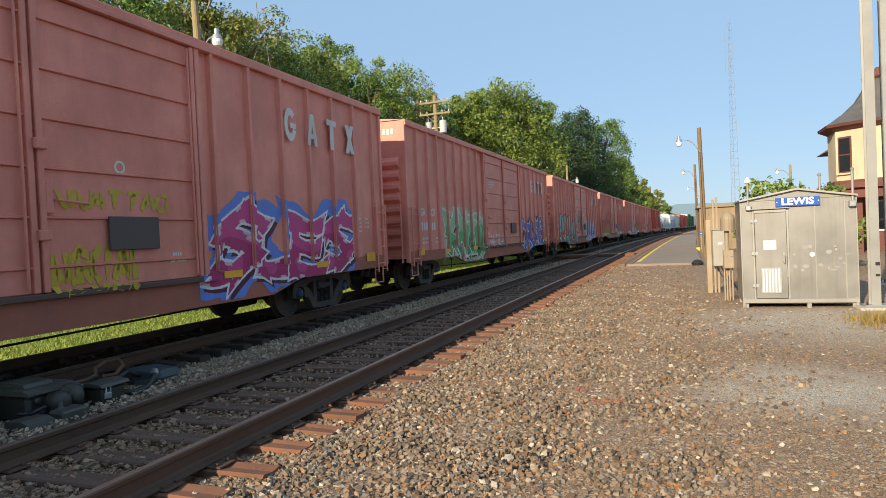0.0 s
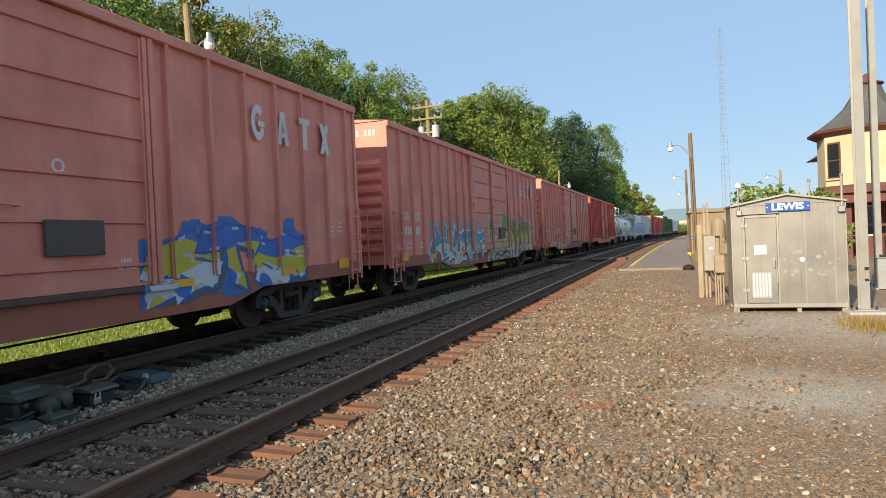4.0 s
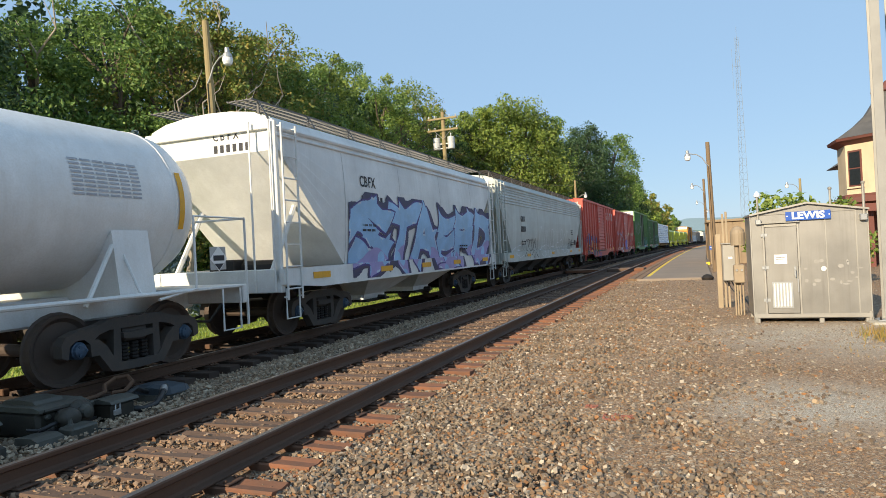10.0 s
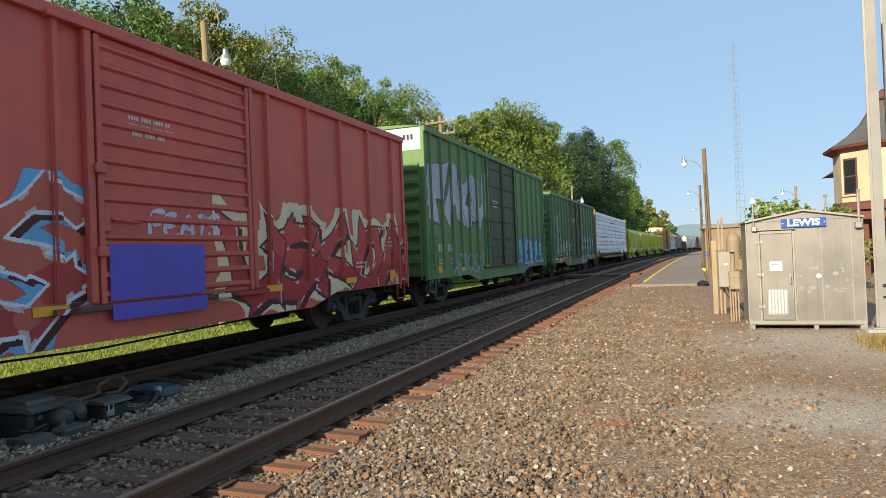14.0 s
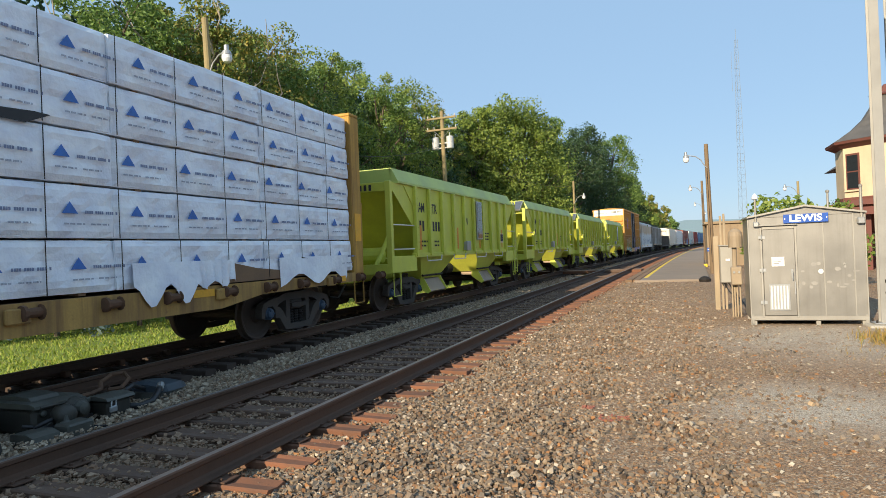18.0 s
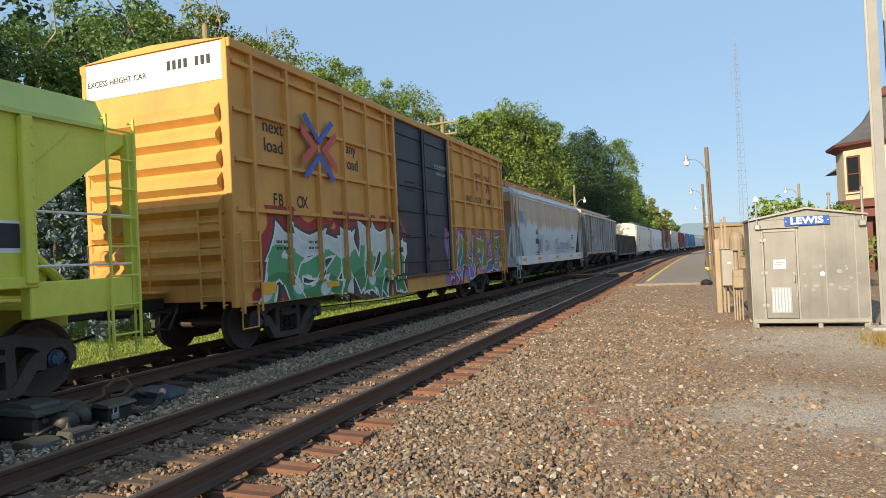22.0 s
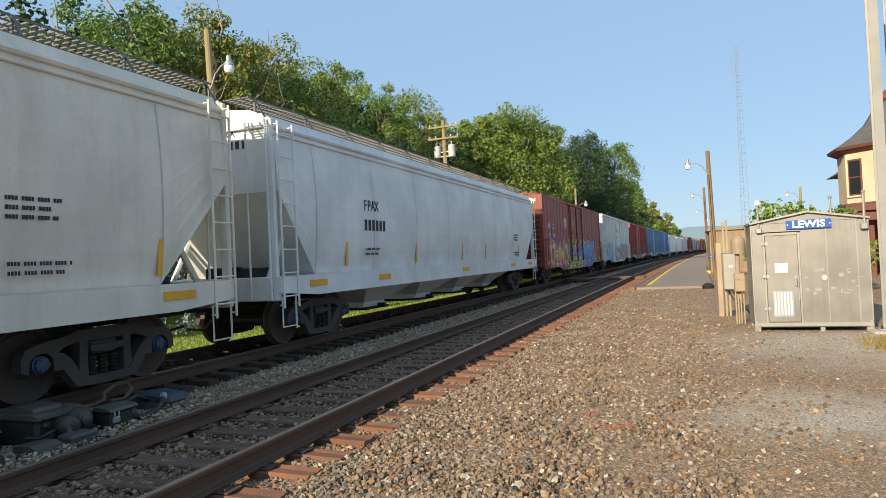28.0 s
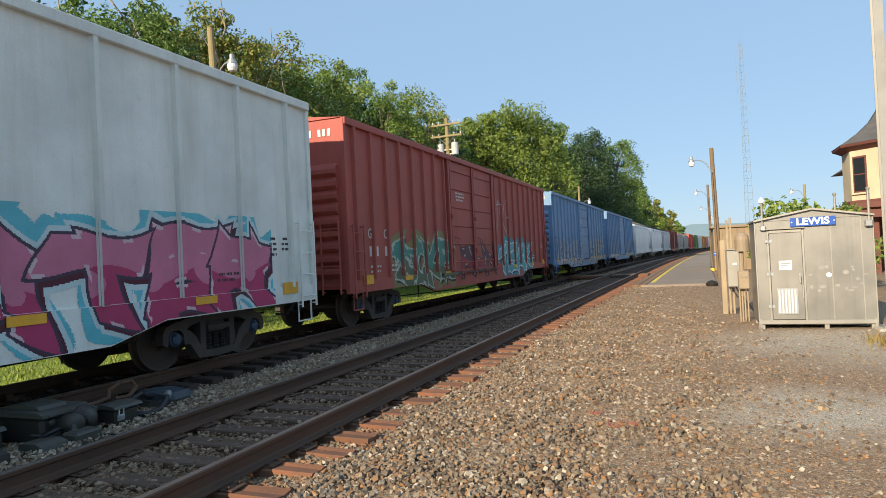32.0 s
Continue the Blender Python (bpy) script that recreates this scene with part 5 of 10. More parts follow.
def running_gear():
    ws = Geo()
    ws.lathe([(0.075, -1.0), (0.085, -0.85), (0.08, 0.85), (0.075, 1.0)], (0, 0, 0), "x", 12)
    for s in (-1, 1):
        prof = [(0.10, 0.83), (0.14, 0.82), (0.17, 0.78), (0.36, 0.76), (0.41, 0.80), (WHEEL_R - 0.004, 0.805), (WHEEL_R, 0.79), (WHEEL_R + 0.003, 0.715), (WHEEL_R + 0.026, 0.695), (WHEEL_R + 0.022, 0.675), (0.42, 0.672), (0.38, 0.70), (0.17, 0.70), (0.12, 0.68)]
        ws.lathe([(r, s * h) for r, h in (prof if s > 0 else prof)], (0, 0, 0), "x", 24)
    wheelset = shape("wheelset", ws, WHEEL_STEEL)
    caps = Geo().lathe([(0.0, 1.13), (0.05, 1.125), (0.085, 1.11), (0.095, 1.08), (0.11, 1.07), (0.11, 0.93), (0.09, 0.92)], (0, 0, 0), "x", 14)
    for k in range(3):
        a = k * 2 * math.pi / 3
        caps.lathe([(0.018, 1.105), (0.018, 1.135)], (0, 0.06 * math.cos(a), 0.06 * math.sin(a)), "x", 6)
    bearing = shape("bearing", caps, CAP_BLUE)
    sf = Geo()
    w0, w1 = -0.07, 0.07
    for t in (-1, 1):
        # top member and jaw over the axle box
        sf.prism([(t * a, b) for a, b in ((0.0, 0.66), (0.0, 0.80), (0.42, 0.80), (0.60, 0.745), (0.92, 0.70), (1.08, 0.65), (1.14, 0.55), (1.14, 0.40), (1.05, 0.37), (1.03, 0.52), (0.95, 0.585), (0.83, 0.585), (0.75, 0.52), (0.60, 0.62), (0.45, 0.66))], "x", w0, w1)
        # bowed lower member from the jaw to the spring seat
        sf.prism([(t * a, b) for a, b in ((0.83, 0.585), (0.75, 0.52), (0.735, 0.36), (0.62, 0.36), (0.50, 0.20), (0.44, 0.12), (0.0, 0.10), (0.0, 0.21), (0.33, 0.22), (0.40, 0.30), (0.50, 0.46), (0.62, 0.56))], "x", w0 * 1.1, w1 * 1.1)
        # column beside the springs
        sf.prism([(t * a, b) for a, b in ((0.27, 0.67), (0.38, 0.67), (0.40, 0.22), (0.27, 0.21))], "x", w0 * 0.9, w1 * 0.9)
        sf.prism([(t * a, b) for a, b in ((0.0, 0.50), (0.0, 0.60), (0.26, 0.60), (0.26, 0.53))], "x", w0 * 0.7, w1 * 1.5)
    side_frame = shape("side_frame", sf, IRON)
    sp = Geo()
    for y in (-0.16, 0.0, 0.16):
        prof = []
        for i in range(5):
            z = 0.225 + i * 0.048
            prof += [(0.058, z), (0.07, z + 0.014), (0.07, z + 0.026), (0.052, z + 0.040)]
        sp.lathe(prof, (0, y, 0), "z", 7)
    springs = shape("spring_nest", sp, STEEL_DARK)
    bo = Geo().box(-1.06, 1.06, -0.20, 0.20, 0.47, 0.66, 0.03).box(-0.3, 0.3, -0.22, 0.22, 0.66, 0.80, 0.03)
    bo.box(-0.85, 0.85, -0.50, -0.42, 0.30, 0.42, 0.02).box(-0.85, 0.85, 0.42, 0.50, 0.30, 0.42, 0.02)
    bolster = shape("truck", bo, IRON)
    return wheelset, bearing, side_frame, springs, bolster


WHEELSET, BEARING, SIDE_FRAME, SPRINGS, BOLSTER = running_gear()
AXLE = 0.889
front_axles, rear_axles = [], []


def add_trucks(car, ys, full=True):
    for y in ys:
        tk = part("truck", BOLSTER, None, car, "dark cast steel two-axle truck", m=pose(0, y, 0))
        for s, keep in ((-1, front_axles), (1, rear_axles)):
            w = part("wheelset", WHEELSET, None, tk, m=pose(0, s * AXLE, WHEEL_R))
            keep.append(w)
        for s in (-1, 1):
            part("side_frame", SIDE_FRAME, None, tk, m=pose(s * 1.02, 0, 0))
            if full:
                part("spring_nest", SPRINGS, None, tk, m=pose(s * 1.0, 0, 0))
        if full:
            for s in (-1, 1):
                for q in (0, 180):
                    part("bearing", BEARING, None, tk, m=pose(0, s * AXLE, WHEEL_R, 0, 0, q))


COUPLER = shape("coupler", Geo().box(-0.10, 0.10, -0.75, 0.0, 0.78, 0.98, 0.02).box(-0.19, 0.17, -0.98, -0.68, 0.74, 1.02, 0.05).tube([(0.3, -0.1, 0.75), (0.33, -0.5, 0.45), (0.30, -0.85, 0.5)], 0.025, 6), STEEL_DARK)


def add_couplers(car, h):
    part("coupler", COUPLER, None, car, m=pose(0, -h, 0))
    part("coupler", COUPLER, None, car, m=pose(0, h, 0, 0, 0, 180))


def reflectors(car, ys, x, z, mat=None, hw=0.22, hh=0.055):
    for y in ys:
        part("reflector", Geo().box(x, x + 0.008, y - hw, y + hw, z - hh, z + hh, 0), mat or YELLOW, car)


def ladder(car, x, ya, yb, z0, z1, mat, n=None, name="ladder", plane="x"):
    """Two stiles and rungs on a side (plane x) or an end (plane y; ya, yb are x there, x is y)."""
    g = Geo()
    o = 0.09 if x > 0 else -0.09

    def at(u, z, d=1.0):
        return (x + o * d, u, z) if plane == "x" else (u, x + o * d, z)
    for u in (ya, yb):
        g.tube([at(u, z0), at(u, z1)], 0.02, 6)
        g.tube([at(u, z1 - 0.05), at(u, z1 - 0.05, 0)], 0.014, 5)
        g.tube([at(u, z0 + 0.05), at(u, z0 + 0.05, 0)], 0.014, 5)
    n = n or max(3, int((z1 - z0) / 0.40))
    for i in range(n):
        z = z0 + (z1 - z0) * (i + 0.5) / n
        g.tube([at(ya, z), at(yb, z)], 0.014, 6)
    part(name, g, mat, car)


def stirrup(car, y, x, mat, z0=0.45, z1=0.80):
    part("step", Geo().tube([(x, y - 0.2, z1), (x, y - 0.2, z0), (x, y + 0.2, z0), (x, y + 0.2, z1)], 0.018, 6), mat, car)


def bars(car, x, y, z, rows, mat, name="stencil"):
    """Small unreadable stencilling as bars: rows of (dy, dz, width, height)."""
    g = Geo()
    for dy, dz, w, h in rows:
        n = max(1, int(w / (h * 0.8)))
        for i in range(n):
            if n < 5 or (i * 7 + int(dz * 50)) % 5:
                g.box(x, x + 0.004, y + dy + w * i / n, y + dy + w * (i + 0.72) / n, z + dz, z + dz + h, 0)
    if g.v:
        tagged(part(name, g, mat, car), kind="stuff")


def mark(car, on, y, z, size, text, mat, step=0.74, bold=0.004):
    """A reporting mark along the side: capitals as they are, figures as plain bars; on(z): the side's reach there."""
    for i, ch in enumerate(text):
        yc = y + (i + 0.4) * size * step
        if ch in "#":
            g = Geo()
            for a, b in ((0, 0.5), (0.5, 1)):
                za, zb = z + a * size, z + b * size
                g.add([(on(za), yc - 0.24 * size, za), (on(za), yc + 0.24 * size, za), (on(zb), yc + 0.24 * size, zb), (on(zb), yc - 0.24 * size, zb)], [(0, 1, 2, 3)])
            part("car_number", g, mat, car)
        elif ch != " ":
            ob = letters(ch, size * 1.40, mat, car, None, "reporting_mark", 0.86, bold)
            for v in ob.data.vertices:
                zz = z + size * 0.5 + v.co.y
                v.co = (on(zz) + v.co.z, yc + v.co.x, zz)


def data_block(car, x, y, z, mat, big=0.2, tails=True, text=("GA", "CX", "###", "##")):
    """Reporting mark in two halves, the car's number as bars of its size, and the small data lines under them."""
    k = big / 0.22
    for t, dy, dz in zip(text, (0, 0.76 * k, 0, 0.76 * k), (0, 0, -1.75 * big, -1.75 * big)):
        mark(car, lambda q: x + 0.002, y + dy, z + dz, big, t, mat)
    if tails:
        bars(car, x, y, z - 2.9 * big, [(0, 0, 0.55, 0.05), (0, -0.11, 0.5, 0.05), (1.0, 0, 0.4, 0.05), (1.0, -0.11, 0.4, 0.05)], mat)


def company_marks(car, x, y, z, h, step, mat):
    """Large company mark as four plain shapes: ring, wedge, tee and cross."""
    w, t = h * 0.62, h * 0.24
    def ring(n=20):
        g = Geo()
        pts = [(0.5 * w * math.cos(a), 0.5 * h * math.sin(a)) for a in [0.75 + i * (2 * math.pi - 1.1) / n for i in range(n + 1)]]
        inn = [(p[0] * 0.48, p[1] * 0.55) for p in pts]
        vs = [(x + 0.005, p[0], z + p[1]) for p in pts] + [(x + 0.005, p[0], z + p[1]) for p in inn]
        g.add(vs, [(i, i + 1, n + 2 + i, n + 1 + i) for i in range(n)])
        return g.box(x + 0.003, x + 0.006, 0, 0.5 * w, z - 0.1 * h, z + 0.06 * h, 0)
    for k in range(4):
        yc = y + k * step
        if k == 0:
            g = ring()
        elif k == 1:
            g = Geo().prism([(-w / 2, z - h / 2), (-w / 2 + t * 0.8, z - h / 2), (0, z + h * 0.2), (w / 2 - t * 0.8, z - h / 2), (w / 2, z - h / 2), (t * 0.45, z + h / 2), (-t * 0.45, z + h / 2)], "x", x, x + 0.005)
            g.box(x + 0.001, x + 0.006, -w * 0.3, w * 0.3, z - h * 0.28, z - h * 0.12, 0)
        elif k == 2:
            g = Geo().box(x, x + 0.005, -w / 2, w / 2, z + h / 2 - t * 0.8, z + h / 2, 0).box(x, x + 0.005, -t / 2, t / 2, z - h / 2, z + h / 2 - t * 0.8, 0)
        else:
            g = Geo().prism([(-w / 2, z - h / 2), (-w / 2 + t, z - h / 2), (w / 2, z + h / 2), (w / 2 - t, z + h / 2)], "x", x, x + 0.005)
            g.prism([(w / 2, z - h / 2), (w / 2 - t, z - h / 2), (-w / 2, z + h / 2), (-w / 2 + t, z + h / 2)], "x", x + 0.001, x + 0.006)
        g.v = [(a, b + yc, c) for a, b, c in g.v]
        part("company_mark", g, mat, car, "large white painted company mark")


# ---- painted graffiti: letter-like shapes laid over sheet, posts and doors ----
LETTER = {
    "A": [[(0, 0), (0.45, 1), (0.95, 0)], [(0.2, 0.38), (0.75, 0.38)]],
    "C": [[(0.95, 0.8), (0.5, 1), (0.05, 0.6), (0.1, 0.2), (0.5, 0), (0.95, 0.2)]],
    "D": [[(0.05, 0), (0.05, 1), (0.7, 0.9), (0.95, 0.5), (0.7, 0.08), (0.05, 0)]],
    "E": [[(0.95, 1), (0, 0.95), (0.05, 0), (1, 0.05)], [(0.05, 0.5), (0.8, 0.55)]],
    "F": [[(0.95, 1), (0.05, 0.95), (0.1, 0)], [(0.05, 0.5), (0.75, 0.55)]],
    "G": [[(0.95, 0.85), (0.5, 1), (0.05, 0.6), (0.15, 0.1), (0.6, 0), (0.95, 0.2), (0.95, 0.5), (0.6, 0.5)]],
    "H": [[(0.05, 0), (0.05, 1)], [(0.95, 0), (0.95, 1)], [(0.05, 0.5), (0.95, 0.55)]],
    "I": [[(0.5, 0), (0.5, 1)]],
    "K": [[(0, 0), (0.05, 1)], [(0.95, 1), (0.1, 0.5), (1, 0)]],
    "L": [[(0.1, 1), (0.1, 0.05), (0.95, 0.05)]],
    "M": [[(0, 0), (0.1, 1), (0.5, 0.35), (0.9, 1), (1, 0)]],
    "N": [[(0, 0), (0.05, 1), (0.9, 0), (1, 1)]],
    "O": [[(0.1, 0.5), (0.3, 1), (0.8, 0.95), (0.95, 0.5), (0.7, 0), (0.2, 0.05), (0.1, 0.5)]],
    "P": [[(0.05, 0), (0.05, 1), (0.85, 0.9), (0.85, 0.5), (0.1, 0.42)]],
    "R": [[(0, 0), (0.05, 1), (0.8, 0.9), (0.75, 0.55), (0.05, 0.5)], [(0.4, 0.5), (1, 0)]],
    "S": [[(1, 0.85), (0.5, 1), (0, 0.75), (0.5, 0.5), (1, 0.25), (0.5, 0), (0, 0.15)]],
    "T": [[(0, 1), (1, 0.95)], [(0.5, 1), (0.45, 0)]],
    "U": [[(0, 1), (0.1, 0.2), (0.5, 0), (0.9, 0.2), (1, 1)]],
    "W": [[(0, 1), (0.2, 0), (0.5, 0.7), (0.8, 0), (1, 1)]],
    "X": [[(0, 0), (1, 1)], [(0, 1), (1, 0)]],
    "Z": [[(0.05, 0.95), (0.95, 1), (0.05, 0.05), (1, 0)]],
}
GLYPHS = [LETTER[c] for c in "AESNORTUK"]
SPRAY = {}


def spray(rgb):
    key = tuple(round(c, 3) for c in rgb)
    if key not in SPRAY:
        SPRAY[key] = surface("spray_paint", rgb, tuple(c * 0.6 for c in rgb), 0.4, 0.55, 0, 50, 0, 1.6)
    return SPRAY[key]


def graffiti(car, face, y0, y1, z0, z1, n, fills, line, halo=None, seed=1, thick=0.14, glow=0.20, cell=0.0125, even=False, label="colourful spray-painted graffiti lettering", rim=None, word="", cast=True):
    """Bold overlapping letters with flared, square-cut strokes, an outline, a drop shadow and a cloud of colour.
    face(y): how far the side stands out there. fills: colours that fade into one another."""
    rng = np.random.default_rng(seed)
    gap = glow + 0.06 if halo else 0.16
    ys, zs = np.arange(y0 - gap, y1 + gap, cell), np.arange(z0 - gap * 0.5, z1 + gap, cell)
    Y, Z = np.meshgrid(ys + cell / 2, zs + cell / 2)
    ph = rng.uniform(0, 6.28, 6)
    Yw = Y + 0.09 * np.sin(2.1 * Z + ph[0]) + 0.04 * np.sin(5.2 * Z + 2.3 * Y + ph[1])
    Zw = Z + 0.08 * np.sin(1.7 * Y + ph[2]) + 0.05 * np.sin(4.4 * Y + ph[3])
    thick = thick * 1.12
    n = len(word) or n
    step = (y1 - y0) / n
    order, each = [], []
    picks = rng.permutation(len(GLYPHS)).tolist() + rng.permutation(len(GLYPHS)).tolist()
    for i in range(n):
        gl = LETTER[word[i]] if word else GLYPHS[picks[i]]
        a, w = y0 + i * step + thick * 0.55, step * 1.08 - thick * 0.9
        b, h = z0 + thick + rng.uniform(-0.04, 0.12), (z1 - z0) - 1.9 * thick - rng.uniform(0, 0.2)
        sl = rng.uniform(-0.2, 0.3)
        di = np.full(Y.shape, 9.0)
        for line_ in gl:
            for k, ((pa, qa), (pb, qb)) in enumerate(zip(line_[:-1], line_[1:])):
                ax, ay, bx, by = a + pa * w + sl * qa, b + qa * h, a + pb * w + sl * qb, b + qb * h
                dx, dy = bx - ax, by - ay
                ln = math.hypot(dx, dy) + 1e-9
                u = ((Yw - ax) * dx + (Zw - ay) * dy) / ln
                v = ((Yw - ax) * dy - (Zw - ay) * dx) / ln
                fl = 0.8 + 0.5 * np.abs(u / ln - 0.4 + 0.15 * (k % 2))
                slant = 0.45 * v
                end = np.maximum(-u - slant - thick * 0.9, u - ln + slant - thick * 0.9)
                di = np.minimum(di, np.maximum(np.abs(v) - thick * fl, end))
        order.append(i)
        each.append(di)
    rng.shuffle(order)
    d = np.minimum.reduce(each)
    mats, kinds = [], np.zeros(Y.shape, int) - 1

    def use(cond, rgb):
        m = spray(rgb)
        if m not in mats:
            mats.append(m)
        kinds[cond] = mats.index(m)
    fuzz = 0.06 * np.sin(7 * Y + ph[4]) + 0.06 * np.sin(6 * Z + 3 * Y + ph[5]) + rng.normal(0, 0.004, Y.shape)
    if halo:
        use(d < glow + fuzz, halo)
    k = max(1, int(0.085 / cell))
    drop = np.full(d.shape, 9.0)
    drop[:-k, k:] = d[k:, :-k]
    dark = tuple(c * 0.18 for c in fills[0])
    if rim:
        use(np.minimum(d, drop) < 0.10, rim)
    if cast:
        use(drop < 0.03, dark)
    u = (Z - z0) / (z1 - z0)
    for i in order:
        di = each[i]
        use(di < 0.042, line)
        inner = di < 0.0
        tilt = rng.uniform(-0.3, 0.3)
        for j, c in enumerate(fills):
            if j == 0:
                use(inner, c)
            else:
                cut = j / len(fills) + 0.10 * np.sin(3.1 * Y + ph[j % 6] + i) + tilt * 0.3
                spots = np.sin(6.5 * Yw + ph[j % 6]) + np.sin(7.1 * Zw + ph[(j + 2) % 6]) > 1.35
                use(inner & ((u > cut) | spots), c)
        use(inner & (di > -0.045) & (np.sin(9 * Y + 4 * Z + ph[1] + i) > 0.75), tuple(min(0.78, c * 0.4 + 0.42) for c in fills[-1]))
    g, slots = Geo(), []
    high = None
    for r in range(len(zs)):
        z = zs[r] + cell / 2
        row = kinds[r]
        if z < 1.1:
            fx = [face(y + cell / 2, z) for y in ys]
            for j, q in enumerate(fx):
                if q is None:
                    row[j], fx[j] = -1, 0.0
            fx = np.array(fx)
        elif even:
            fx = np.full(len(ys), face(0.0, z))
        else:
            if high is None:
                high = np.array([face(y + cell / 2, z) for y in ys])
            fx = high
        cuts = np.flatnonzero((row[1:] != row[:-1]) | (np.abs(fx[1:] - fx[:-1]) > 1e-6)) + 1
        edges = [0] + cuts.tolist() + [len(ys)]
        for c, e in zip(edges[:-1], edges[1:]):
            k = row[c]
            if k < 0:
                continue
            xx = float(fx[c]) + 0.0045
            i = len(g.v)
            ya, yb = float(ys[c]), float(ys[c]) + cell * (e - c)
            g.v += [(xx, ya, zs[r]), (xx, yb, zs[r]), (xx, yb, zs[r] + cell), (xx, ya, zs[r] + cell)]
            g.f.append((i, i + 1, i + 2, i + 3))
            slots.append(int(k))
    me = shape("graffiti", g, mats)
    me.polygons.foreach_set("material_index", slots)
    part("graffiti", me, None, car, label)


def tags(car, face, y0, y1, z0, z1, rgb, seed, n=6, r=0.014):
    """Quick looping letters drawn with marker or a thin spray line."""
    rng = random.Random(seed)
    step = (y1 - y0) / n
    for i in range(n):
        gl = GLYPHS[rng.randrange(len(GLYPHS))]
        sl = rng.uniform(-0.1, 0.25) * (z1 - z0)
        g = Geo()
        for line_ in gl:
            pts = [(y0 + (i + 0.08 + p * 0.85) * step + sl * q + rng.uniform(-0.06, 0.06) * step, z0 + (q * 0.9 + rng.uniform(-0.08, 0.12)) * (z1 - z0)) for p, q in line_]
            pts = [pts[0]] + pts + [pts[-1]]
            sm = []
            for k in range(1, len(pts) - 2):
                p0, p1, p2, p3 = pts[k - 1:k + 3]
                for f in (0, 0.2, 0.4, 0.6, 0.8):
                    sm.append(tuple(0.5 * (2 * b + (c - a) * f + (2 * a - 5 * b + 4 * c - d) * f * f + (3 * b - a - 3 * c + d) * f ** 3) for a, b, c, d in zip(p0, p1, p2, p3)))
            sm.append(pts[-1])
            base = len(g.v)
            for j, (ya, za) in enumerate(sm):
                pa, pb = sm[max(0, j - 1)], sm[min(len(sm) - 1, j + 1)]
                dy, dz = pb[0] - pa[0], pb[1] - pa[1]
                ln = math.hypot(dy, dz) + 1e-6
                rr = r * (0.8 + 0.5 * math.sin(j * 0.9))
                ox, oz = -dz / ln * rr, dy / ln * rr
                xx = (face(ya, za) or 1.5) + 0.006
                g.v += [(xx, ya - ox, za - oz), (xx, ya + ox, za + oz)]
            g.f += [(base + 2 * j, base + 2 * j + 2, base + 2 * j + 3, base + 2 * j + 1) for j in range(len(sm) - 1)]
        part("graffiti_stroke", g, spray(rgb), car, "thin scrawled graffiti tag")


# ---- boxcars ----
GRIME = surface("grimy_track", (0.11, 0.065, 0.052), (0.05, 0.035, 0.03), 0.6, 0.75)
PLACARD = surface("placard_metal", (0.07, 0.06, 0.058), (0.12, 0.07, 0.05), 0.5, 0.6)

W = 1.50


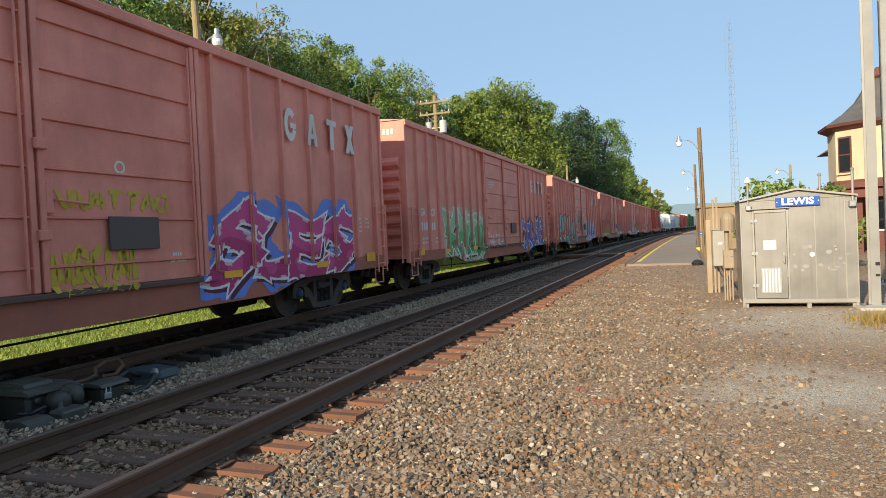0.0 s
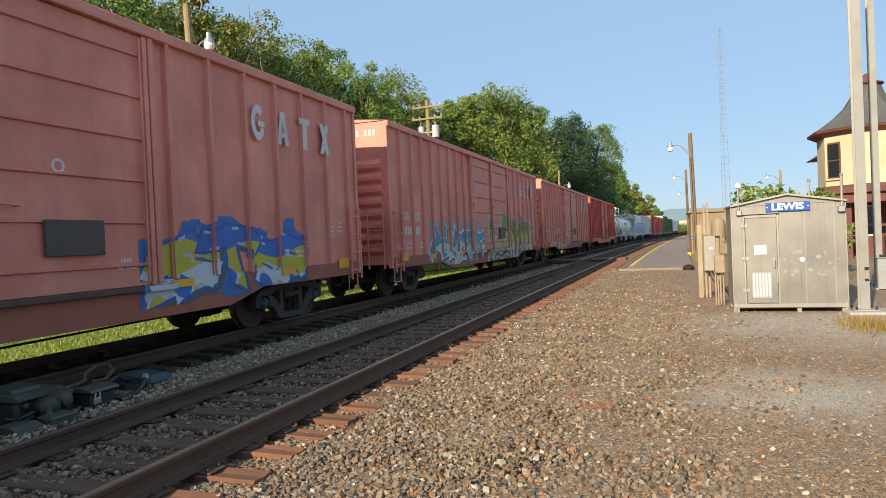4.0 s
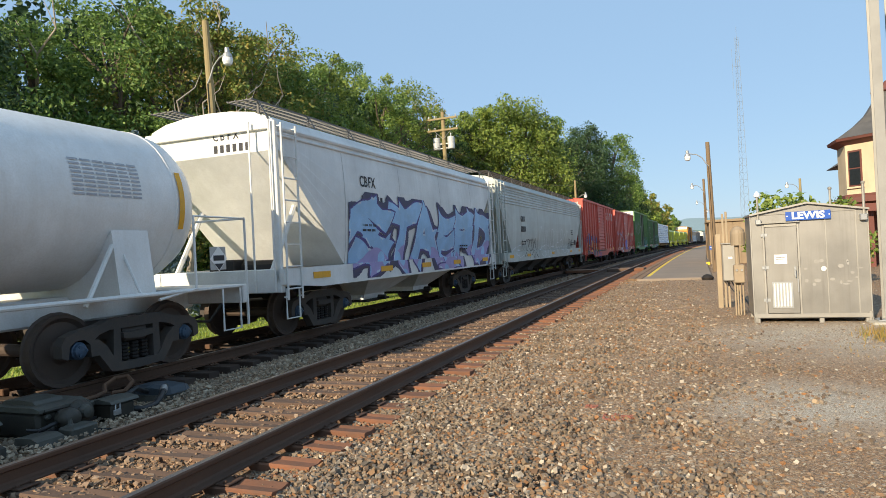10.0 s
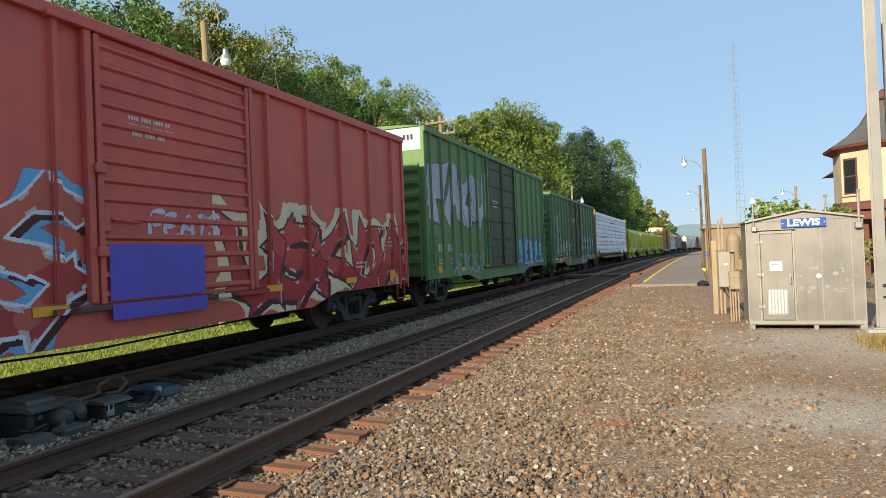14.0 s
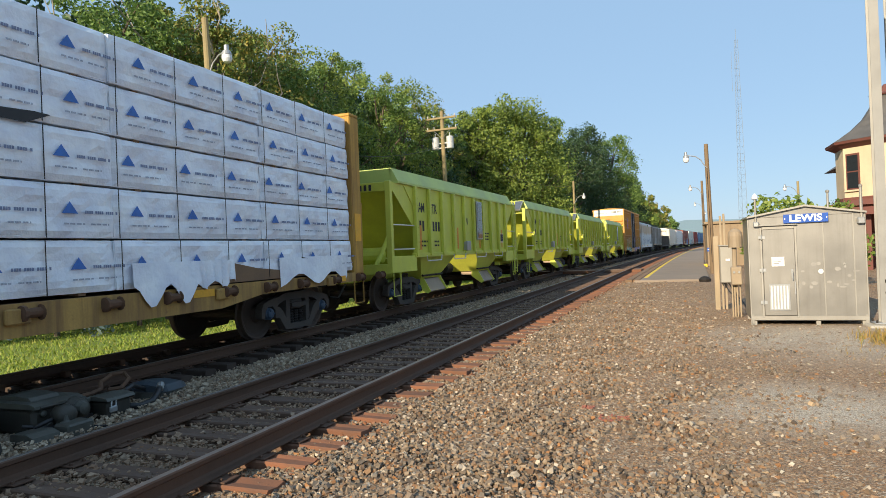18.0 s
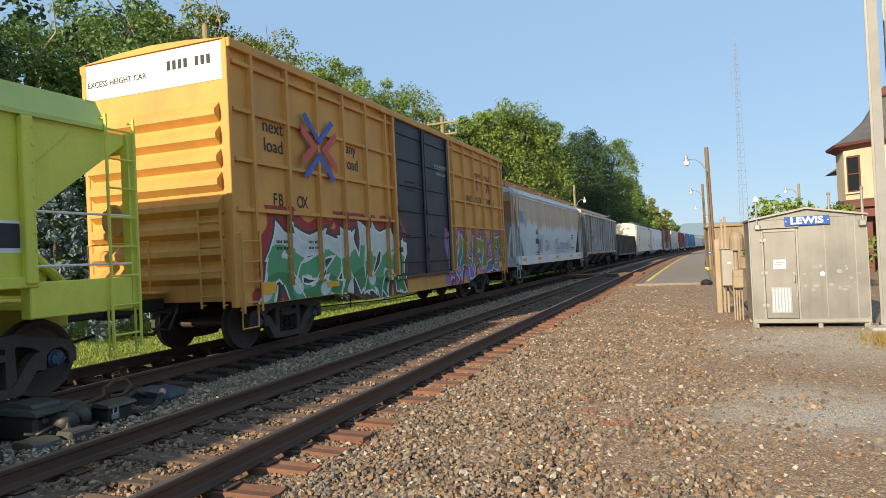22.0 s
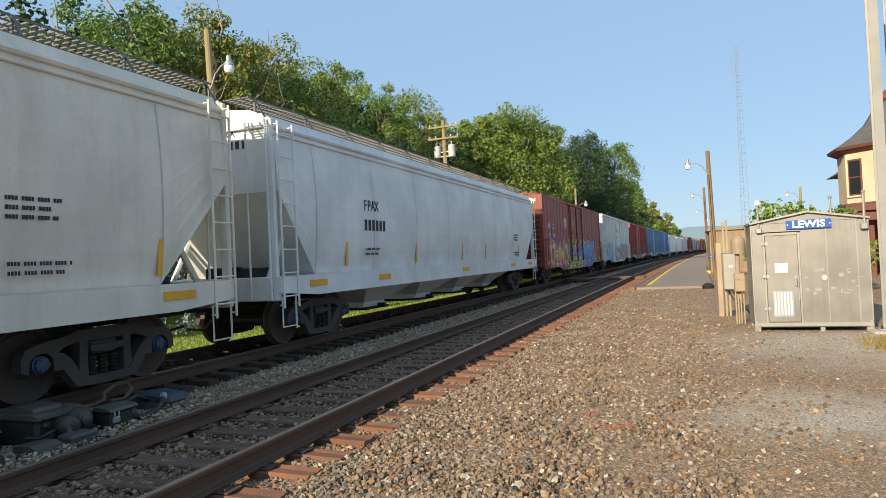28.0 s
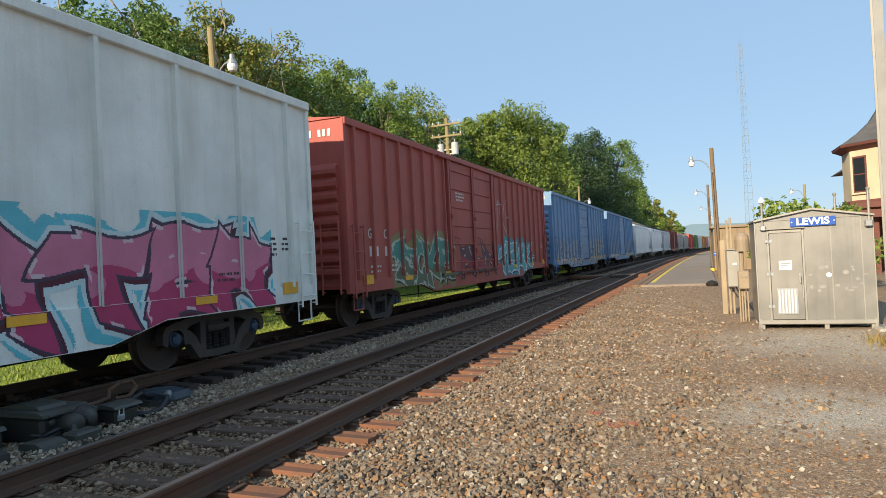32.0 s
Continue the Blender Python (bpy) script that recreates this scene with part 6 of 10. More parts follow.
def boxcar(sp):
    """sp: length, top, sill heights, paint, door span from the near end, posts before and after, options."""
    L, top, paint = sp["L"], sp.get("top", 4.50), sp["paint"]
    h = L / 2
    pw, pd = sp.get("post", (0.055, 0.07))
    car = thing("boxcar", pose(0, 0, 0), sp["label"], "boxcar", "freight cars of the passing train")
    z0, zm, zf = sp.get("sill", 0.80), sp.get("belly", 0.58), 1.05
    d0, d1 = sp["door"][0] - h, sp["door"][1] - h
    far = sp.get("far", False)
    for s in (1, -1):
        part("side_sheet", Geo().box(s * (W - 0.05), s * W, -h + 0.02, h - 0.02, zf, top, 0.004), paint, car)
    part("floor", Geo().box(-W + 0.06, W - 0.06, -h + 0.05, h - 0.05, zf - 0.12, zf + 0.02, 0.01), STEEL_DARK, car)
    tk = sp.get("truck", 2.15 if L > 17 else 2.0)
    for s in (1, -1):
        prof = [(-h, z0), (-h + tk + 1.5, z0), (-h + tk + 2.4, zm), (h - tk - 2.4, zm), (h - tk - 1.5, z0), (h, z0), (h, zf + 0.03), (-h, zf + 0.03)]
        part("side_sill", Geo().prism(prof, "x", s * (W - 0.04), s * (W + 0.035)), sp.get("sill_paint", paint), car)
        part("top_chord", Geo().box(s * (W - 0.04), s * (W + pd + 0.01), -h, h, top - 0.13, top + 0.02, 0.012), sp.get("top_paint", paint), car)
    rf = Geo().prism([(-W - 0.03, top + 0.02), (W + 0.03, top + 0.02), (W * 0.5, top + 0.10), (0, top + 0.13), (-W * 0.5, top + 0.10)], "y", -h, h)
    n = int(L / 1.25)
    for i in range(n):
        y = -h + (i + 0.5) * L / n
        rf.prism([(-W - 0.035, top + 0.03), (W + 0.035, top + 0.03), (W * 0.5, top + 0.125), (0, top + 0.155), (-W * 0.5, top + 0.125)], "y", y - 0.035, y + 0.035)
    part("roof", rf, sp.get("roof_paint", paint), car, sp.get("roof_label", ""))
    # side posts
    posts = []
    nl, nr = sp.get("posts", (8, 7))
    for i in range(nl):
        posts.append(-h + (d0 + h) * (i + sp.get("phase", 0.55)) / sp.get("panels", nl))
    for i in range(nr):
        posts.append(d1 + (h - d1) * (i + 0.45) / nr)
    post_mesh = None
    if pd > 0:
        post_mesh = shape("side_post", Geo().prism([(W, -pw), (W + pd, -pw * 0.62), (W + pd, pw * 0.62), (W, pw)], "z", zf + 0.02, top - 0.10), paint)
        for y in posts:
            part("side_post", post_mesh, None, car, m=pose(0, y, 0))
            if not far:
                part("side_post", post_mesh, None, car, m=pose(0, -y, 0, 0, 0, 180))
    for s in (-1, 1):
        for t in (-1, 1):
            part("corner_post", Geo().box(s * (W - 0.06), s * (W + 0.045), t * (h - 0.09), t * (h + 0.015), z0, top, 0.01), paint, car)
    # girts on high cars
    for z in sp.get("girts", ()):
        for ya, yb in ((-h + 0.1, d0 - 0.05), (d1 + 0.05, h - 0.1)):
            part("girt", Geo().box(W + 0.001, W + pd * 0.8, ya, yb, z - 0.035, z + 0.035, 0.008), paint, car)
    # doors
    dmat = sp.get("door_paint", paint)
    dz0, dz1 = zf - 0.02, top - 0.16
    leaves = sp.get("leaves", 1)
    dd = 0.055
    for k in range(leaves):
        ya, yb = d0 + (d1 - d0) * k / leaves + 0.01, d0 + (d1 - d0) * (k + 1) / leaves - 0.01
        dr = part("door", Geo().box(W + 0.004, W + dd, ya, yb, dz0, dz1, 0.006), dmat, car, sp.get("door_label", "closed sliding steel door"))
        ribs = sp.get("door_ribs", 6)
        for i in range(ribs):
            z = dz0 + (dz1 - dz0) * (i + 0.5) / ribs
            t = 0.022 if ribs < 10 else 0.05
            part("door_rib", Geo().prism([(W + dd, z - t), (W + dd + 0.035, z - t * 0.4), (W + dd + 0.035, z + t * 0.4), (W + dd, z + t)], "y", ya + 0.03, yb - 0.03), dmat, dr)
        if not far:
            for yy in (ya + 0.05, yb - 0.05):
                part("door_stile", Geo().box(W + dd, W + dd + 0.05, yy - 0.04, yy + 0.04, dz0, dz1, 0.008), dmat, dr)
            if sp.get("bars", True):
                part("lock_rod", Geo().tube([(W + dd + 0.06, yb - 0.16, dz0 + 0.05), (W + dd + 0.06, yb - 0.16, dz1 - 0.05)], 0.018, 6), dmat, dr)
            part("door_handle", Geo().tube([(W + dd + 0.02, ya + 0.2, 2.05), (W + dd + 0.08, ya + 0.2, 2.05), (W + dd + 0.08, ya + 0.6, 2.02), (W + dd + 0.02, ya + 0.6, 2.02)], 0.016, 6).box(W + dd, W + dd + 0.05, ya + 0.08, ya + 0.18, 1.9, 2.25, 0.01), dmat, dr)
            for z in (1.6, 2.6):
                part("door_hasp", Geo().box(W + dd + 0.03, W + dd + 0.10, ya - 0.05, ya + 0.10, z, z + 0.12, 0.012), sp.get("hasp_paint", dmat), dr)
    for s in (d0 - 0.06, d1 + 0.06):
        part("door_post", Geo().box(W, W + pd + 0.03, s - 0.05, s + 0.05, zf, top - 0.1, 0.01), paint, car)
    e0 = max(-h + 0.3, d0 - (d1 - d0) * 0.2)
    part("lower_door_track", Geo().box(W + 0.036, W + 0.12, e0, d1 + 0.35, zf - 0.10, zf - 0.03, 0.01), sp.get("track_paint", GRIME), car)
    part("upper_door_track", Geo().box(W + 0.005, W + 0.13, e0, d1 + 0.35, top - 0.15, top - 0.085, 0.01), paint, car)
    # ends with corrugations
    nrib = sp.get("end_ribs", 8)
    for t in (-1, 1):
        part("end_sheet", Geo().box(-W + 0.02, W - 0.02, t * (h - 0.05), t * (h - 0.002), z0 + 0.1, top, 0.004), paint, car)
        if far and t > 0:
            continue
        for i in range(nrib):
            z = 1.15 + (top - 0.95 - 1.15) * (i + 0.5) / nrib
            q = 0.16 if nrib <= 9 else 0.10
            part("end_rib", Geo().prism([(t * (h - 0.004), z - q), (t * (h + 0.12), z - q * 0.35), (t * (h + 0.12), z + q * 0.2), (t * (h - 0.004), z + q)], "x", -W + 0.14, W - 0.14), sp.get("end_paint", paint), car)
    if "end_top" in sp:
        part("end_panel", Geo().box(-W + 0.03, W - 0.03, -h - 0.006, -h - 0.001, top - 0.62, top - 0.01, 0), sp["end_top"], car, "white panel across the top of the end")
    for y in sp.get("welds", ()):
        part("weld_seam", Geo().box(W + 0.001, W + 0.006, y - h - 0.012, y - h + 0.012, zf + 0.04, top - 0.14, 0), sp["weld_paint"], car)
    if sp.get("end_rust"):
        for x0, x1, za, zb in ((-1.0, -0.72, 0.62, 0.12), (-1.3, -0.4, 0.95, 0.80), (-1.4, 0.9, 1.32, 1.27), (-0.2, 0.5, 1.78, 1.72)):
            part("rust_streak", Geo().box(x0, x1, -h - 0.005, -h - 0.0025, top - za, top - zb, 0), sp["end_rust"], car, "orange rust stain")
    bars_mat = sp.get("mark", MARK_WHITE)
    for i in range(8):
        if i != 4:
            part("car_number", Geo().box(0.35 + i * 0.115, 0.35 + i * 0.115 + 0.07, -h - 0.0095, -h - 0.0065, top - 0.34, top - 0.19, 0), sp.get("end_mark", bars_mat), car)
    # ladders, steps, couplers, reflectors
    lm = sp.get("ladder_paint", paint)
    ladder(car, W + 0.02, -h + 0.1, -h + 0.55, z0 - 0.1, 2.25 if top < 4.9 else 2.0, lm, 4)
    ladder(car, W + 0.02, h - 0.55, h - 0.1, z0 - 0.1, 2.25, lm, 4)
    ladder(car, -h - 0.02, W - 0.55, W - 0.12, z0, 2.35, lm, 4, plane="y")
    if not far:
        part("end_platform", Geo().box(-1.2, 0.2, -h - 0.32, -h - 0.003, 1.06, 1.10, 0.008).tube([(-1.2, -h - 0.3, 1.1), (-1.2, -h - 0.3, 1.9), (0.1, -h - 0.3, 1.9), (0.1, -h - 0.3, 1.1)], 0.016, 6), lm, car)
        part("brake_wheel", Geo().lathe([(0.24, -0.012), (0.27, 0), (0.24, 0.012), (0.22, 0), (0.24, -0.012)], (-0.75, -h - 0.18, 2.3), "y", 18).tube([(-0.98, -h - 0.18, 2.3), (-0.52, -h - 0.18, 2.3)], 0.012, 5).tube([(-0.75, -h - 0.18, 2.07), (-0.75, -h - 0.18, 2.53)], 0.012, 5).box(-0.85, -0.65, -h - 0.15, -h - 0.003, 2.0, 2.5, 0.02), lm, car)
        part("brake_cylinder", Geo().lathe([(0.0, -0.3), (0.16, -0.28), (0.16, 0.25), (0.05, 0.3)], (-0.4, 0.8, 0.78), "y", 12), STEEL_DARK, car)
        part("air_reservoir", Geo().lathe([(0.05, -0.65), (0.2, -0.55), (0.2, 0.55), (0.05, 0.65)], (0.55, -1.0, 0.72), "y", 12), STEEL_DARK, car)
        part("brake_rod", Geo().tube([(0.9, -h + tk + 1.4, 0.52), (0.95, -1, 0.42), (0.9, h - tk - 1.4, 0.52)], 0.016, 5), STEEL_DARK, car)
        for y in (-h + tk + 2.6, h - tk - 2.6):
            part("rod_hanger", Geo().tube([(0.95, y, 0.95), (0.95, y, 0.4)], 0.014, 5), STEEL_DARK, car)
        part("gladhand_hose", Geo().tube([(0.45, -h - 0.1, 0.8), (0.5, -h - 0.35, 0.5), (0.42, -h - 0.6, 0.55)], 0.022, 6), BLACK, car)
    for y in (-h + 0.35, h - 0.35):
        stirrup(car, y, W + 0.02, lm)
    part("center_sill", Geo().box(-0.3, 0.3, -h + 0.05, h - 0.05, 0.72, 0.93, 0.02), STEEL_DARK, car)
    add_couplers(car, h)
    add_trucks(car, (-h + tk, h - tk), not far)
    rz = sp.get("refl_z", zf - 0.04)
    reflectors(car, [-h + 2.9, -h + 5.6, h - 5.6, h - 2.9], W + 0.047, rz)
    reflectors(car, [-h + 0.80, h - 0.80], W + 0.047, rz + 0.05, None, 0.21, 0.10)

    bevel0, bevel1 = h - tk - 1.5, h - tk - 2.4

    def face(y, z=2.0):
        if z < zf + 0.032:
            low = z0 if abs(y) > bevel0 else zm if abs(y) < bevel1 else zm + (z0 - zm) * (abs(y) - bevel1) / (bevel0 - bevel1)
            if z < low + 0.01:
                return None
            return W + 0.121 if e0 < y < d1 + 0.35 and zf - 0.10 < z < zf - 0.03 else W + 0.036
        if d0 - 0.01 < y < d1 + 0.01:
            return W + dd
        if any(abs(y - p) < pw * 0.62 for p in posts) and pd > 0:
            return W + pd
        if any(abs(y - p) < pw for p in posts) and pd > 0:
            return W + pd * 0.5
        return W + 0.001
    fc = face
    yo = -h
    if sp.get("marks"):
        y, z, hh, st_, = sp["marks"]
        company_marks(car, W + pd * sp.get("mark_proud", 0.0) + 0.003, y + yo, z, hh, st_, bars_mat)
    if sp.get("data"):
        data_block(car, W + 0.003, sp["data"][0] + yo, sp["data"][1], bars_mat, sp.get("data_size", 0.22), text=sp.get("text", ("GA", "CX", "###", "##")))
    if not far:
        bars(car, W + dd + 0.002, d0 + 0.5, 3.35, [(0, 0, 0.75, 0.05), (0, -0.1, 0.85, 0.05), (0.05, -0.2, 0.6, 0.05)], bars_mat)
        if sp.get("placard"):
            part("placard_board", Geo().box(W + dd + 0.03, W + dd + 0.06, d1 - 1.65, d1 - 0.85, 1.46, 1.88, 0.008), PLACARD, car, "blank dark metal placard board")
            g = Geo()
            n = 20
            for k in range(n):
                a = 2 * math.pi * k / n
                g.v += [(W + dd + 0.003, d1 - 1.4 + 0.085 * math.cos(a), 2.5 + 0.085 * math.sin(a)), (W + dd + 0.003, d1 - 1.4 + 0.055 * math.cos(a), 2.5 + 0.055 * math.sin(a))]
            g.f = [(2 * k, 2 * ((k + 1) % n), 2 * ((k + 1) % n) + 1, 2 * k + 1) for k in range(n)]
            part("painted_ring", g, bars_mat, car)
            bars(car, W + dd + 0.002, d1 - 0.62, 1.35, [(0, 0, 0.26, 0.05), (0, -0.09, 0.3, 0.05)], bars_mat)
        bars(car, W + 0.003, h - 1.3, 1.9, [(0, 0, 0.2, 0.04), (0, -0.09, 0.2, 0.04), (0, -0.18, 0.2, 0.04), (0, -0.27, 0.2, 0.04), (0.35, 0, 0.2, 0.04), (0.35, -0.09, 0.2, 0.04), (0.35, -0.18, 0.2, 0.04)], bars_mat)
        bars(car, W + 0.003, h - 2.6, 1.35, [(0, 0, 0.5, 0.04), (0, -0.09, 0.42, 0.04)], bars_mat)
    for gq in sp.get("graffiti", ()):
        q = dict(gq)
        ya, yb, za, zb = q.pop("at")
        graffiti(car, fc, ya + yo, yb + yo, za, zb, **q)
    for ya, yb, za, zb, rgb, seed, n, r in sp.get("tags", ()):
        tags(car, fc, ya + yo, yb + yo, za, zb, rgb, seed, n, r)
    return car


# ---- covered hoppers ----
SEAM = surface("weld_seam", (0.52, 0.52, 0.50), (0.36, 0.33, 0.29), 0.5, 0.7)
GRATING = surface("dull_grating", (0.19, 0.185, 0.175), (0.09, 0.08, 0.07), 0.5, 0.8, 0.2)

def hopper(sp):
    L, top, paint = sp["L"], sp.get("top", 4.20), sp["paint"]
    h = L / 2
    car = thing("covered_hopper", pose(0, 0, 0), sp["label"], "hopper car", "freight cars of the passing train")
    zs, zt, run_ = sp.get("sheet", 1.30), sp.get("slope_z", 2.75), sp.get("slope_y", 1.6)
    ribs, far = sp.get("ribs", 0), sp.get("far", False)
    wmax = 1.53

    def wide(z):
        return wmax if ribs else wmax - 0.13 * ((z - 2.6) / 1.5) ** 2

    def ring(y, zb):
        zz = [zb + (top - 0.25 - zb) * i / 6 for i in range(7)]
        right = [(wide(z), y, z) for z in zz]
        roof = [(1.34, y, top - 0.06), (1.0, y, top + 0.06), (0.5, y, top + 0.13), (0, y, top + 0.15)]
        left = [(-a, b, c) for a, b, c in reversed(right + roof[:-1])]
        return right + roof + left
    e = 0.10
    rings = [ring(-h + e, zt), ring(-h + e + run_, zs), ring(h - e - run_, zs), ring(h - e, zt)]
    body = part("body", Geo().loft(rings), paint, car, smooth=False)
    zl = 1.13 if ribs else 0.92
    part("side_sill", Geo().prism([(-h, 1.02), (-h + 1.2, zl), (h - 1.2, zl), (h, 1.02), (h, 1.30), (-h, 1.30)], "x", 1.46, 1.57), sp.get("sill_paint", paint), car)
    part("side_sill", Geo().prism([(-h, 1.02), (-h + 1.2, 0.92), (h - 1.2, 0.92), (h, 1.02), (h, 1.30), (-h, 1.30)], "x", -1.57, -1.46), sp.get("sill_paint", paint), car)
    for z, d in ((top - 0.27, 0.05), (top - 0.40, 0.025)):
        part("top_chord", Geo().tube([(wide(z) + 0.01, -h + e, z), (wide(z) + 0.01, h - e, z)], d, 8), sp.get("sill_paint", paint), car)
    for k in range(sp.get("ridges", 0)):
        z = top - 0.50 - 0.115 * k
        part("side_ridge", Geo().prism([(wide(z) - 0.01, z - 0.045), (wide(z) + 0.026, z - 0.012), (wide(z) + 0.026, z + 0.012), (wide(z) - 0.01, z + 0.045)], "y", -h + e + 0.02, h - e - 0.02), paint, car)
    for i in range(ribs):
        y = -h + run_ * 0.85 + (L - 1.7 * run_) * i / (ribs - 1)
        part("side_post", Geo().prism([(wmax, y - 0.05), (wmax + 0.06, y - 0.035), (wmax + 0.06, y + 0.035), (wmax, y + 0.05)], "z", zs, top - 0.25), paint, car)
    if not ribs and not far:
        n = int((L - 2 * run_) / 2.4)
        for i in range(n + 1):
            y = -h + run_ + 0.1 + (L - 2 * run_ - 0.2) * i / n
            g = Geo()
            zz = [1.31 + (top - 0.45 - 1.31) * j / 5 for j in range(6)]
            for za, zb in zip(zz[:-1], zz[1:]):
                g.add([(wide(za) + 0.004, y - 0.012, za), (wide(za) + 0.004, y + 0.012, za), (wide(zb) + 0.004, y + 0.012, zb), (wide(zb) + 0.004, y - 0.012, zb)], [(0, 1, 2, 3)])
            part("weld_seam", g, SEAM, car)
    # end frames, ladders and platforms
    for t in (-1, 1):
        part("end_post", Geo().box(1.36, 1.50, t * (h - 0.09), t * (h - 0.0), 1.05, top - 0.15, 0.012), paint, car)
        part("end_post", Geo().box(-1.50, -1.36, t * (h - 0.09), t * (h - 0.0), 1.05, top - 0.15, 0.012), paint, car)
        for s in (-1, 1):
            part("slope_brace", Geo().tube([(s * 1.1, t * (h - 0.2), 1.1), (s * 1.1, t * (h - 0.35 - run_ * 0.4), zt - 0.7)], 0.05, 6), paint, car)
        part("end_platform", Geo().box(-1.48, 1.48, t * (h - 1.7), t * (h - 0.001), 0.98, 1.04, 0.01), paint, car)
        part("end_beam", Geo().box(-1.5, 1.5, t * (h - 0.12), t * (h + 0.0), 0.88, 1.30 if not far else 1.2, 0.015), paint, car)
        part("roof_end_beam", Geo().box(-1.45, 1.45, t * (h - 0.11), t * (h - 0.02), top - 0.28, top - 0.12, 0.01), paint, car)
        if far and t > 0:
            continue
        ladder(car, 1.50, t * (h - 0.06), t * (h - 0.5), 0.75, top - 0.2, sp.get("ladder_paint", paint), 8)
        part("end_ladder", Geo().tube([(1.0, t * (h + 0.06), 0.9), (1.0, t * (h + 0.06), top - 0.15)], 0.018, 6).tube([(1.42, t * (h + 0.06), 0.9), (1.42, t * (h + 0.06), top - 0.15)], 0.018, 6), paint, car)
        stirrup(car, t * (h - 0.3), 1.52, paint, 0.42, 0.95)
        part("brake_gear", Geo().box(-0.5, 0.1, t * (h - 0.9), t * (h - 0.5), 1.05, 1.5, 0.03).lathe([(0.02, -0.4), (0.17, -0.36), (0.17, 0.36), (0.02, 0.4)], (0.5, t * (h - 0.8), 1.3), "x", 12), STEEL_DARK, car)
    # roof walk: two rails of grating on brackets, hatch trough between
    gr = Geo()
    n = int(L / 0.11)
    for s in (-1, 1):
        for k in range(4):
            x = s * (0.62 + k * 0.17)
            gr.box(x - 0.012, x + 0.012, -h - 0.12, h + 0.12, top + 0.225, top + 0.25, 0)
        for i in range(0, n, 2 if far else 1):
            y = -h - 0.1 + (L + 0.2) * i / n
            gr.box(s * 0.60, s * 1.15, y, y + 0.018, top + 0.228, top + 0.246, 0)
    part("running_board", gr, sp.get("board_paint", GRATING), car, "open steel grating walkway on the roof")
    nb = int(L / 1.5)
    for i in range(nb + 1):
        y = -h + 0.05 + (L - 0.1) * i / nb
        part("board_bracket", Geo().box(1.13, 1.17, y - 0.014, y + 0.014, top + 0.0, top + 0.22, 0.004).prism([(1.165, top + 0.235), (1.17, top + 0.21), (1.36, top - 0.12), (1.34, top - 0.12)], "y", y - 0.025, y + 0.025), sp.get("bracket_paint", GRATING), car)
    for i in range(5):
        y = -h + L * (i + 0.5) / 5
        part("hatch", Geo().lathe([(0.4, 0), (0.4, 0.08), (0.34, 0.12), (0.0, 0.14)], (0, y, top + 0.10), "z", 12), paint, car)
    # discharge hoppers
    nh = sp.get("bays", 3)
    tk = 2.0
    span0, span1 = -h + tk + 1.45, h - tk - 1.45
    for i in range(nh):
        ya, yb = span0 + (span1 - span0) * i / nh + 0.05, span0 + (span1 - span0) * (i + 1) / nh - 0.05
        ym = (ya + yb) / 2
        c = min(0.55, (yb - ya) * 0.3)
        rr = [[(x * 1.38, y, 1.25 if ribs else 1.0) for x, y in ((-1, ya), (1, ya), (1, yb), (-1, yb))], [(x * 0.75, y, 0.52) for x, y in ((-1, ym - c), (1, ym - c), (1, ym + c), (-1, ym + c))], [(x * 0.72, y, 0.40) for x, y in ((-1, ym - c), (1, ym - c), (1, ym + c), (-1, ym + c))]]
        bay = part("discharge_bay", Geo().loft(rr), sp.get("bay_paint", paint), car)
        if not far:
            part("gate", Geo().box(-0.85, 0.85, ym - c - 0.05, ym + c + 0.05, 0.34, 0.40, 0.01).lathe([(0.06, 0.85), (0.06, 1.05)], (0, ym, 0.42), "x", 8), STEEL_DARK, bay)
    part("center_sill", Geo().box(-0.3, 0.3, -h + 0.05, h - 0.05, 0.75, 0.97, 0.02), STEEL_DARK, car)
    add_couplers(car, h)
    add_trucks(car, (-h + tk, h - tk), not far)
    reflectors(car, [-h + 1.2, -h + 4.0, 0, h - 4.0, h - 1.2], 1.575, 1.22 if ribs else 1.14, None, 0.30, 0.06)
    for y in sp.get("stripes", ()):
        part("yellow_stripe", Geo().prism([(y - h - 0.03, 1.42), (y - h + 0.06, 1.42), (y - h + 0.12, 2.0), (y - h + 0.03, 2.0)], "x", wide(1.7) + 0.012, wide(1.7) + 0.017), YELLOW, car)
    mk = sp.get("mark", MARK_BLACK)
    if sp.get("data"):
        y, z = sp["data"]
        mark(car, lambda q: wide(q) + 0.008, y - h, z, 0.24, sp.get("text", "####"), mk)
        mark(car, lambda q: wide(q) + 0.008, y - h, z - 0.42, 0.24, sp.get("figures", "######"), mk)
        bars(car, wide(z) + 0.008, y - h, z, [(0, -0.85, 0.7, 0.05), (0, -0.96, 0.6, 0.05)], mk)
        for i in range(6):
            part("end_number", Geo().box(0.1 + i * 0.14, 0.1 + i * 0.14 + 0.08, -h + e - 0.006, -h + e - 0.002, top - 0.60, top - 0.46, 0), mk, car)
        for i, ch in enumerate(sp.get("text", "")):
            letters(ch, 0.21, mk, car, pose(0.15 + i * 0.15, -h + e - 0.006, top - 0.31, 90, 0, 0), "reporting_mark", 0.85, 0.002)
        bars(car, wide(2.2) + 0.008, h - 3.6, 2.3, [(0, 0, 0.7, 0.045), (0, -0.1, 0.6, 0.045), (0, -0.2, 0.65, 0.045), (0, -0.7, 0.8, 0.045), (0, -0.8, 0.7, 0.045)], mk)
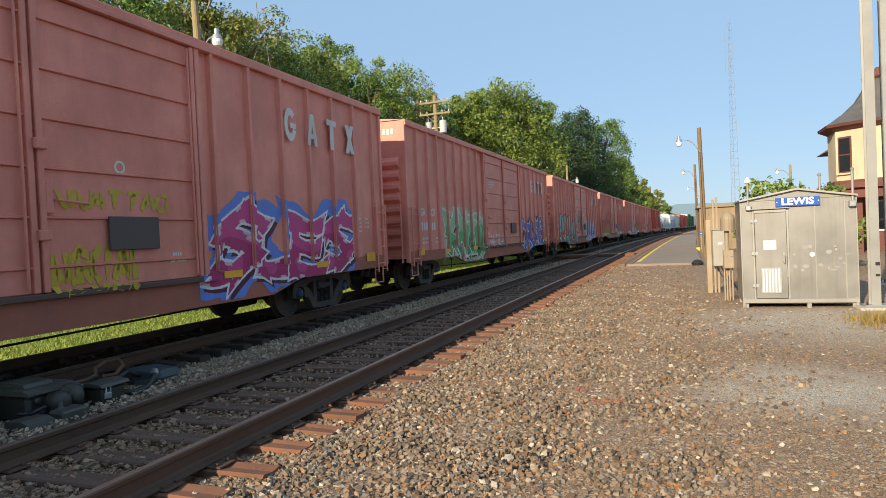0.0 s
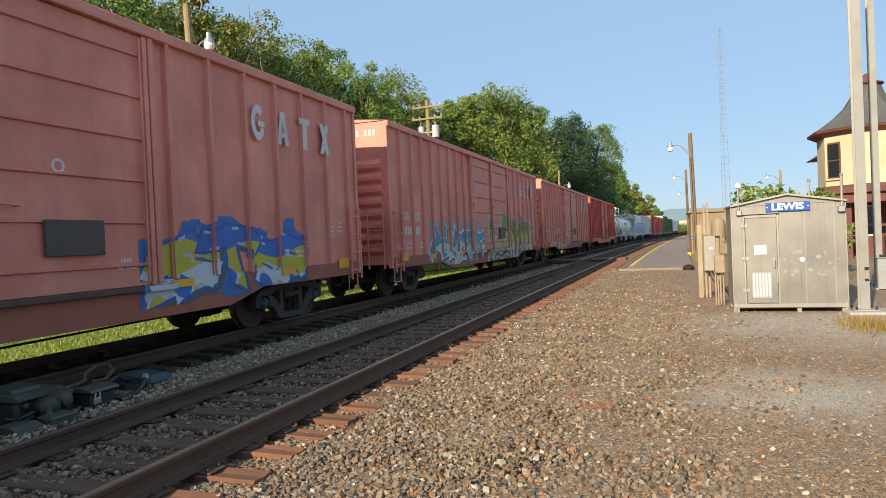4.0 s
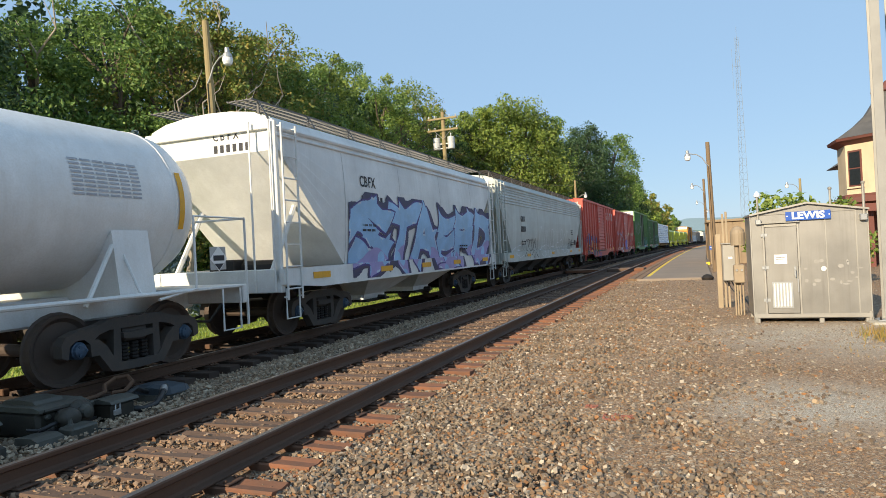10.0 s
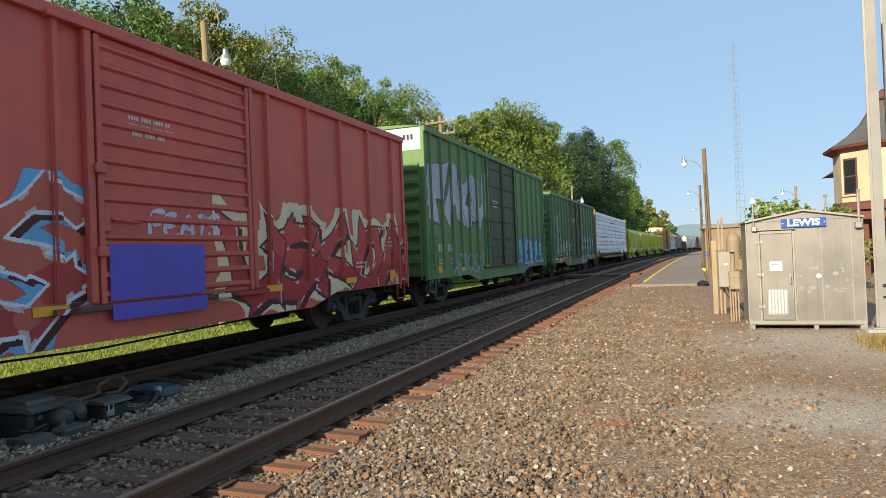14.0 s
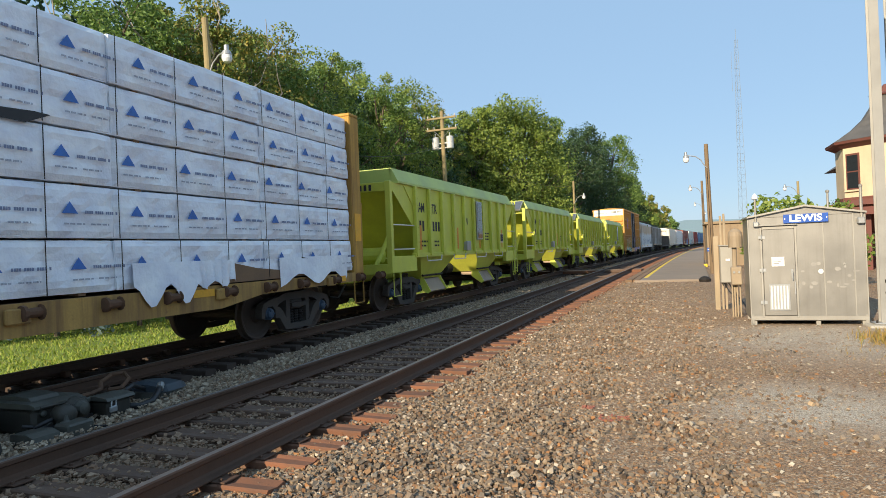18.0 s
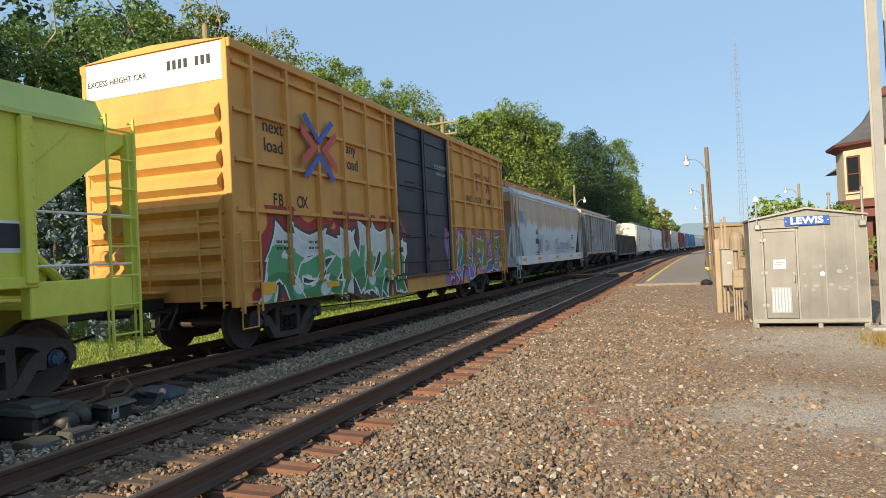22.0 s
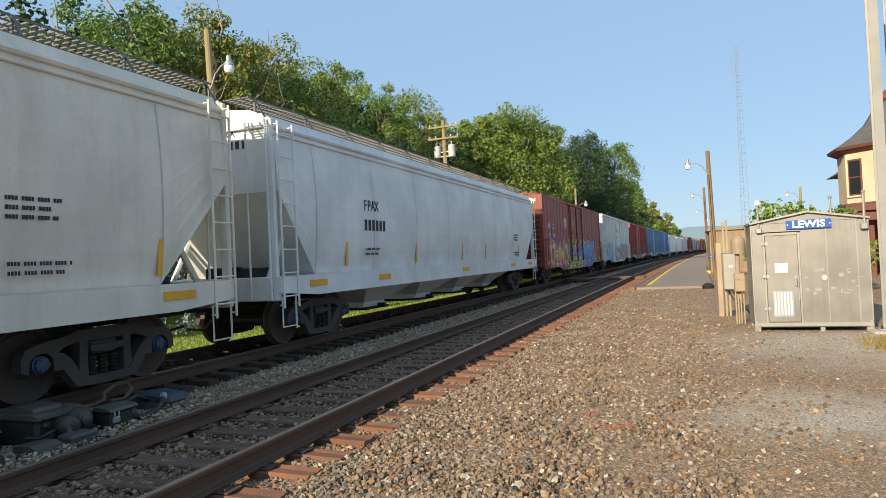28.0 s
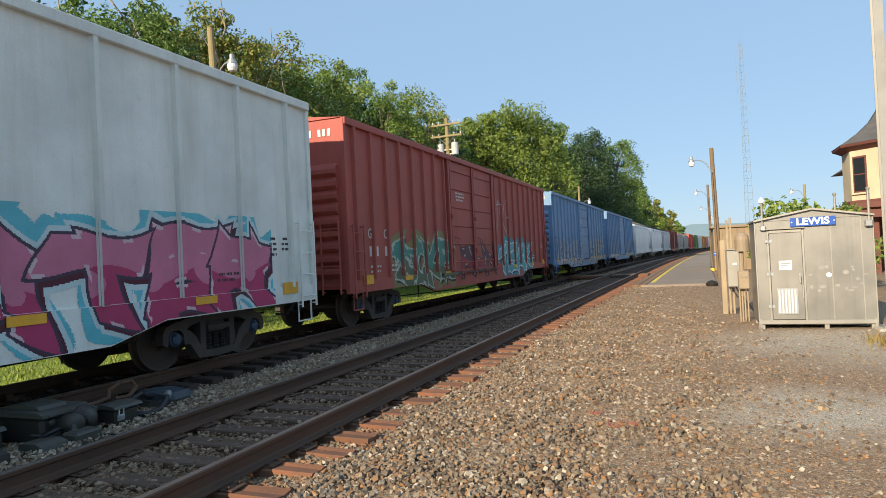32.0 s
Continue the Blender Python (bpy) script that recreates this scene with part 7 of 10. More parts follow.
        if sp.get("panel"):
            part("data_panel", Geo().box(wide(1.65) + 0.008, wide(1.65) + 0.012, h - 2.5, h - 1.9, 1.5, 1.8, 0), MARK_BLACK, car)

    def face(y, z=1.8):
        if z < 1.30:
            return None if z < 0.97 else 1.571
        return wide(z) + 0.012
    for gq in sp.get("graffiti", ()):
        q = dict(gq)
        ya, yb, za, zb = q.pop("at")
        graffiti(car, face, ya - h, yb - h, za, zb, even=True, **q)
    for ya, yb, za, zb, rgb, seed, n, r in sp.get("tags", ()):
        tags(car, face, ya - h, yb - h, za, zb, rgb, seed, n, r)
    return car


# ---- tank cars ----
FAINT_PRINT = plain("small_print_grey", (0.42, 0.43, 0.45), 0.7)

def tank_car(sp):
    L, R, zc = sp["L"], 1.17, 2.36
    h, paint = L / 2, sp["paint"]
    car = thing("tank_car", pose(0, 0, 0), sp["label"], "tank car", "freight cars of the passing train")
    k = h - 0.35
    prof = [(0.0, -k), (0.35 * R, -k + 0.04), (0.65 * R, -k + 0.16), (0.86 * R, -k + 0.36), (0.97 * R, -k + 0.60), (R, -k + 0.85)]
    tank = part("tank", Geo().lathe(prof + [(R, 0)] + [(r, -y) for r, y in reversed(prof)], (0, 0, zc), "y", 40), paint, car, smooth=True)
    for y in (-k + 0.86, k - 0.86, -1.6, 1.6):
        part("weld_band", Geo().lathe([(R - 0.01, y - 0.03), (R + 0.006, y - 0.025), (R + 0.006, y + 0.025), (R - 0.01, y + 0.03)], (0, 0, zc), "y", 40), sp.get("band_paint", paint), tank, smooth=True)
    if "jacket" in sp:
        a, b = sp["jacket_at"]
        part("painted_band", Geo().lathe([(R + 0.0005, a), (R + 0.004, a), (R + 0.004, b), (R + 0.0005, b)], (0, 0, zc), "y", 40), sp["jacket"], tank, "pale green spill band round the tank", smooth=True)
        part("spill_stain", Geo().lathe([(R + 0.005, -0.05), (R + 0.008, -0.05), (R + 0.008, 0.62), (R + 0.005, 0.62)], (0, 0, zc), "y", 40), sp["stain"], tank, "dark grey-green stained strip behind the ladder", smooth=True)
    rl = sp.get("rail_paint", paint)
    part("manway", Geo().lathe([(0.46, 0), (0.46, 0.28), (0.50, 0.29), (0.50, 0.36), (0.3, 0.42), (0.0, 0.44)], (0, 0, zc + R - 0.05), "z", 20), sp.get("dome_paint", paint), car, "round manway housing")
    for i in range(8):
        a = i * math.pi / 4
        part("manway_bolt", Geo().lathe([(0.025, 0), (0.025, 0.12)], (0.48 * math.cos(a), 0.48 * math.sin(a), zc + R + 0.22), "z", 6), STEEL_DARK, car)
    part("valve", Geo().lathe([(0.08, 0), (0.08, 0.2), (0.04, 0.3)], (0.15, 0.9, zc + R - 0.03), "z", 10), GALV, car)
    # top platform with guard rails
    zp = zc + R * 0.93
    for s in (-1, 1):
        part("platform", Geo().box(s * 0.62, s * 1.15, -1.6, 1.6, zp, zp + 0.04, 0.006), rl, car)
        part("guard_rail", Geo().tube([(s * 1.15, -1.6, zp), (s * 1.15, -1.6, zp + 0.95), (s * 1.15, 1.6, zp + 0.95), (s * 1.15, 1.6, zp)], 0.025, 8).tube([(s * 1.15, -1.6, zp + 0.5), (s * 1.15, 1.6, zp + 0.5)], 0.018, 6), rl, car)
        for y in (-1.6, 1.6):
            part("end_rail", Geo().tube([(s * 1.15, y, zp + 0.93), (s * 0.7, y, zp + 0.93), (s * 0.62, y, zp + 0.85), (s * 0.62, y, zp)], 0.024, 8), rl, car)
    # side ladder
    lg = Geo()
    pts = []
    for i in range(9):
        a = math.radians(62 - i * 11)
        pts.append(((R + 0.13) * math.cos(a), zc + (R + 0.13) * math.sin(a)))
    pts.append((1.52, 0.55))
    for y in (0.25, 0.75):
        lg.tube([(x, y, z) for x, z in pts], 0.022, 6)
    for i in range(len(pts) - 1):
        for f in (0.0,):
            x, z = pts[i][0] + (pts[i + 1][0] - pts[i][0]) * f, pts[i][1] + (pts[i + 1][1] - pts[i][1]) * f
            lg.tube([(x, 0.25, z), (x, 0.75, z)], 0.014, 5)
    part("ladder", lg, rl, car)
    # underframe: stub sills, saddles, running rail, end rails
    for t in (-1, 1):
        part("stub_sill", Geo().box(-0.33, 0.33, t * (h - 3.4), t * (h - 0.02), 0.74, 1.10, 0.03), sp.get("frame_paint", paint), car)
        part("saddle", Geo().prism([(-1.25, 1.05), (1.25, 1.05), (1.14, 1.95), (0.85, 1.58), (0, 1.22), (-0.85, 1.58), (-1.14, 1.95)], "y", t * (h - 2.35), t * (h - 1.75)), sp.get("frame_paint", paint), car)
        part("end_beam", Geo().box(-1.45, 1.45, t * (h - 0.16), t * (h - 0.03), 0.80, 1.10, 0.015), sp.get("frame_paint", paint), car)
        for xa, xb in ((0.35, 1.45), (-1.45, -0.35)):
            part("end_platform", Geo().box(xa, xb, t * (h - 1.3), t * (h - 0.17), 1.06, 1.10, 0.008), rl, car)
        part("end_handrail", Geo().tube([(1.45, t * (h - 1.9), 1.0), (1.45, t * (h - 1.2), 1.1), (1.45, t * (h - 1.2), 2.15), (1.45, t * (h - 0.06), 2.15), (1.45, t * (h - 0.06), 0.45)], 0.022, 6), rl, car)
        part("end_handrail", Geo().tube([(1.45, t * (h - 0.06), 2.15), (-1.45, t * (h - 0.06), 2.15), (-1.45, t * (h - 0.06), 1.0)], 0.02, 6), rl, car)
        stirrup(car, t * (h - 0.45), 1.46, rl, 0.42, 1.05)
        part("placard_holder", Geo().box(1.455, 1.465, t * (h - 0.9), t * (h - 0.55), 1.35, 1.7, 0.004), GALV, car)
        yd, zd = t * (h - 0.72), 1.52
        part("placard", Geo().prism([(yd - 0.19, zd), (yd, zd - 0.19), (yd + 0.19, zd), (yd, zd + 0.19)], "x", 1.467, 1.471), WHITE, car, "white diamond hazard placard")
        part("placard_print", Geo().prism([(yd - 0.10, zd - 0.075), (yd, zd - 0.17), (yd + 0.10, zd - 0.075)], "x", 1.472, 1.475), MARK_BLACK, car)
        part("placard_print", Geo().box(1.472, 1.475, yd - 0.12, yd + 0.12, zd - 0.03, zd + 0.05, 0), MARK_BLACK, car)
        part("hand_brace", Geo().tube([(1.40, t * (h - 3.0), 1.0), (1.2, t * (h - 2.4), 1.75)], 0.03, 6), rl, car)
    part("side_rail", Geo().tube([(1.45, -h + 1.3, 1.08), (1.45, h - 1.3, 1.08)], 0.03, 8), rl, car)
    part("side_rail", Geo().tube([(-1.45, -h + 1.3, 1.08), (-1.45, h - 1.3, 1.08)], 0.03, 8), rl, car)
    for i in range(5):
        y = -h + 2.2 + (L - 4.4) * i / 4
        part("rail_bracket", Geo().tube([(1.45, y, 1.08), (1.1, y, 1.75)], 0.02, 6), rl, car)
    part("bottom_valve", Geo().lathe([(0.2, 0.65), (0.26, 0.8), (0.26, 1.2)], (0, 0, 0), "z", 12), sp.get("frame_paint", paint), car)
    part("air_reservoir", Geo().lathe([(0.05, -0.5), (0.19, -0.42), (0.19, 0.42), (0.05, 0.5)], (0.5, -2.2, 0.85), "y", 12), STEEL_DARK, car)
    add_couplers(car, h)
    add_trucks(car, (-h + 1.95, h - 1.95))

    def on(z):
        return math.sqrt(max(0.05, (R + 0.004) ** 2 - (z - zc) ** 2))
    for y in (-k + 1.12, -k + 4.1, 2.1, k - 0.75):
        g = Geo()
        zz = [1.98 + 0.14 * i for i in range(7)]
        for a, b in zip(zz[:-1], zz[1:]):
            g.add([(on(a) + 0.004, y - 0.05, a), (on(a) + 0.004, y + 0.05, a), (on(b) + 0.004, y + 0.05, b), (on(b) + 0.004, y - 0.05, b)], [(0, 1, 2, 3)])
        part("yellow_stripe", g, YELLOW, car)
    mark(car, lambda q: on(q) + 0.006, -k + 1.36, 2.42, 0.31, sp["text"], MARK_BLACK, 0.72)
    for r, w in ((2.27, 1.5), (2.12, 1.35)):
        g = Geo()
        for i in range(int(w / 0.12)):
            if i % 4 != 2:
                ya = -k + 1.65 + i * 0.12
                g.add([(on(r) + 0.006, ya, r), (on(r) + 0.006, ya + 0.09, r), (on(r + 0.055) + 0.006, ya + 0.09, r + 0.055), (on(r + 0.055) + 0.006, ya, r + 0.055)], [(0, 1, 2, 3)])
        tagged(part("stencil", g, MARK_BLACK, car), kind="stuff")
    g = Geo()
    for r in range(9):
        z = 2.82 - r * 0.055
        for c in range(6):
            ya, yb = k - 2.55 + c * 0.18, k - 2.40 + c * 0.18
            g.add([(on(z) + 0.005, ya, z), (on(z) + 0.005, yb, z), (on(z + 0.028) + 0.005, yb, z + 0.028), (on(z + 0.028) + 0.005, ya, z + 0.028)], [(0, 1, 2, 3)])
    tagged(part("stencil", g, FAINT_PRINT, car), kind="stuff")
    part("data_plate", Geo().box(on(2.25) - 0.0, on(2.25) + 0.02, -k + 3.75, -k + 4.25, 1.98, 2.24, 0.004), YELLOW, car)
    return car


# ---- ballast hoppers ----
SOLAR = plain("solar_cell_glass", (0.10, 0.115, 0.14), 0.2)


def ballast_hopper(sp):
    L, paint, light = sp["L"], sp["paint"], sp["light"]
    h = L / 2
    car = thing("ballast_hopper", pose(0, 0, 0), sp["label"], "hopper car", "freight cars of the passing train")
    X, zb, zt, ztop = 1.50, 1.42, 3.18, 3.56
    n0, n1 = -h + 1.45, h - 1.45
    for s in (-1, 1):
        part("side_sheet", Geo().prism([(n0, zb), (n1, zb), (n1, 2.1), (h - 0.15, zt - 0.12), (h - 0.15, zt), (-h + 0.15, zt), (-h + 0.15, zt - 0.12), (n0, 2.1)], "x", s * (X - 0.03), s * X), paint, car)
        part("coping", Geo().prism([(s * (X + 0.06), zt), (s * (X + 0.06), zt + 0.05), (s * (X - 0.12), ztop), (s * (X - 0.18), ztop), (s * (X - 0.1), zt)], "y", -h + 0.55 if sp.get("short") else -h + 0.45, h - 0.45), light, car, "pale lime sloping top plate")
        part("side_sill", Geo().box(s * (X - 0.05), s * (X + 0.06), n0 - 0.05, n1 + 0.05, zb - 0.10, zb + 0.02, 0.012), paint, car)
    for t in (-1, 1):
        part("end_coping", Geo().box(-X + 0.1, X - 0.1, t * (h - 0.62), t * (h - 0.45), zt, ztop, 0.01), light, car)
        part("slope_sheet", Geo().prism([(t * (h - 0.5), zt), (t * (h - 0.42), zt), (t * (h - 2.2), 1.35), (t * (h - 2.3), 1.40)], "x", -X + 0.04, X - 0.04), paint, car)
        part("end_header", Geo().box(-X, X, t * (h - 0.12), t * (h - 0.02), zt - 0.22, zt, 0.01), paint, car)
        if t < 0:
            for i, ch in enumerate("AMTK"):
                letters(ch, 0.19, MARK_BLACK, car, pose(-0.16 + i * 0.14, -h + 0.014, zt - 0.12, 90, 0, 0), "reporting_mark", 0.85, 0.003)
            for i in range(5):
                part("car_number", Geo().box(0.46 + i * 0.13, 0.53 + i * 0.13, -h + 0.012, -h + 0.017, zt - 0.19, zt - 0.05, 0), MARK_BLACK, car)
        for s in (-1, 1):
            part("end_post", Geo().box(s * (X - 0.09), s * (X + 0.05), t * (h - 0.14), t * (h - 0.0), 0.98, zt + 0.02, 0.012), paint, car)
        part("platform", Geo().box(-X + 0.02, X - 0.02, t * (h - 1.5), t * (h - 0.02), 1.08, 1.14, 0.01), paint, car)
        part("end_sill", Geo().box(-X, X, t * (h - 0.14), t * (h - 0.01), 0.95, 1.20, 0.012), paint, car)
        part("side_step_sill", Geo().box(X - 0.12, X + 0.04, t * (h - 1.5), t * (h - 0.14), 0.98, 1.38, 0.012), paint, car)
        part("handrail", Geo().tube([(X + 0.03, t * (h - 0.1), 1.55), (X + 0.03, t * (h - 1.4), 1.55)], 0.016, 6).tube([(X + 0.03, t * (h - 0.1), 2.15), (X + 0.03, t * (h - 1.4), 2.15)], 0.016, 6), WHITE, car)
        part("air_tank", Geo().lathe([(0.03, -0.5), (0.2, -0.42), (0.2, 0.42), (0.03, 0.5)], (0.4, t * (h - 0.95), 1.42), "x", 12), paint, car)
        part("gusset", Geo().prism([(t * (h - 0.9), zt - 0.05), (t * (h - 1.5), zt - 0.05), (t * (h - 1.5), zt - 0.6)], "x", X + 0.002, X + 0.02), paint, car)
        for s in (-1, 1):
            part("slope_brace", Geo().tube([(s * 0.9, t * (h - 0.4), 1.15), (s * 0.9, t * (h - 1.4), 2.1)], 0.06, 8), paint, car)
    ladder(car, X, h - 0.08, h - 0.5, 0.5, zt + 0.2, paint, 8)
    for i in range(10):
        y = n0 + 0.05 + (n1 - n0 - 0.1) * i / 9
        ps = part("side_post", Geo().box(X + 0.001, X + 0.10, y - 0.065, y + 0.065, zb - 0.06, zt - 0.01, 0.012), paint, car)
        g = Geo()
        for k in range(9):
            g.box(X + 0.10, X + 0.112, y + 0.03, y + 0.055, zb + 0.1 + k * 0.19, zb + 0.125 + k * 0.19, 0)
        part("rivet_row", g, paint, ps)
    for y in (n0 + 0.45, -1.0, 1.2, n1 - 0.45):
        part("orange_stripe", Geo().box(X + 0.002, X + 0.007, y - 0.06, y + 0.06, zb + 0.1, zb + 0.75, 0), sp["orange"], car)
    for y in (n0 + 1.2, n0 + 3.3, n1 - 3.3, n1 - 1.2):
        part("grab_iron", Geo().tube([(X + 0.08, y - 0.55, zb - 0.06), (X + 0.08, y - 0.5, zb - 0.2), (X + 0.08, y + 0.5, zb - 0.2), (X + 0.08, y + 0.55, zb - 0.06)], 0.016, 6), WHITE, car)
    for t in (-1, 1):
        ya, yb = (n0 + 0.2, -0.75) if t < 0 else (0.75, n1 - 0.2)
        ym = (ya + yb) / 2
        rr = [[(x * (X - 0.08), y, zb - 0.1) for x, y in ((-1, ym - 1.35), (1, ym - 1.35), (1, ym + 1.35), (-1, ym + 1.35))], [(x * 1.12, y, 0.72) for x, y in ((-1, ym - 0.66), (1, ym - 0.66), (1, ym + 0.66), (-1, ym + 0.66))]]
        bay = part("discharge_bay", Geo().loft(rr), paint, car)
        part("chute", Geo().prism([(0.55, 0.70), (1.13, 0.70), (1.36, 0.36), (1.30, 0.32), (0.95, 0.60), (0.55, 0.60)], "y", ym - 0.62, ym + 0.62), sp["chute"], bay, "worn rusty discharge chute")
        for ye in (ym - 0.66, ym + 0.63):
            part("chute_side", Geo().prism([(0.95, 0.72), (1.18, 0.76), (1.40, 0.36), (1.30, 0.30), (0.95, 0.55)], "y", ye, ye + 0.03), paint, bay)
        part("gate_arm", Geo().tube([(0.9, ym - 0.75, 0.95), (1.2, ym - 0.72, 0.80), (1.22, ym + 0.72, 0.80), (0.9, ym + 0.75, 0.95)], 0.03, 6), STEEL_DARK, bay)
    if sp.get("solar") is not None:
        y = sp["solar"] - h
        fr = part("solar_panel", Geo().box(X + 0.105, X + 0.15, y - 0.32, y + 0.22, 1.80, 3.06, 0.01), GALV, car, "upright dark solar panel in a pale frame")
        for i in range(8):
            part("solar_cell", Geo().box(X + 0.151, X + 0.156, y - 0.27, y + 0.17, 1.85 + i * 0.147, 1.985 + i * 0.147, 0), GLASS_DARK, fr)
    else:
        for xa in (0.0, 0.72):
            fr = part("solar_panel", Geo().prism([(-h - 0.16, zt - 0.10), (-h + 0.40, zt + 0.30), (-h + 0.38, zt + 0.34), (-h - 0.18, zt - 0.06)], "x", xa, xa + 0.66), GALV, car, "tilted dark solar panel in a pale frame")
            part("solar_cell", Geo().prism([(-h - 0.165, zt - 0.045), (-h + 0.36, zt + 0.33), (-h + 0.352, zt + 0.34), (-h - 0.173, zt - 0.035)], "x", xa + 0.04, xa + 0.62), SOLAR, fr)
    part("battery_box", Geo().box(X + 0.01, X + 0.16, -0.55, -0.2, 1.45, 1.75, 0.02), GALV, car)
    pan = part("control_panel", Geo().box(X + 0.002, X + 0.006, -h + 9.38, -h + 9.92, 1.70, 2.04, 0), WHITE, car)
    for ya, yb in ((9.41, 9.64), (9.66, 9.89)):
        part("data_plate", Geo().box(X + 0.0065, X + 0.010, -h + ya, -h + yb, 1.75, 2.01, 0), MARK_BLACK, pan)
    data_block(car, X + 0.003, -h + 1.82, 2.5, MARK_BLACK, 0.27, text=("AM", "TK", "##", "###"))
    letters("MW", 0.34, MARK_BLACK, car, Matrix.Translation((X + 0.006, -h + 5.62, 2.37)) @ pose(0, 0, 0, 90, 0, 90), "maintenance_mark", 0.75)
    bars(car, X + 0.003, n1 - 2.6, 2.0, [(0, 0, 0.5, 0.045), (0, -0.1, 0.45, 0.045), (0, -0.2, 0.5, 0.045)], MARK_BLACK)
    part("center_sill", Geo().box(-0.3, 0.3, -h + 0.05, h - 0.05, 0.75, 1.07, 0.02), paint, car)
    part("brake_cylinder", Geo().lathe([(0.0, -0.3), (0.16, -0.28), (0.16, 0.25), (0.05, 0.3)], (0.7, 0, 0.9), "y", 12), STEEL_DARK, car)
    for t in (-1, 1):
        stirrup(car, t * (h - 0.3), X + 0.02, paint, 0.42, 1.0)
    add_couplers(car, h)
    add_trucks(car, (-h + 1.75, h - 1.75))
    return car


# ---- gondola ----
def gondola(sp):
    L, paint = sp["L"], sp["paint"]
    h, X, top, z0 = L / 2, 1.48, 2.68, 0.78
    car = thing("gondola", pose(0, 0, 0), sp["label"], "gondola", "freight cars of the passing train")
    for s in (-1, 1):
        part("side_sheet", Geo().prism([(-h, z0), (h, z0), (h, top), (-h, top)], "x", s * (X - 0.03), s * X), paint, car)
        part("top_rail", Geo().box(s * (X - 0.08), s * (X + 0.09), -h, h, top - 0.1, top + 0.03, 0.012), paint, car)
        part("bottom_rail", Geo().box(s * (X - 0.04), s * (X + 0.06), -h, h, z0 - 0.02, z0 + 0.13, 0.012), paint, car)
    pm = shape("side_post", Geo().prism([(X, -0.07), (X + 0.09, -0.05), (X + 0.09, 0.05), (X, 0.07)], "z", z0 + 0.13, top - 0.1), paint)
    for i in range(16):
        part("side_post", pm, None, car, m=pose(0, -h + 0.35 + (L - 0.7) * i / 15, 0))
    for t in (-1, 1):
        part("end_sheet", Geo().box(-X + 0.03, X - 0.03, t * (h - 0.04), t * (h - 0.001), z0, top, 0.004), paint, car)
        for i in range(4):
            z = 1.15 + i * 0.42
            part("end_rib", Geo().prism([(t * h, z - 0.1), (t * (h + 0.07), z - 0.04), (t * (h + 0.07), z + 0.04), (t * h, z + 0.1)], "x", -X + 0.1, X - 0.1), paint, car)
        stirrup(car, t * (h - 0.3), X + 0.02, paint)
        ladder(car, X + 0.02, t * (h - 0.15), t * (h - 0.55), z0, 2.1, paint, 4)
    part("floor", Geo().box(-X + 0.05, X - 0.05, -h + 0.05, h - 0.05, 1.0, 1.12, 0.01), STEEL_DARK, car)
    part("center_sill", Geo().box(-0.3, 0.3, -h + 0.05, h - 0.05, 0.62, 0.99, 0.02), STEEL_DARK, car)
    add_couplers(car, h)
    add_trucks(car, (-h + 1.95, h - 1.95))
    mark(car, lambda q: X + 0.004, -h + 2.05, 1.98, 0.28, "CEFX", MARK_WHITE, 0.70)
    mark(car, lambda q: X + 0.004, -h + 2.05, 1.52, 0.28, "#####", MARK_WHITE, 0.62)
    bars(car, X + 0.003, -h + 2.05, 1.2, [(0, 0, 0.95, 0.06), (0, -0.14, 0.8, 0.06)], MARK_WHITE)
    for i in range(5):
        part("end_number", Geo().box(0.5 + i * 0.15, 0.57 + i * 0.15, -h - 0.075, -h - 0.072, top - 0.50, top - 0.36, 0), MARK_WHITE, car)
    for i, ch in enumerate("CEFX"):
        letters(ch, 0.19, MARK_WHITE, car, pose(0.55 + i * 0.16, -h - 0.006, top - 0.06, 90, 0, 0), "reporting_mark", 0.9, 0.003)
    reflectors(car, [-h + 0.6, -h + 4.2, -h + 7.5, h - 5.5, h - 2.5], X + 0.003, 1.22)
    return car


# ---- centre-beam flat with wrapped lumber ----
WRAP_PRINT = plain("print_dark", (0.20, 0.24, 0.36), 0.6)
WRAP_FAINT = plain("print_grey", (0.40, 0.43, 0.50), 0.6)

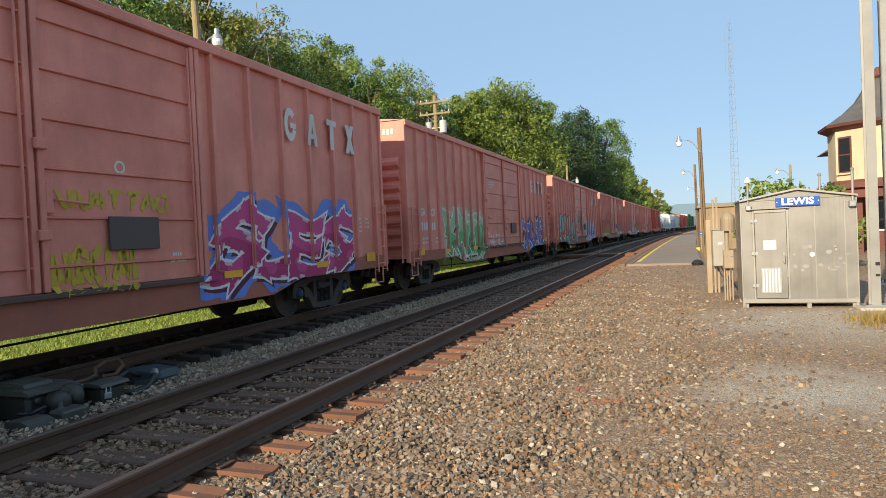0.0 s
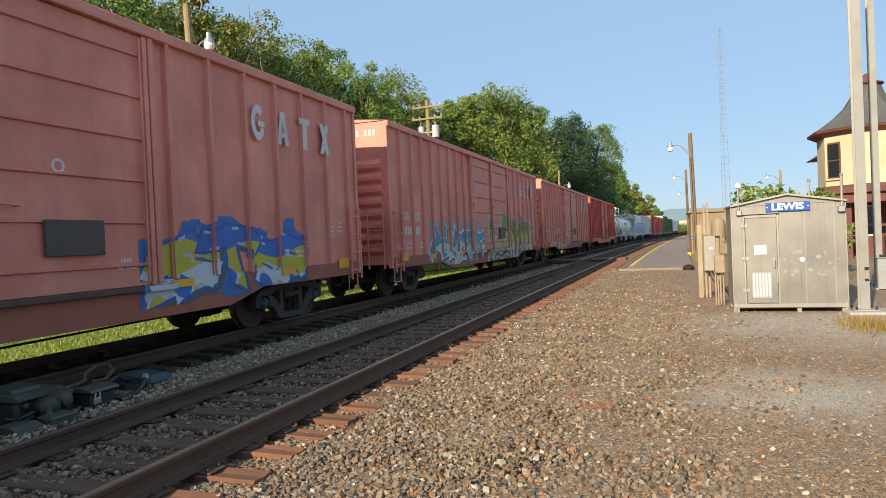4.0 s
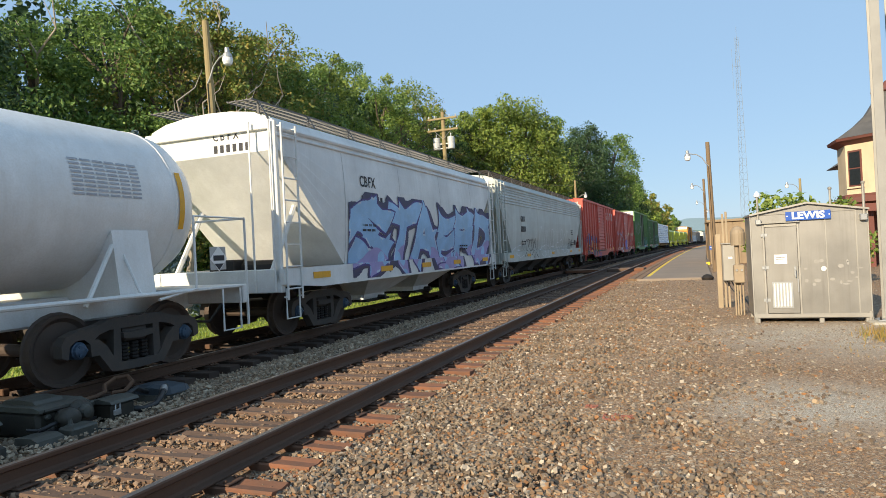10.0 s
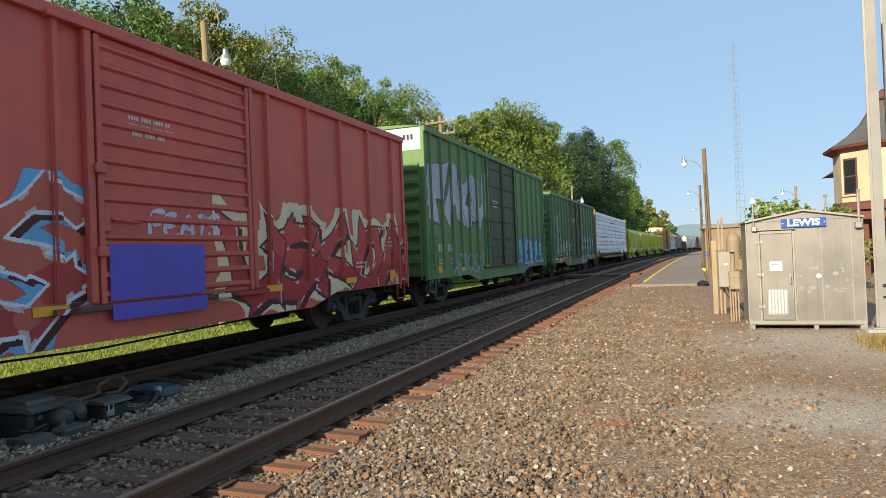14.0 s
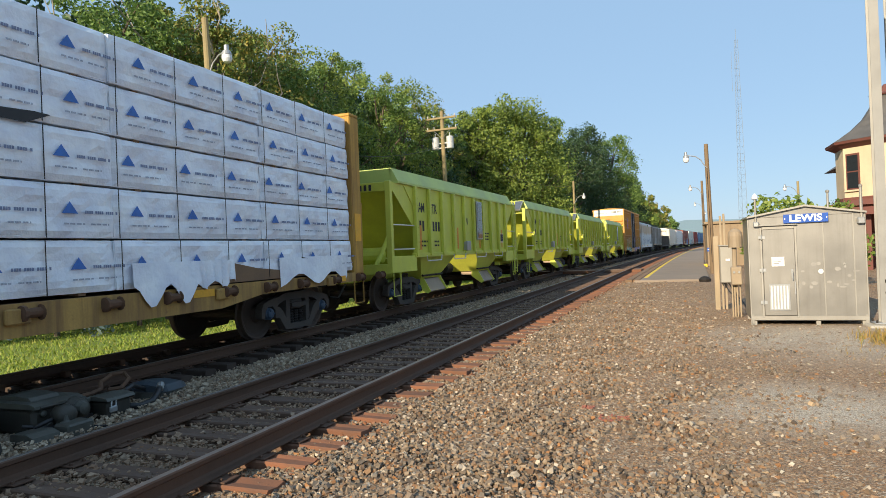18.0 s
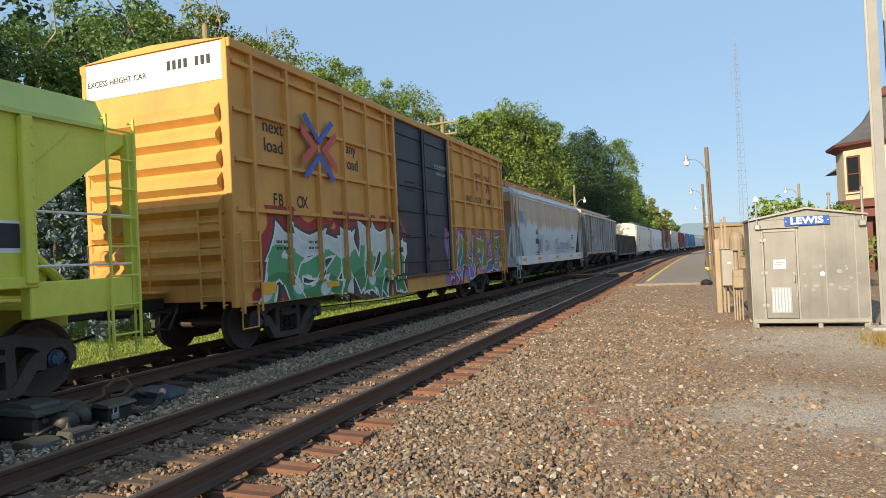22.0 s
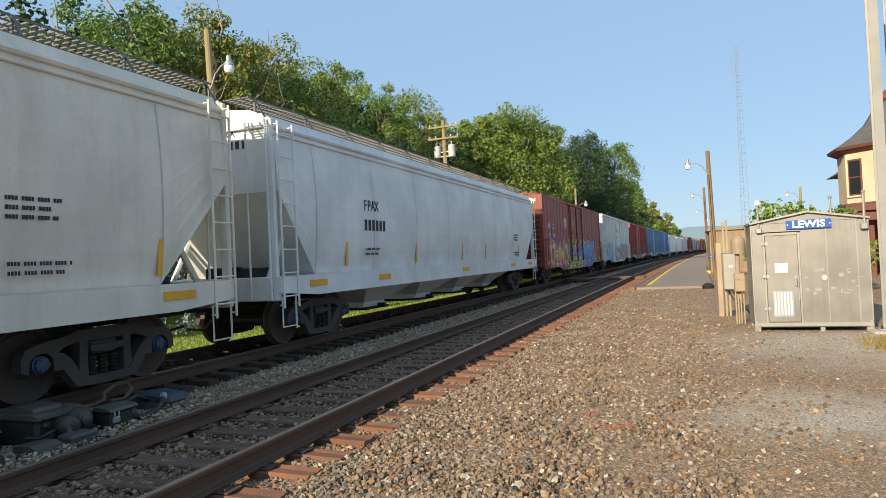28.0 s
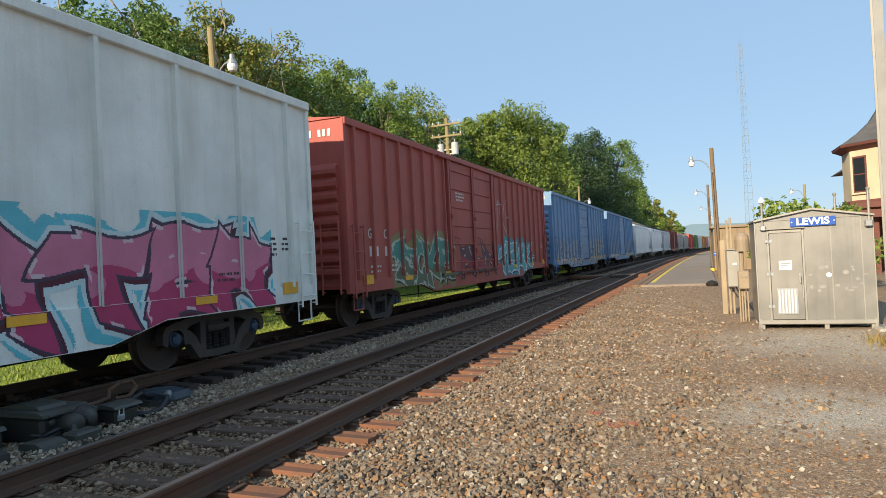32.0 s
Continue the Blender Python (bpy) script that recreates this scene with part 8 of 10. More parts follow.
def lumber_flat(sp):
    L, paint = sp["L"], sp["paint"]
    h, X = L / 2, 1.42
    car = thing("lumber_flatcar", pose(0, 0, 0), sp["label"], "flatcar", "freight cars of the passing train")
    for s in (-1, 1):
        part("side_sill", Geo().prism([(-h - 0.4, 0.90), (-h + 3.2, 0.86), (-h + 4.2, 0.72), (h - 4.2, 0.72), (h - 3.2, 0.86), (h + 0.4, 0.90), (h + 0.4, 1.08), (-h - 0.4, 1.08)], "x", s * 1.36, s * 1.46), sp["sill_paint"], car, "rusty yellow-brown side sill")
    part("deck", Geo().box(-1.35, 1.35, -h - 0.4, h + 0.4, 1.0, 1.08, 0.01), RUST, car)
    for t in (-1, 1):
        for s in (-1, 1):
            part("bulkhead_post", Geo().box(s * 1.22, s * 1.46, t * (h + 0.05), t * (h + 0.45), 0.9, 4.45, 0.02), paint, car)
        # the sheet between the posts has its own darker brown
        part("bulkhead_sheet", Geo().box(-1.21, 1.21, t * (h + 0.05), t * (h + 0.12), 1.0, 4.4, 0.01), sp["sheet_paint"], car, "dark brown bulkhead sheet")
        for i in range(7):
            z = 1.3 + i * 0.48
            part("bulkhead_rib", Geo().box(-1.21, 1.21, t * (h + 0.121), t * (h + 0.40), z - 0.05, z + 0.05, 0.01), paint, car)
        part("bulkhead_cap", Geo().box(-1.46, 1.46, t * (h + 0.05), t * (h + 0.45), 4.451, 4.52, 0.015), paint, car)
        part("post_reflector", Geo().box(1.461, 1.468, t * (h + 0.12), t * (h + 0.38), 1.75, 2.35, 0), YELLOW, car)
        part("end_handrail", Geo().tube([(1.4, t * (h + 0.5), 1.1), (1.4, t * (h + 0.55), 2.6), (0.9, t * (h + 0.55), 2.6), (0.9, t * (h + 0.5), 1.1)], 0.018, 6).tube([(1.4, t * (h + 0.55), 1.9), (0.9, t * (h + 0.55), 1.9)], 0.014, 5), paint, car)
        stirrup(car, t * (h + 0.2), 1.46, paint, 0.42, 0.9)
    rng = random.Random(9)
    cols, rows = 7, 5
    bl = L / cols
    zl, zh = 1.11, 4.38
    bh = (zh - zl) / rows
    wrap, logo, strap = sp["wrap"], sp["logo"], BLACK
    for r in range(rows):
        for c in range(cols):
            ya, yb = -h + c * bl + 0.002, -h + (c + 1) * bl - 0.002
            za, zb_ = zl + r * bh + 0.022, zl + (r + 1) * bh - 0.004
            dx, shift = rng.uniform(-0.02, 0.02), rng.uniform(0.0, 0.10)
            # wrapped bundle with slack, wavy faces
            g = Geo()
            nu, nv = 26, 8
            p1, p2, sl = rng.uniform(0, 6), rng.uniform(0, 6), rng.uniform(1.5, 3.5)
            vs = []
            for i in range(nu + 1):
                for j in range(nv + 1):
                    y, z = ya + (yb - ya) * i / nu, za + (zb_ - za) * j / nv
                    ed = 0.03 if i in (0, nu) or j in (0, nv) else 0.0
                    fold = 0.010 * math.sin(sl * 5 * z + 4.3 * y + p1) + 0.009 * math.sin(11 * y - 6 * z + p2) * math.sin(1.7 * y + p1) + rng.uniform(-0.006, 0.006)
                    vs.append((X + dx - ed + fold, y, z - (0.02 * math.sin(2.2 * y + p2) ** 2 if j == nv else 0)))
            m = nv + 1
            g.add(vs, [(i * m + j, (i + 1) * m + j, (i + 1) * m + j + 1, i * m + j + 1) for i in range(nu) for j in range(nv)])
            g.box(0.05, X + dx - 0.03, ya, yb, za, zb_, 0.02)
            b = part("lumber_bundle", g, wrap, car, "stack of lumber in pale printed plastic wrap")
            part("far_lumber_bundle", Geo().box(-X + 0.02, -0.05, ya, yb, za, zb_, 0.03), wrap, car)
            for yd in (ya + 0.4, yb - 0.5):
                part("dunnage", Geo().box(-X + 0.1, X - 0.06, yd, yd + 0.1, za - 0.034, za - 0.001, 0), TIMBER, car)
            for k in range(3):
                y = ya + (0.06 + 0.333 * k + shift) * (yb - ya)
                zc = (za + zb_) / 2 + 0.03
                part("wrap_logo", Geo().prism([(y - 0.105, zc - 0.06), (y + 0.105, zc - 0.06), (y, zc + 0.08)], "x", X + dx + 0.027, X + dx + 0.031), logo, b)
                bars(b, X + dx + 0.027, y + 0.17, zc - 0.055, [(0, 0, 0.50, 0.036)], WRAP_PRINT, "wrap_print")
                bars(b, X + dx + 0.027, y - 0.1, zc - 0.19, [(0, 0, 0.30, 0.02), (0.36, 0, 0.28, 0.02)], WRAP_FAINT, "wrap_print")
            for k in (0.02, 0.353, 0.686):
                y = ya + (yb - ya) * k
                part("strap", Geo().box(X + dx + 0.027, X + dx + 0.031, y - 0.006, y + 0.006, za, zb_, 0), strap, b)
    for y0 in (-h + 0.3, h - 2.6):
        g = Geo()
        pts = [(y0 + 0.1, 1.11), (y0 + 1.0, 1.11), (y0 + 1.05, 1.15), (y0 + 0.75, 1.30), (y0 + 0.5, 1.27), (y0 + 0.3, 1.34), (y0 + 0.15, 1.2)]
        # flat black patch on the wrap stands for the shade inside a tear
        part("torn_hole", Geo().prism([(y0 + 0.5, 1.28), (y0 + 0.76, 1.31), (y0 + 1.1, 1.16), (y0 + 0.85, 1.42), (y0 + 0.6, 1.46)], "x", X + 0.049, X + 0.054), BLACK, car)
        part("torn_wrap", g.prism(pts, "x", X + 0.05, X + 0.056), TIMBER, car, "bare boards where the wrap is torn")
    y0 = h - 5.2
    part("bare_board", Geo().prism([(y0, 1.10), (y0 + 3.0, 1.10), (y0 + 2.6, 1.24), (y0 + 1.9, 1.30), (y0 + 1.2, 1.42), (y0 + 0.7, 1.38), (y0 + 0.2, 1.2)], "x", X + 0.032, X + 0.04), TIMBER, car, "bare boards where the wrap is torn")
    for ya, yb, dz in ((y0 - 0.7, y0 + 0.5, 0.30), (y0 + 0.5, y0 + 1.3, 0.12), (y0 + 2.5, y0 + 4.9, 0.22)):
        g = Geo()
        nu, nv = 14, 5
        vs = [(X + 0.05 + 0.035 * math.sin(5.1 * u * (yb - ya) + 2 * ya) * v / nv + 0.02 * v / nv, ya + (yb - ya) * u / nu, 1.46 - (0.30 + dz * (0.5 + 0.5 * math.sin(0.9 * u + ya))) * v / nv) for u in range(nu + 1) for v in range(nv + 1)]
        g.add(vs, [(u * (nv + 1) + v, (u + 1) * (nv + 1) + v, (u + 1) * (nv + 1) + v + 1, u * (nv + 1) + v + 1) for u in range(nu) for v in range(nv)])
        part("loose_wrap", g, wrap, car, "slack flap of torn plastic wrap")
    for row_, ya in ((3, -h + 11.9), (2, -h + 3.2), (4, -h + 8.3)):
        z = zl + row_ * bh
        # black strip laid on the wrap for the shade in a sagging gap
        part("torn_hole", Geo().prism([(ya, z + 0.02), (ya + 0.9, z + 0.0), (ya + 2.2, z - 0.03), (ya + 2.5, z + 0.10), (ya + 2.3, z + 0.11), (ya + 1.2, z + 0.05)], "x", X + 0.040, X + 0.046), BLACK, car, "black patch for the shaded gap where the wrap sags open")
    for i in range(7):
        y = -h + 1 + (L - 2) * i / 6
        part("stake_pocket", Geo().box(1.461, 1.52, y - 0.14, y + 0.14, 0.86, 1.03, 0.015), sp["sill_paint"], car)
        for k in (0.45, 1.5, 2.5):
            part("winch", Geo().lathe([(0.05, -0.13), (0.09, -0.12), (0.09, -0.08), (0.055, -0.07), (0.055, 0.10), (0.09, 0.11), (0.05, 0.14)], (1.50, y + k - 0.3, 0.97), "y", 10), RUST, car)
    part("center_sill", Geo().box(-0.3, 0.3, -h - 0.35, h + 0.35, 0.62, 0.99, 0.02), STEEL_DARK, car)
    add_couplers(car, h + 0.45)
    add_trucks(car, (-h + 1.6, h - 1.6))
    reflectors(car, [-h + 0.6, -h + 4.6, h - 4.6, h - 0.6], 1.462, 0.98)
    mark(car, lambda q: 1.464, -h + 2.5, 0.88, 0.17, "TTZX  ###  ###", MARK_WHITE, 0.74)
    return car
# ---- the train ----
OXIDE = surface("faded_oxide_red", (0.68, 0.225, 0.16), (0.44, 0.155, 0.115), 0.45, 0.55, streak=True, fade=(0.74, 0.29, 0.215))
RED = surface("boxcar_red", (0.60, 0.10, 0.066), (0.36, 0.075, 0.055), 0.45, 0.55, streak=True)
RED_DARK = surface("dark_boxcar_red", (0.60, 0.115, 0.08), (0.34, 0.085, 0.06), 0.45, 0.5, streak=True)
BROWN = surface("brown_boxcar", (0.378, 0.0812, 0.0477), (0.0915, 0.0348, 0.0244), 0.85, 0.55, streak=True, heavy=0.06)
MAROON_CAR = surface("maroon_boxcar", (0.415, 0.0951, 0.0721), (0.195, 0.0464, 0.0318), 0.4, 0.6, streak=True)
GREEN = surface("boxcar_green", (0.122, 0.273, 0.0901), (0.146, 0.087, 0.053), 0.45, 0.6, streak=True)
GREEN_DARK = surface("dark_boxcar_green", (0.11, 0.232, 0.0954), (0.122, 0.0696, 0.0477), 0.5, 0.6, streak=True)
GREEN_DOOR = surface("grimy_green_door", (0.0915, 0.122, 0.0689), (0.0732, 0.0464, 0.0318), 0.8, 0.7, streak=True)
ORANGE_CAR = surface("boxcar_yellow", (0.66, 0.335, 0.075), (0.40, 0.185, 0.062), 0.45, 0.6, streak=True)
NAVY = surface("navy_door", (0.022, 0.028, 0.040), (0.06, 0.055, 0.05), 0.45, 0.55, streak=True)
BLUE_CAR = surface("boxcar_blue", (0.159, 0.302, 0.498), (0.268, 0.278, 0.307), 0.40, 0.6, streak=True)
WHITE_CAR = surface("boxcar_white", (0.756, 0.789, 0.731), (0.512, 0.464, 0.371), 0.45, 0.55, streak=True)
HOP_WHITE = surface("hopper_white", (0.76, 0.765, 0.74), (0.46, 0.44, 0.40), 0.35, 0.5, streak=True)
HOP_GREY = surface("hopper_grey", (0.525, 0.563, 0.53), (0.342, 0.325, 0.276), 0.55, 0.55, streak=True)
HOP_RUSTY = surface("stained_hopper", (0.56, 0.58, 0.58), (0.34, 0.22, 0.13), 0.75, 0.6, streak=True)
def stained():
    """Pale blue-white paint with a broad tan rust stain along its upper half."""
    m, N, K, B = nodes_of("stained_hopper")
    co = N.new("ShaderNodeTexCoord").outputs["Object"]
    sep = N.new("ShaderNodeSeparateXYZ")
    K.new(co, sep.inputs[0])
    runs = noise_at(N, K, co, 1.0, 5, 0.7, (1.6, 1.6, 0.18))
    fine = noise_at(N, K, co, 3.5, 6, 0.7)
    shift = N.new("ShaderNodeMath")
    shift.operation = "MULTIPLY_ADD"
    K.new(runs, shift.inputs[0])
    shift.inputs[1].default_value = 1.6
    K.new(sep.outputs[2], shift.inputs[2])
    low = ramp(N, K, shift.outputs[0], 3.38, 3.62)
    up = ramp(N, K, sep.outputs[2], 3.92, 3.80)
    base = blend(N, K, ramp(N, K, fine, 0.3, 0.7), (0.54, 0.585, 0.60), (0.62, 0.66, 0.67))
    tan = blend(N, K, ramp(N, K, runs, 0.35, 0.65), (0.54, 0.45, 0.33), (0.46, 0.31, 0.18))
    K.new(blend(N, K, times(N, K, low, up), base, tan), B.inputs["Base Color"])
    B.inputs["Roughness"].default_value, B.inputs["Specular IOR Level"].default_value = 0.6, 0.28
    return m


HOP_STAINED = stained()
HOP_DIRTY = surface("dirty_hopper", (0.561, 0.545, 0.498), (0.146, 0.122, 0.101), 0.95, 0.75, streak=True, heavy=0.10)
HOP_CREAM = surface("cream_hopper", (0.78, 0.72, 0.60), (0.48, 0.40, 0.28), 0.4, 0.6, streak=True)
# bay paint near black: the shade under the hoppers is put into its colour
BAY_SHADE = surface("shaded_bay", (0.06, 0.062, 0.062), (0.15, 0.14, 0.13), 0.5, 0.85)
TANK_WHITE = surface("tank_white", (0.82, 0.81, 0.78), (0.50, 0.44, 0.34), 0.30, 0.38, streak=True)
TANK_GREEN = surface("tank_pale_green", (0.42, 0.58, 0.49), (0.36, 0.42, 0.36), 0.3, 0.45, streak=True)
RAIL_MINT = surface("pale_mint_paint", (0.62, 0.70, 0.60), (0.40, 0.40, 0.33), 0.4, 0.55)
DOME = surface("dome_cream", (0.60, 0.52, 0.42), (0.35, 0.24, 0.14), 0.5, 0.6)
FRAME_TAN = surface("dusty_frame", (0.34, 0.29, 0.22), (0.14, 0.11, 0.08), 0.6, 0.8)
LIME = surface("lime_paint", (0.64, 0.66, 0.085), (0.38, 0.37, 0.08), 0.30, 0.5, streak=True)
LIME_PALE = surface("pale_lime_paint", (0.52, 0.60, 0.15), (0.36, 0.40, 0.11), 0.3, 0.5)
GON = surface("gondola_black", (0.104, 0.0905, 0.0763), (0.183, 0.133, 0.0954), 0.5, 0.6, streak=True)
BULK = surface("bulkhead_yellow", (0.537, 0.307, 0.0583), (0.171, 0.0812, 0.0318), 0.9, 0.7, streak=True, heavy=0.05)
WRAP = surface("plastic_wrap", (0.84, 0.88, 0.98), (0.72, 0.77, 0.88), 0.2, 0.34, 0, 7, 0.03, 2.2)
LOGO_BLUE = plain("print_blue", (0.04, 0.16, 0.50), 0.5)
ORANGE = plain("orange_stripe", (0.72, 0.26, 0.02), 0.5)
CHUTE = surface("worn_chute", (0.40, 0.30, 0.21), (0.18, 0.11, 0.07), 0.7, 0.55, 0.3)
WT, BK = (0.70, 0.70, 0.69), (0.02, 0.02, 0.025)


def gx(n, extra, paint=OXIDE, label="faded brownish-red ribbed steel boxcar with double doors, graffiti along its side"):
    sp = dict(L=18.25, paint=paint, door=(6.88, 12.0), leaves=2, posts=(8, 7), panels=9, phase=0.98, marks=(14.45, 3.60, 0.60, 0.745), mark_proud=1.0, data=(0.97, 2.02), top=4.50, placard=True, label=label)
    if paint is OXIDE:
        sp["sill_paint"] = SILL_RED
    sp.update(extra)
    return sp


def row(kind, near, far, sp):
    sp = dict(sp)
    sp["L"] = far - near
    return kind, (near + far) / 2, sp


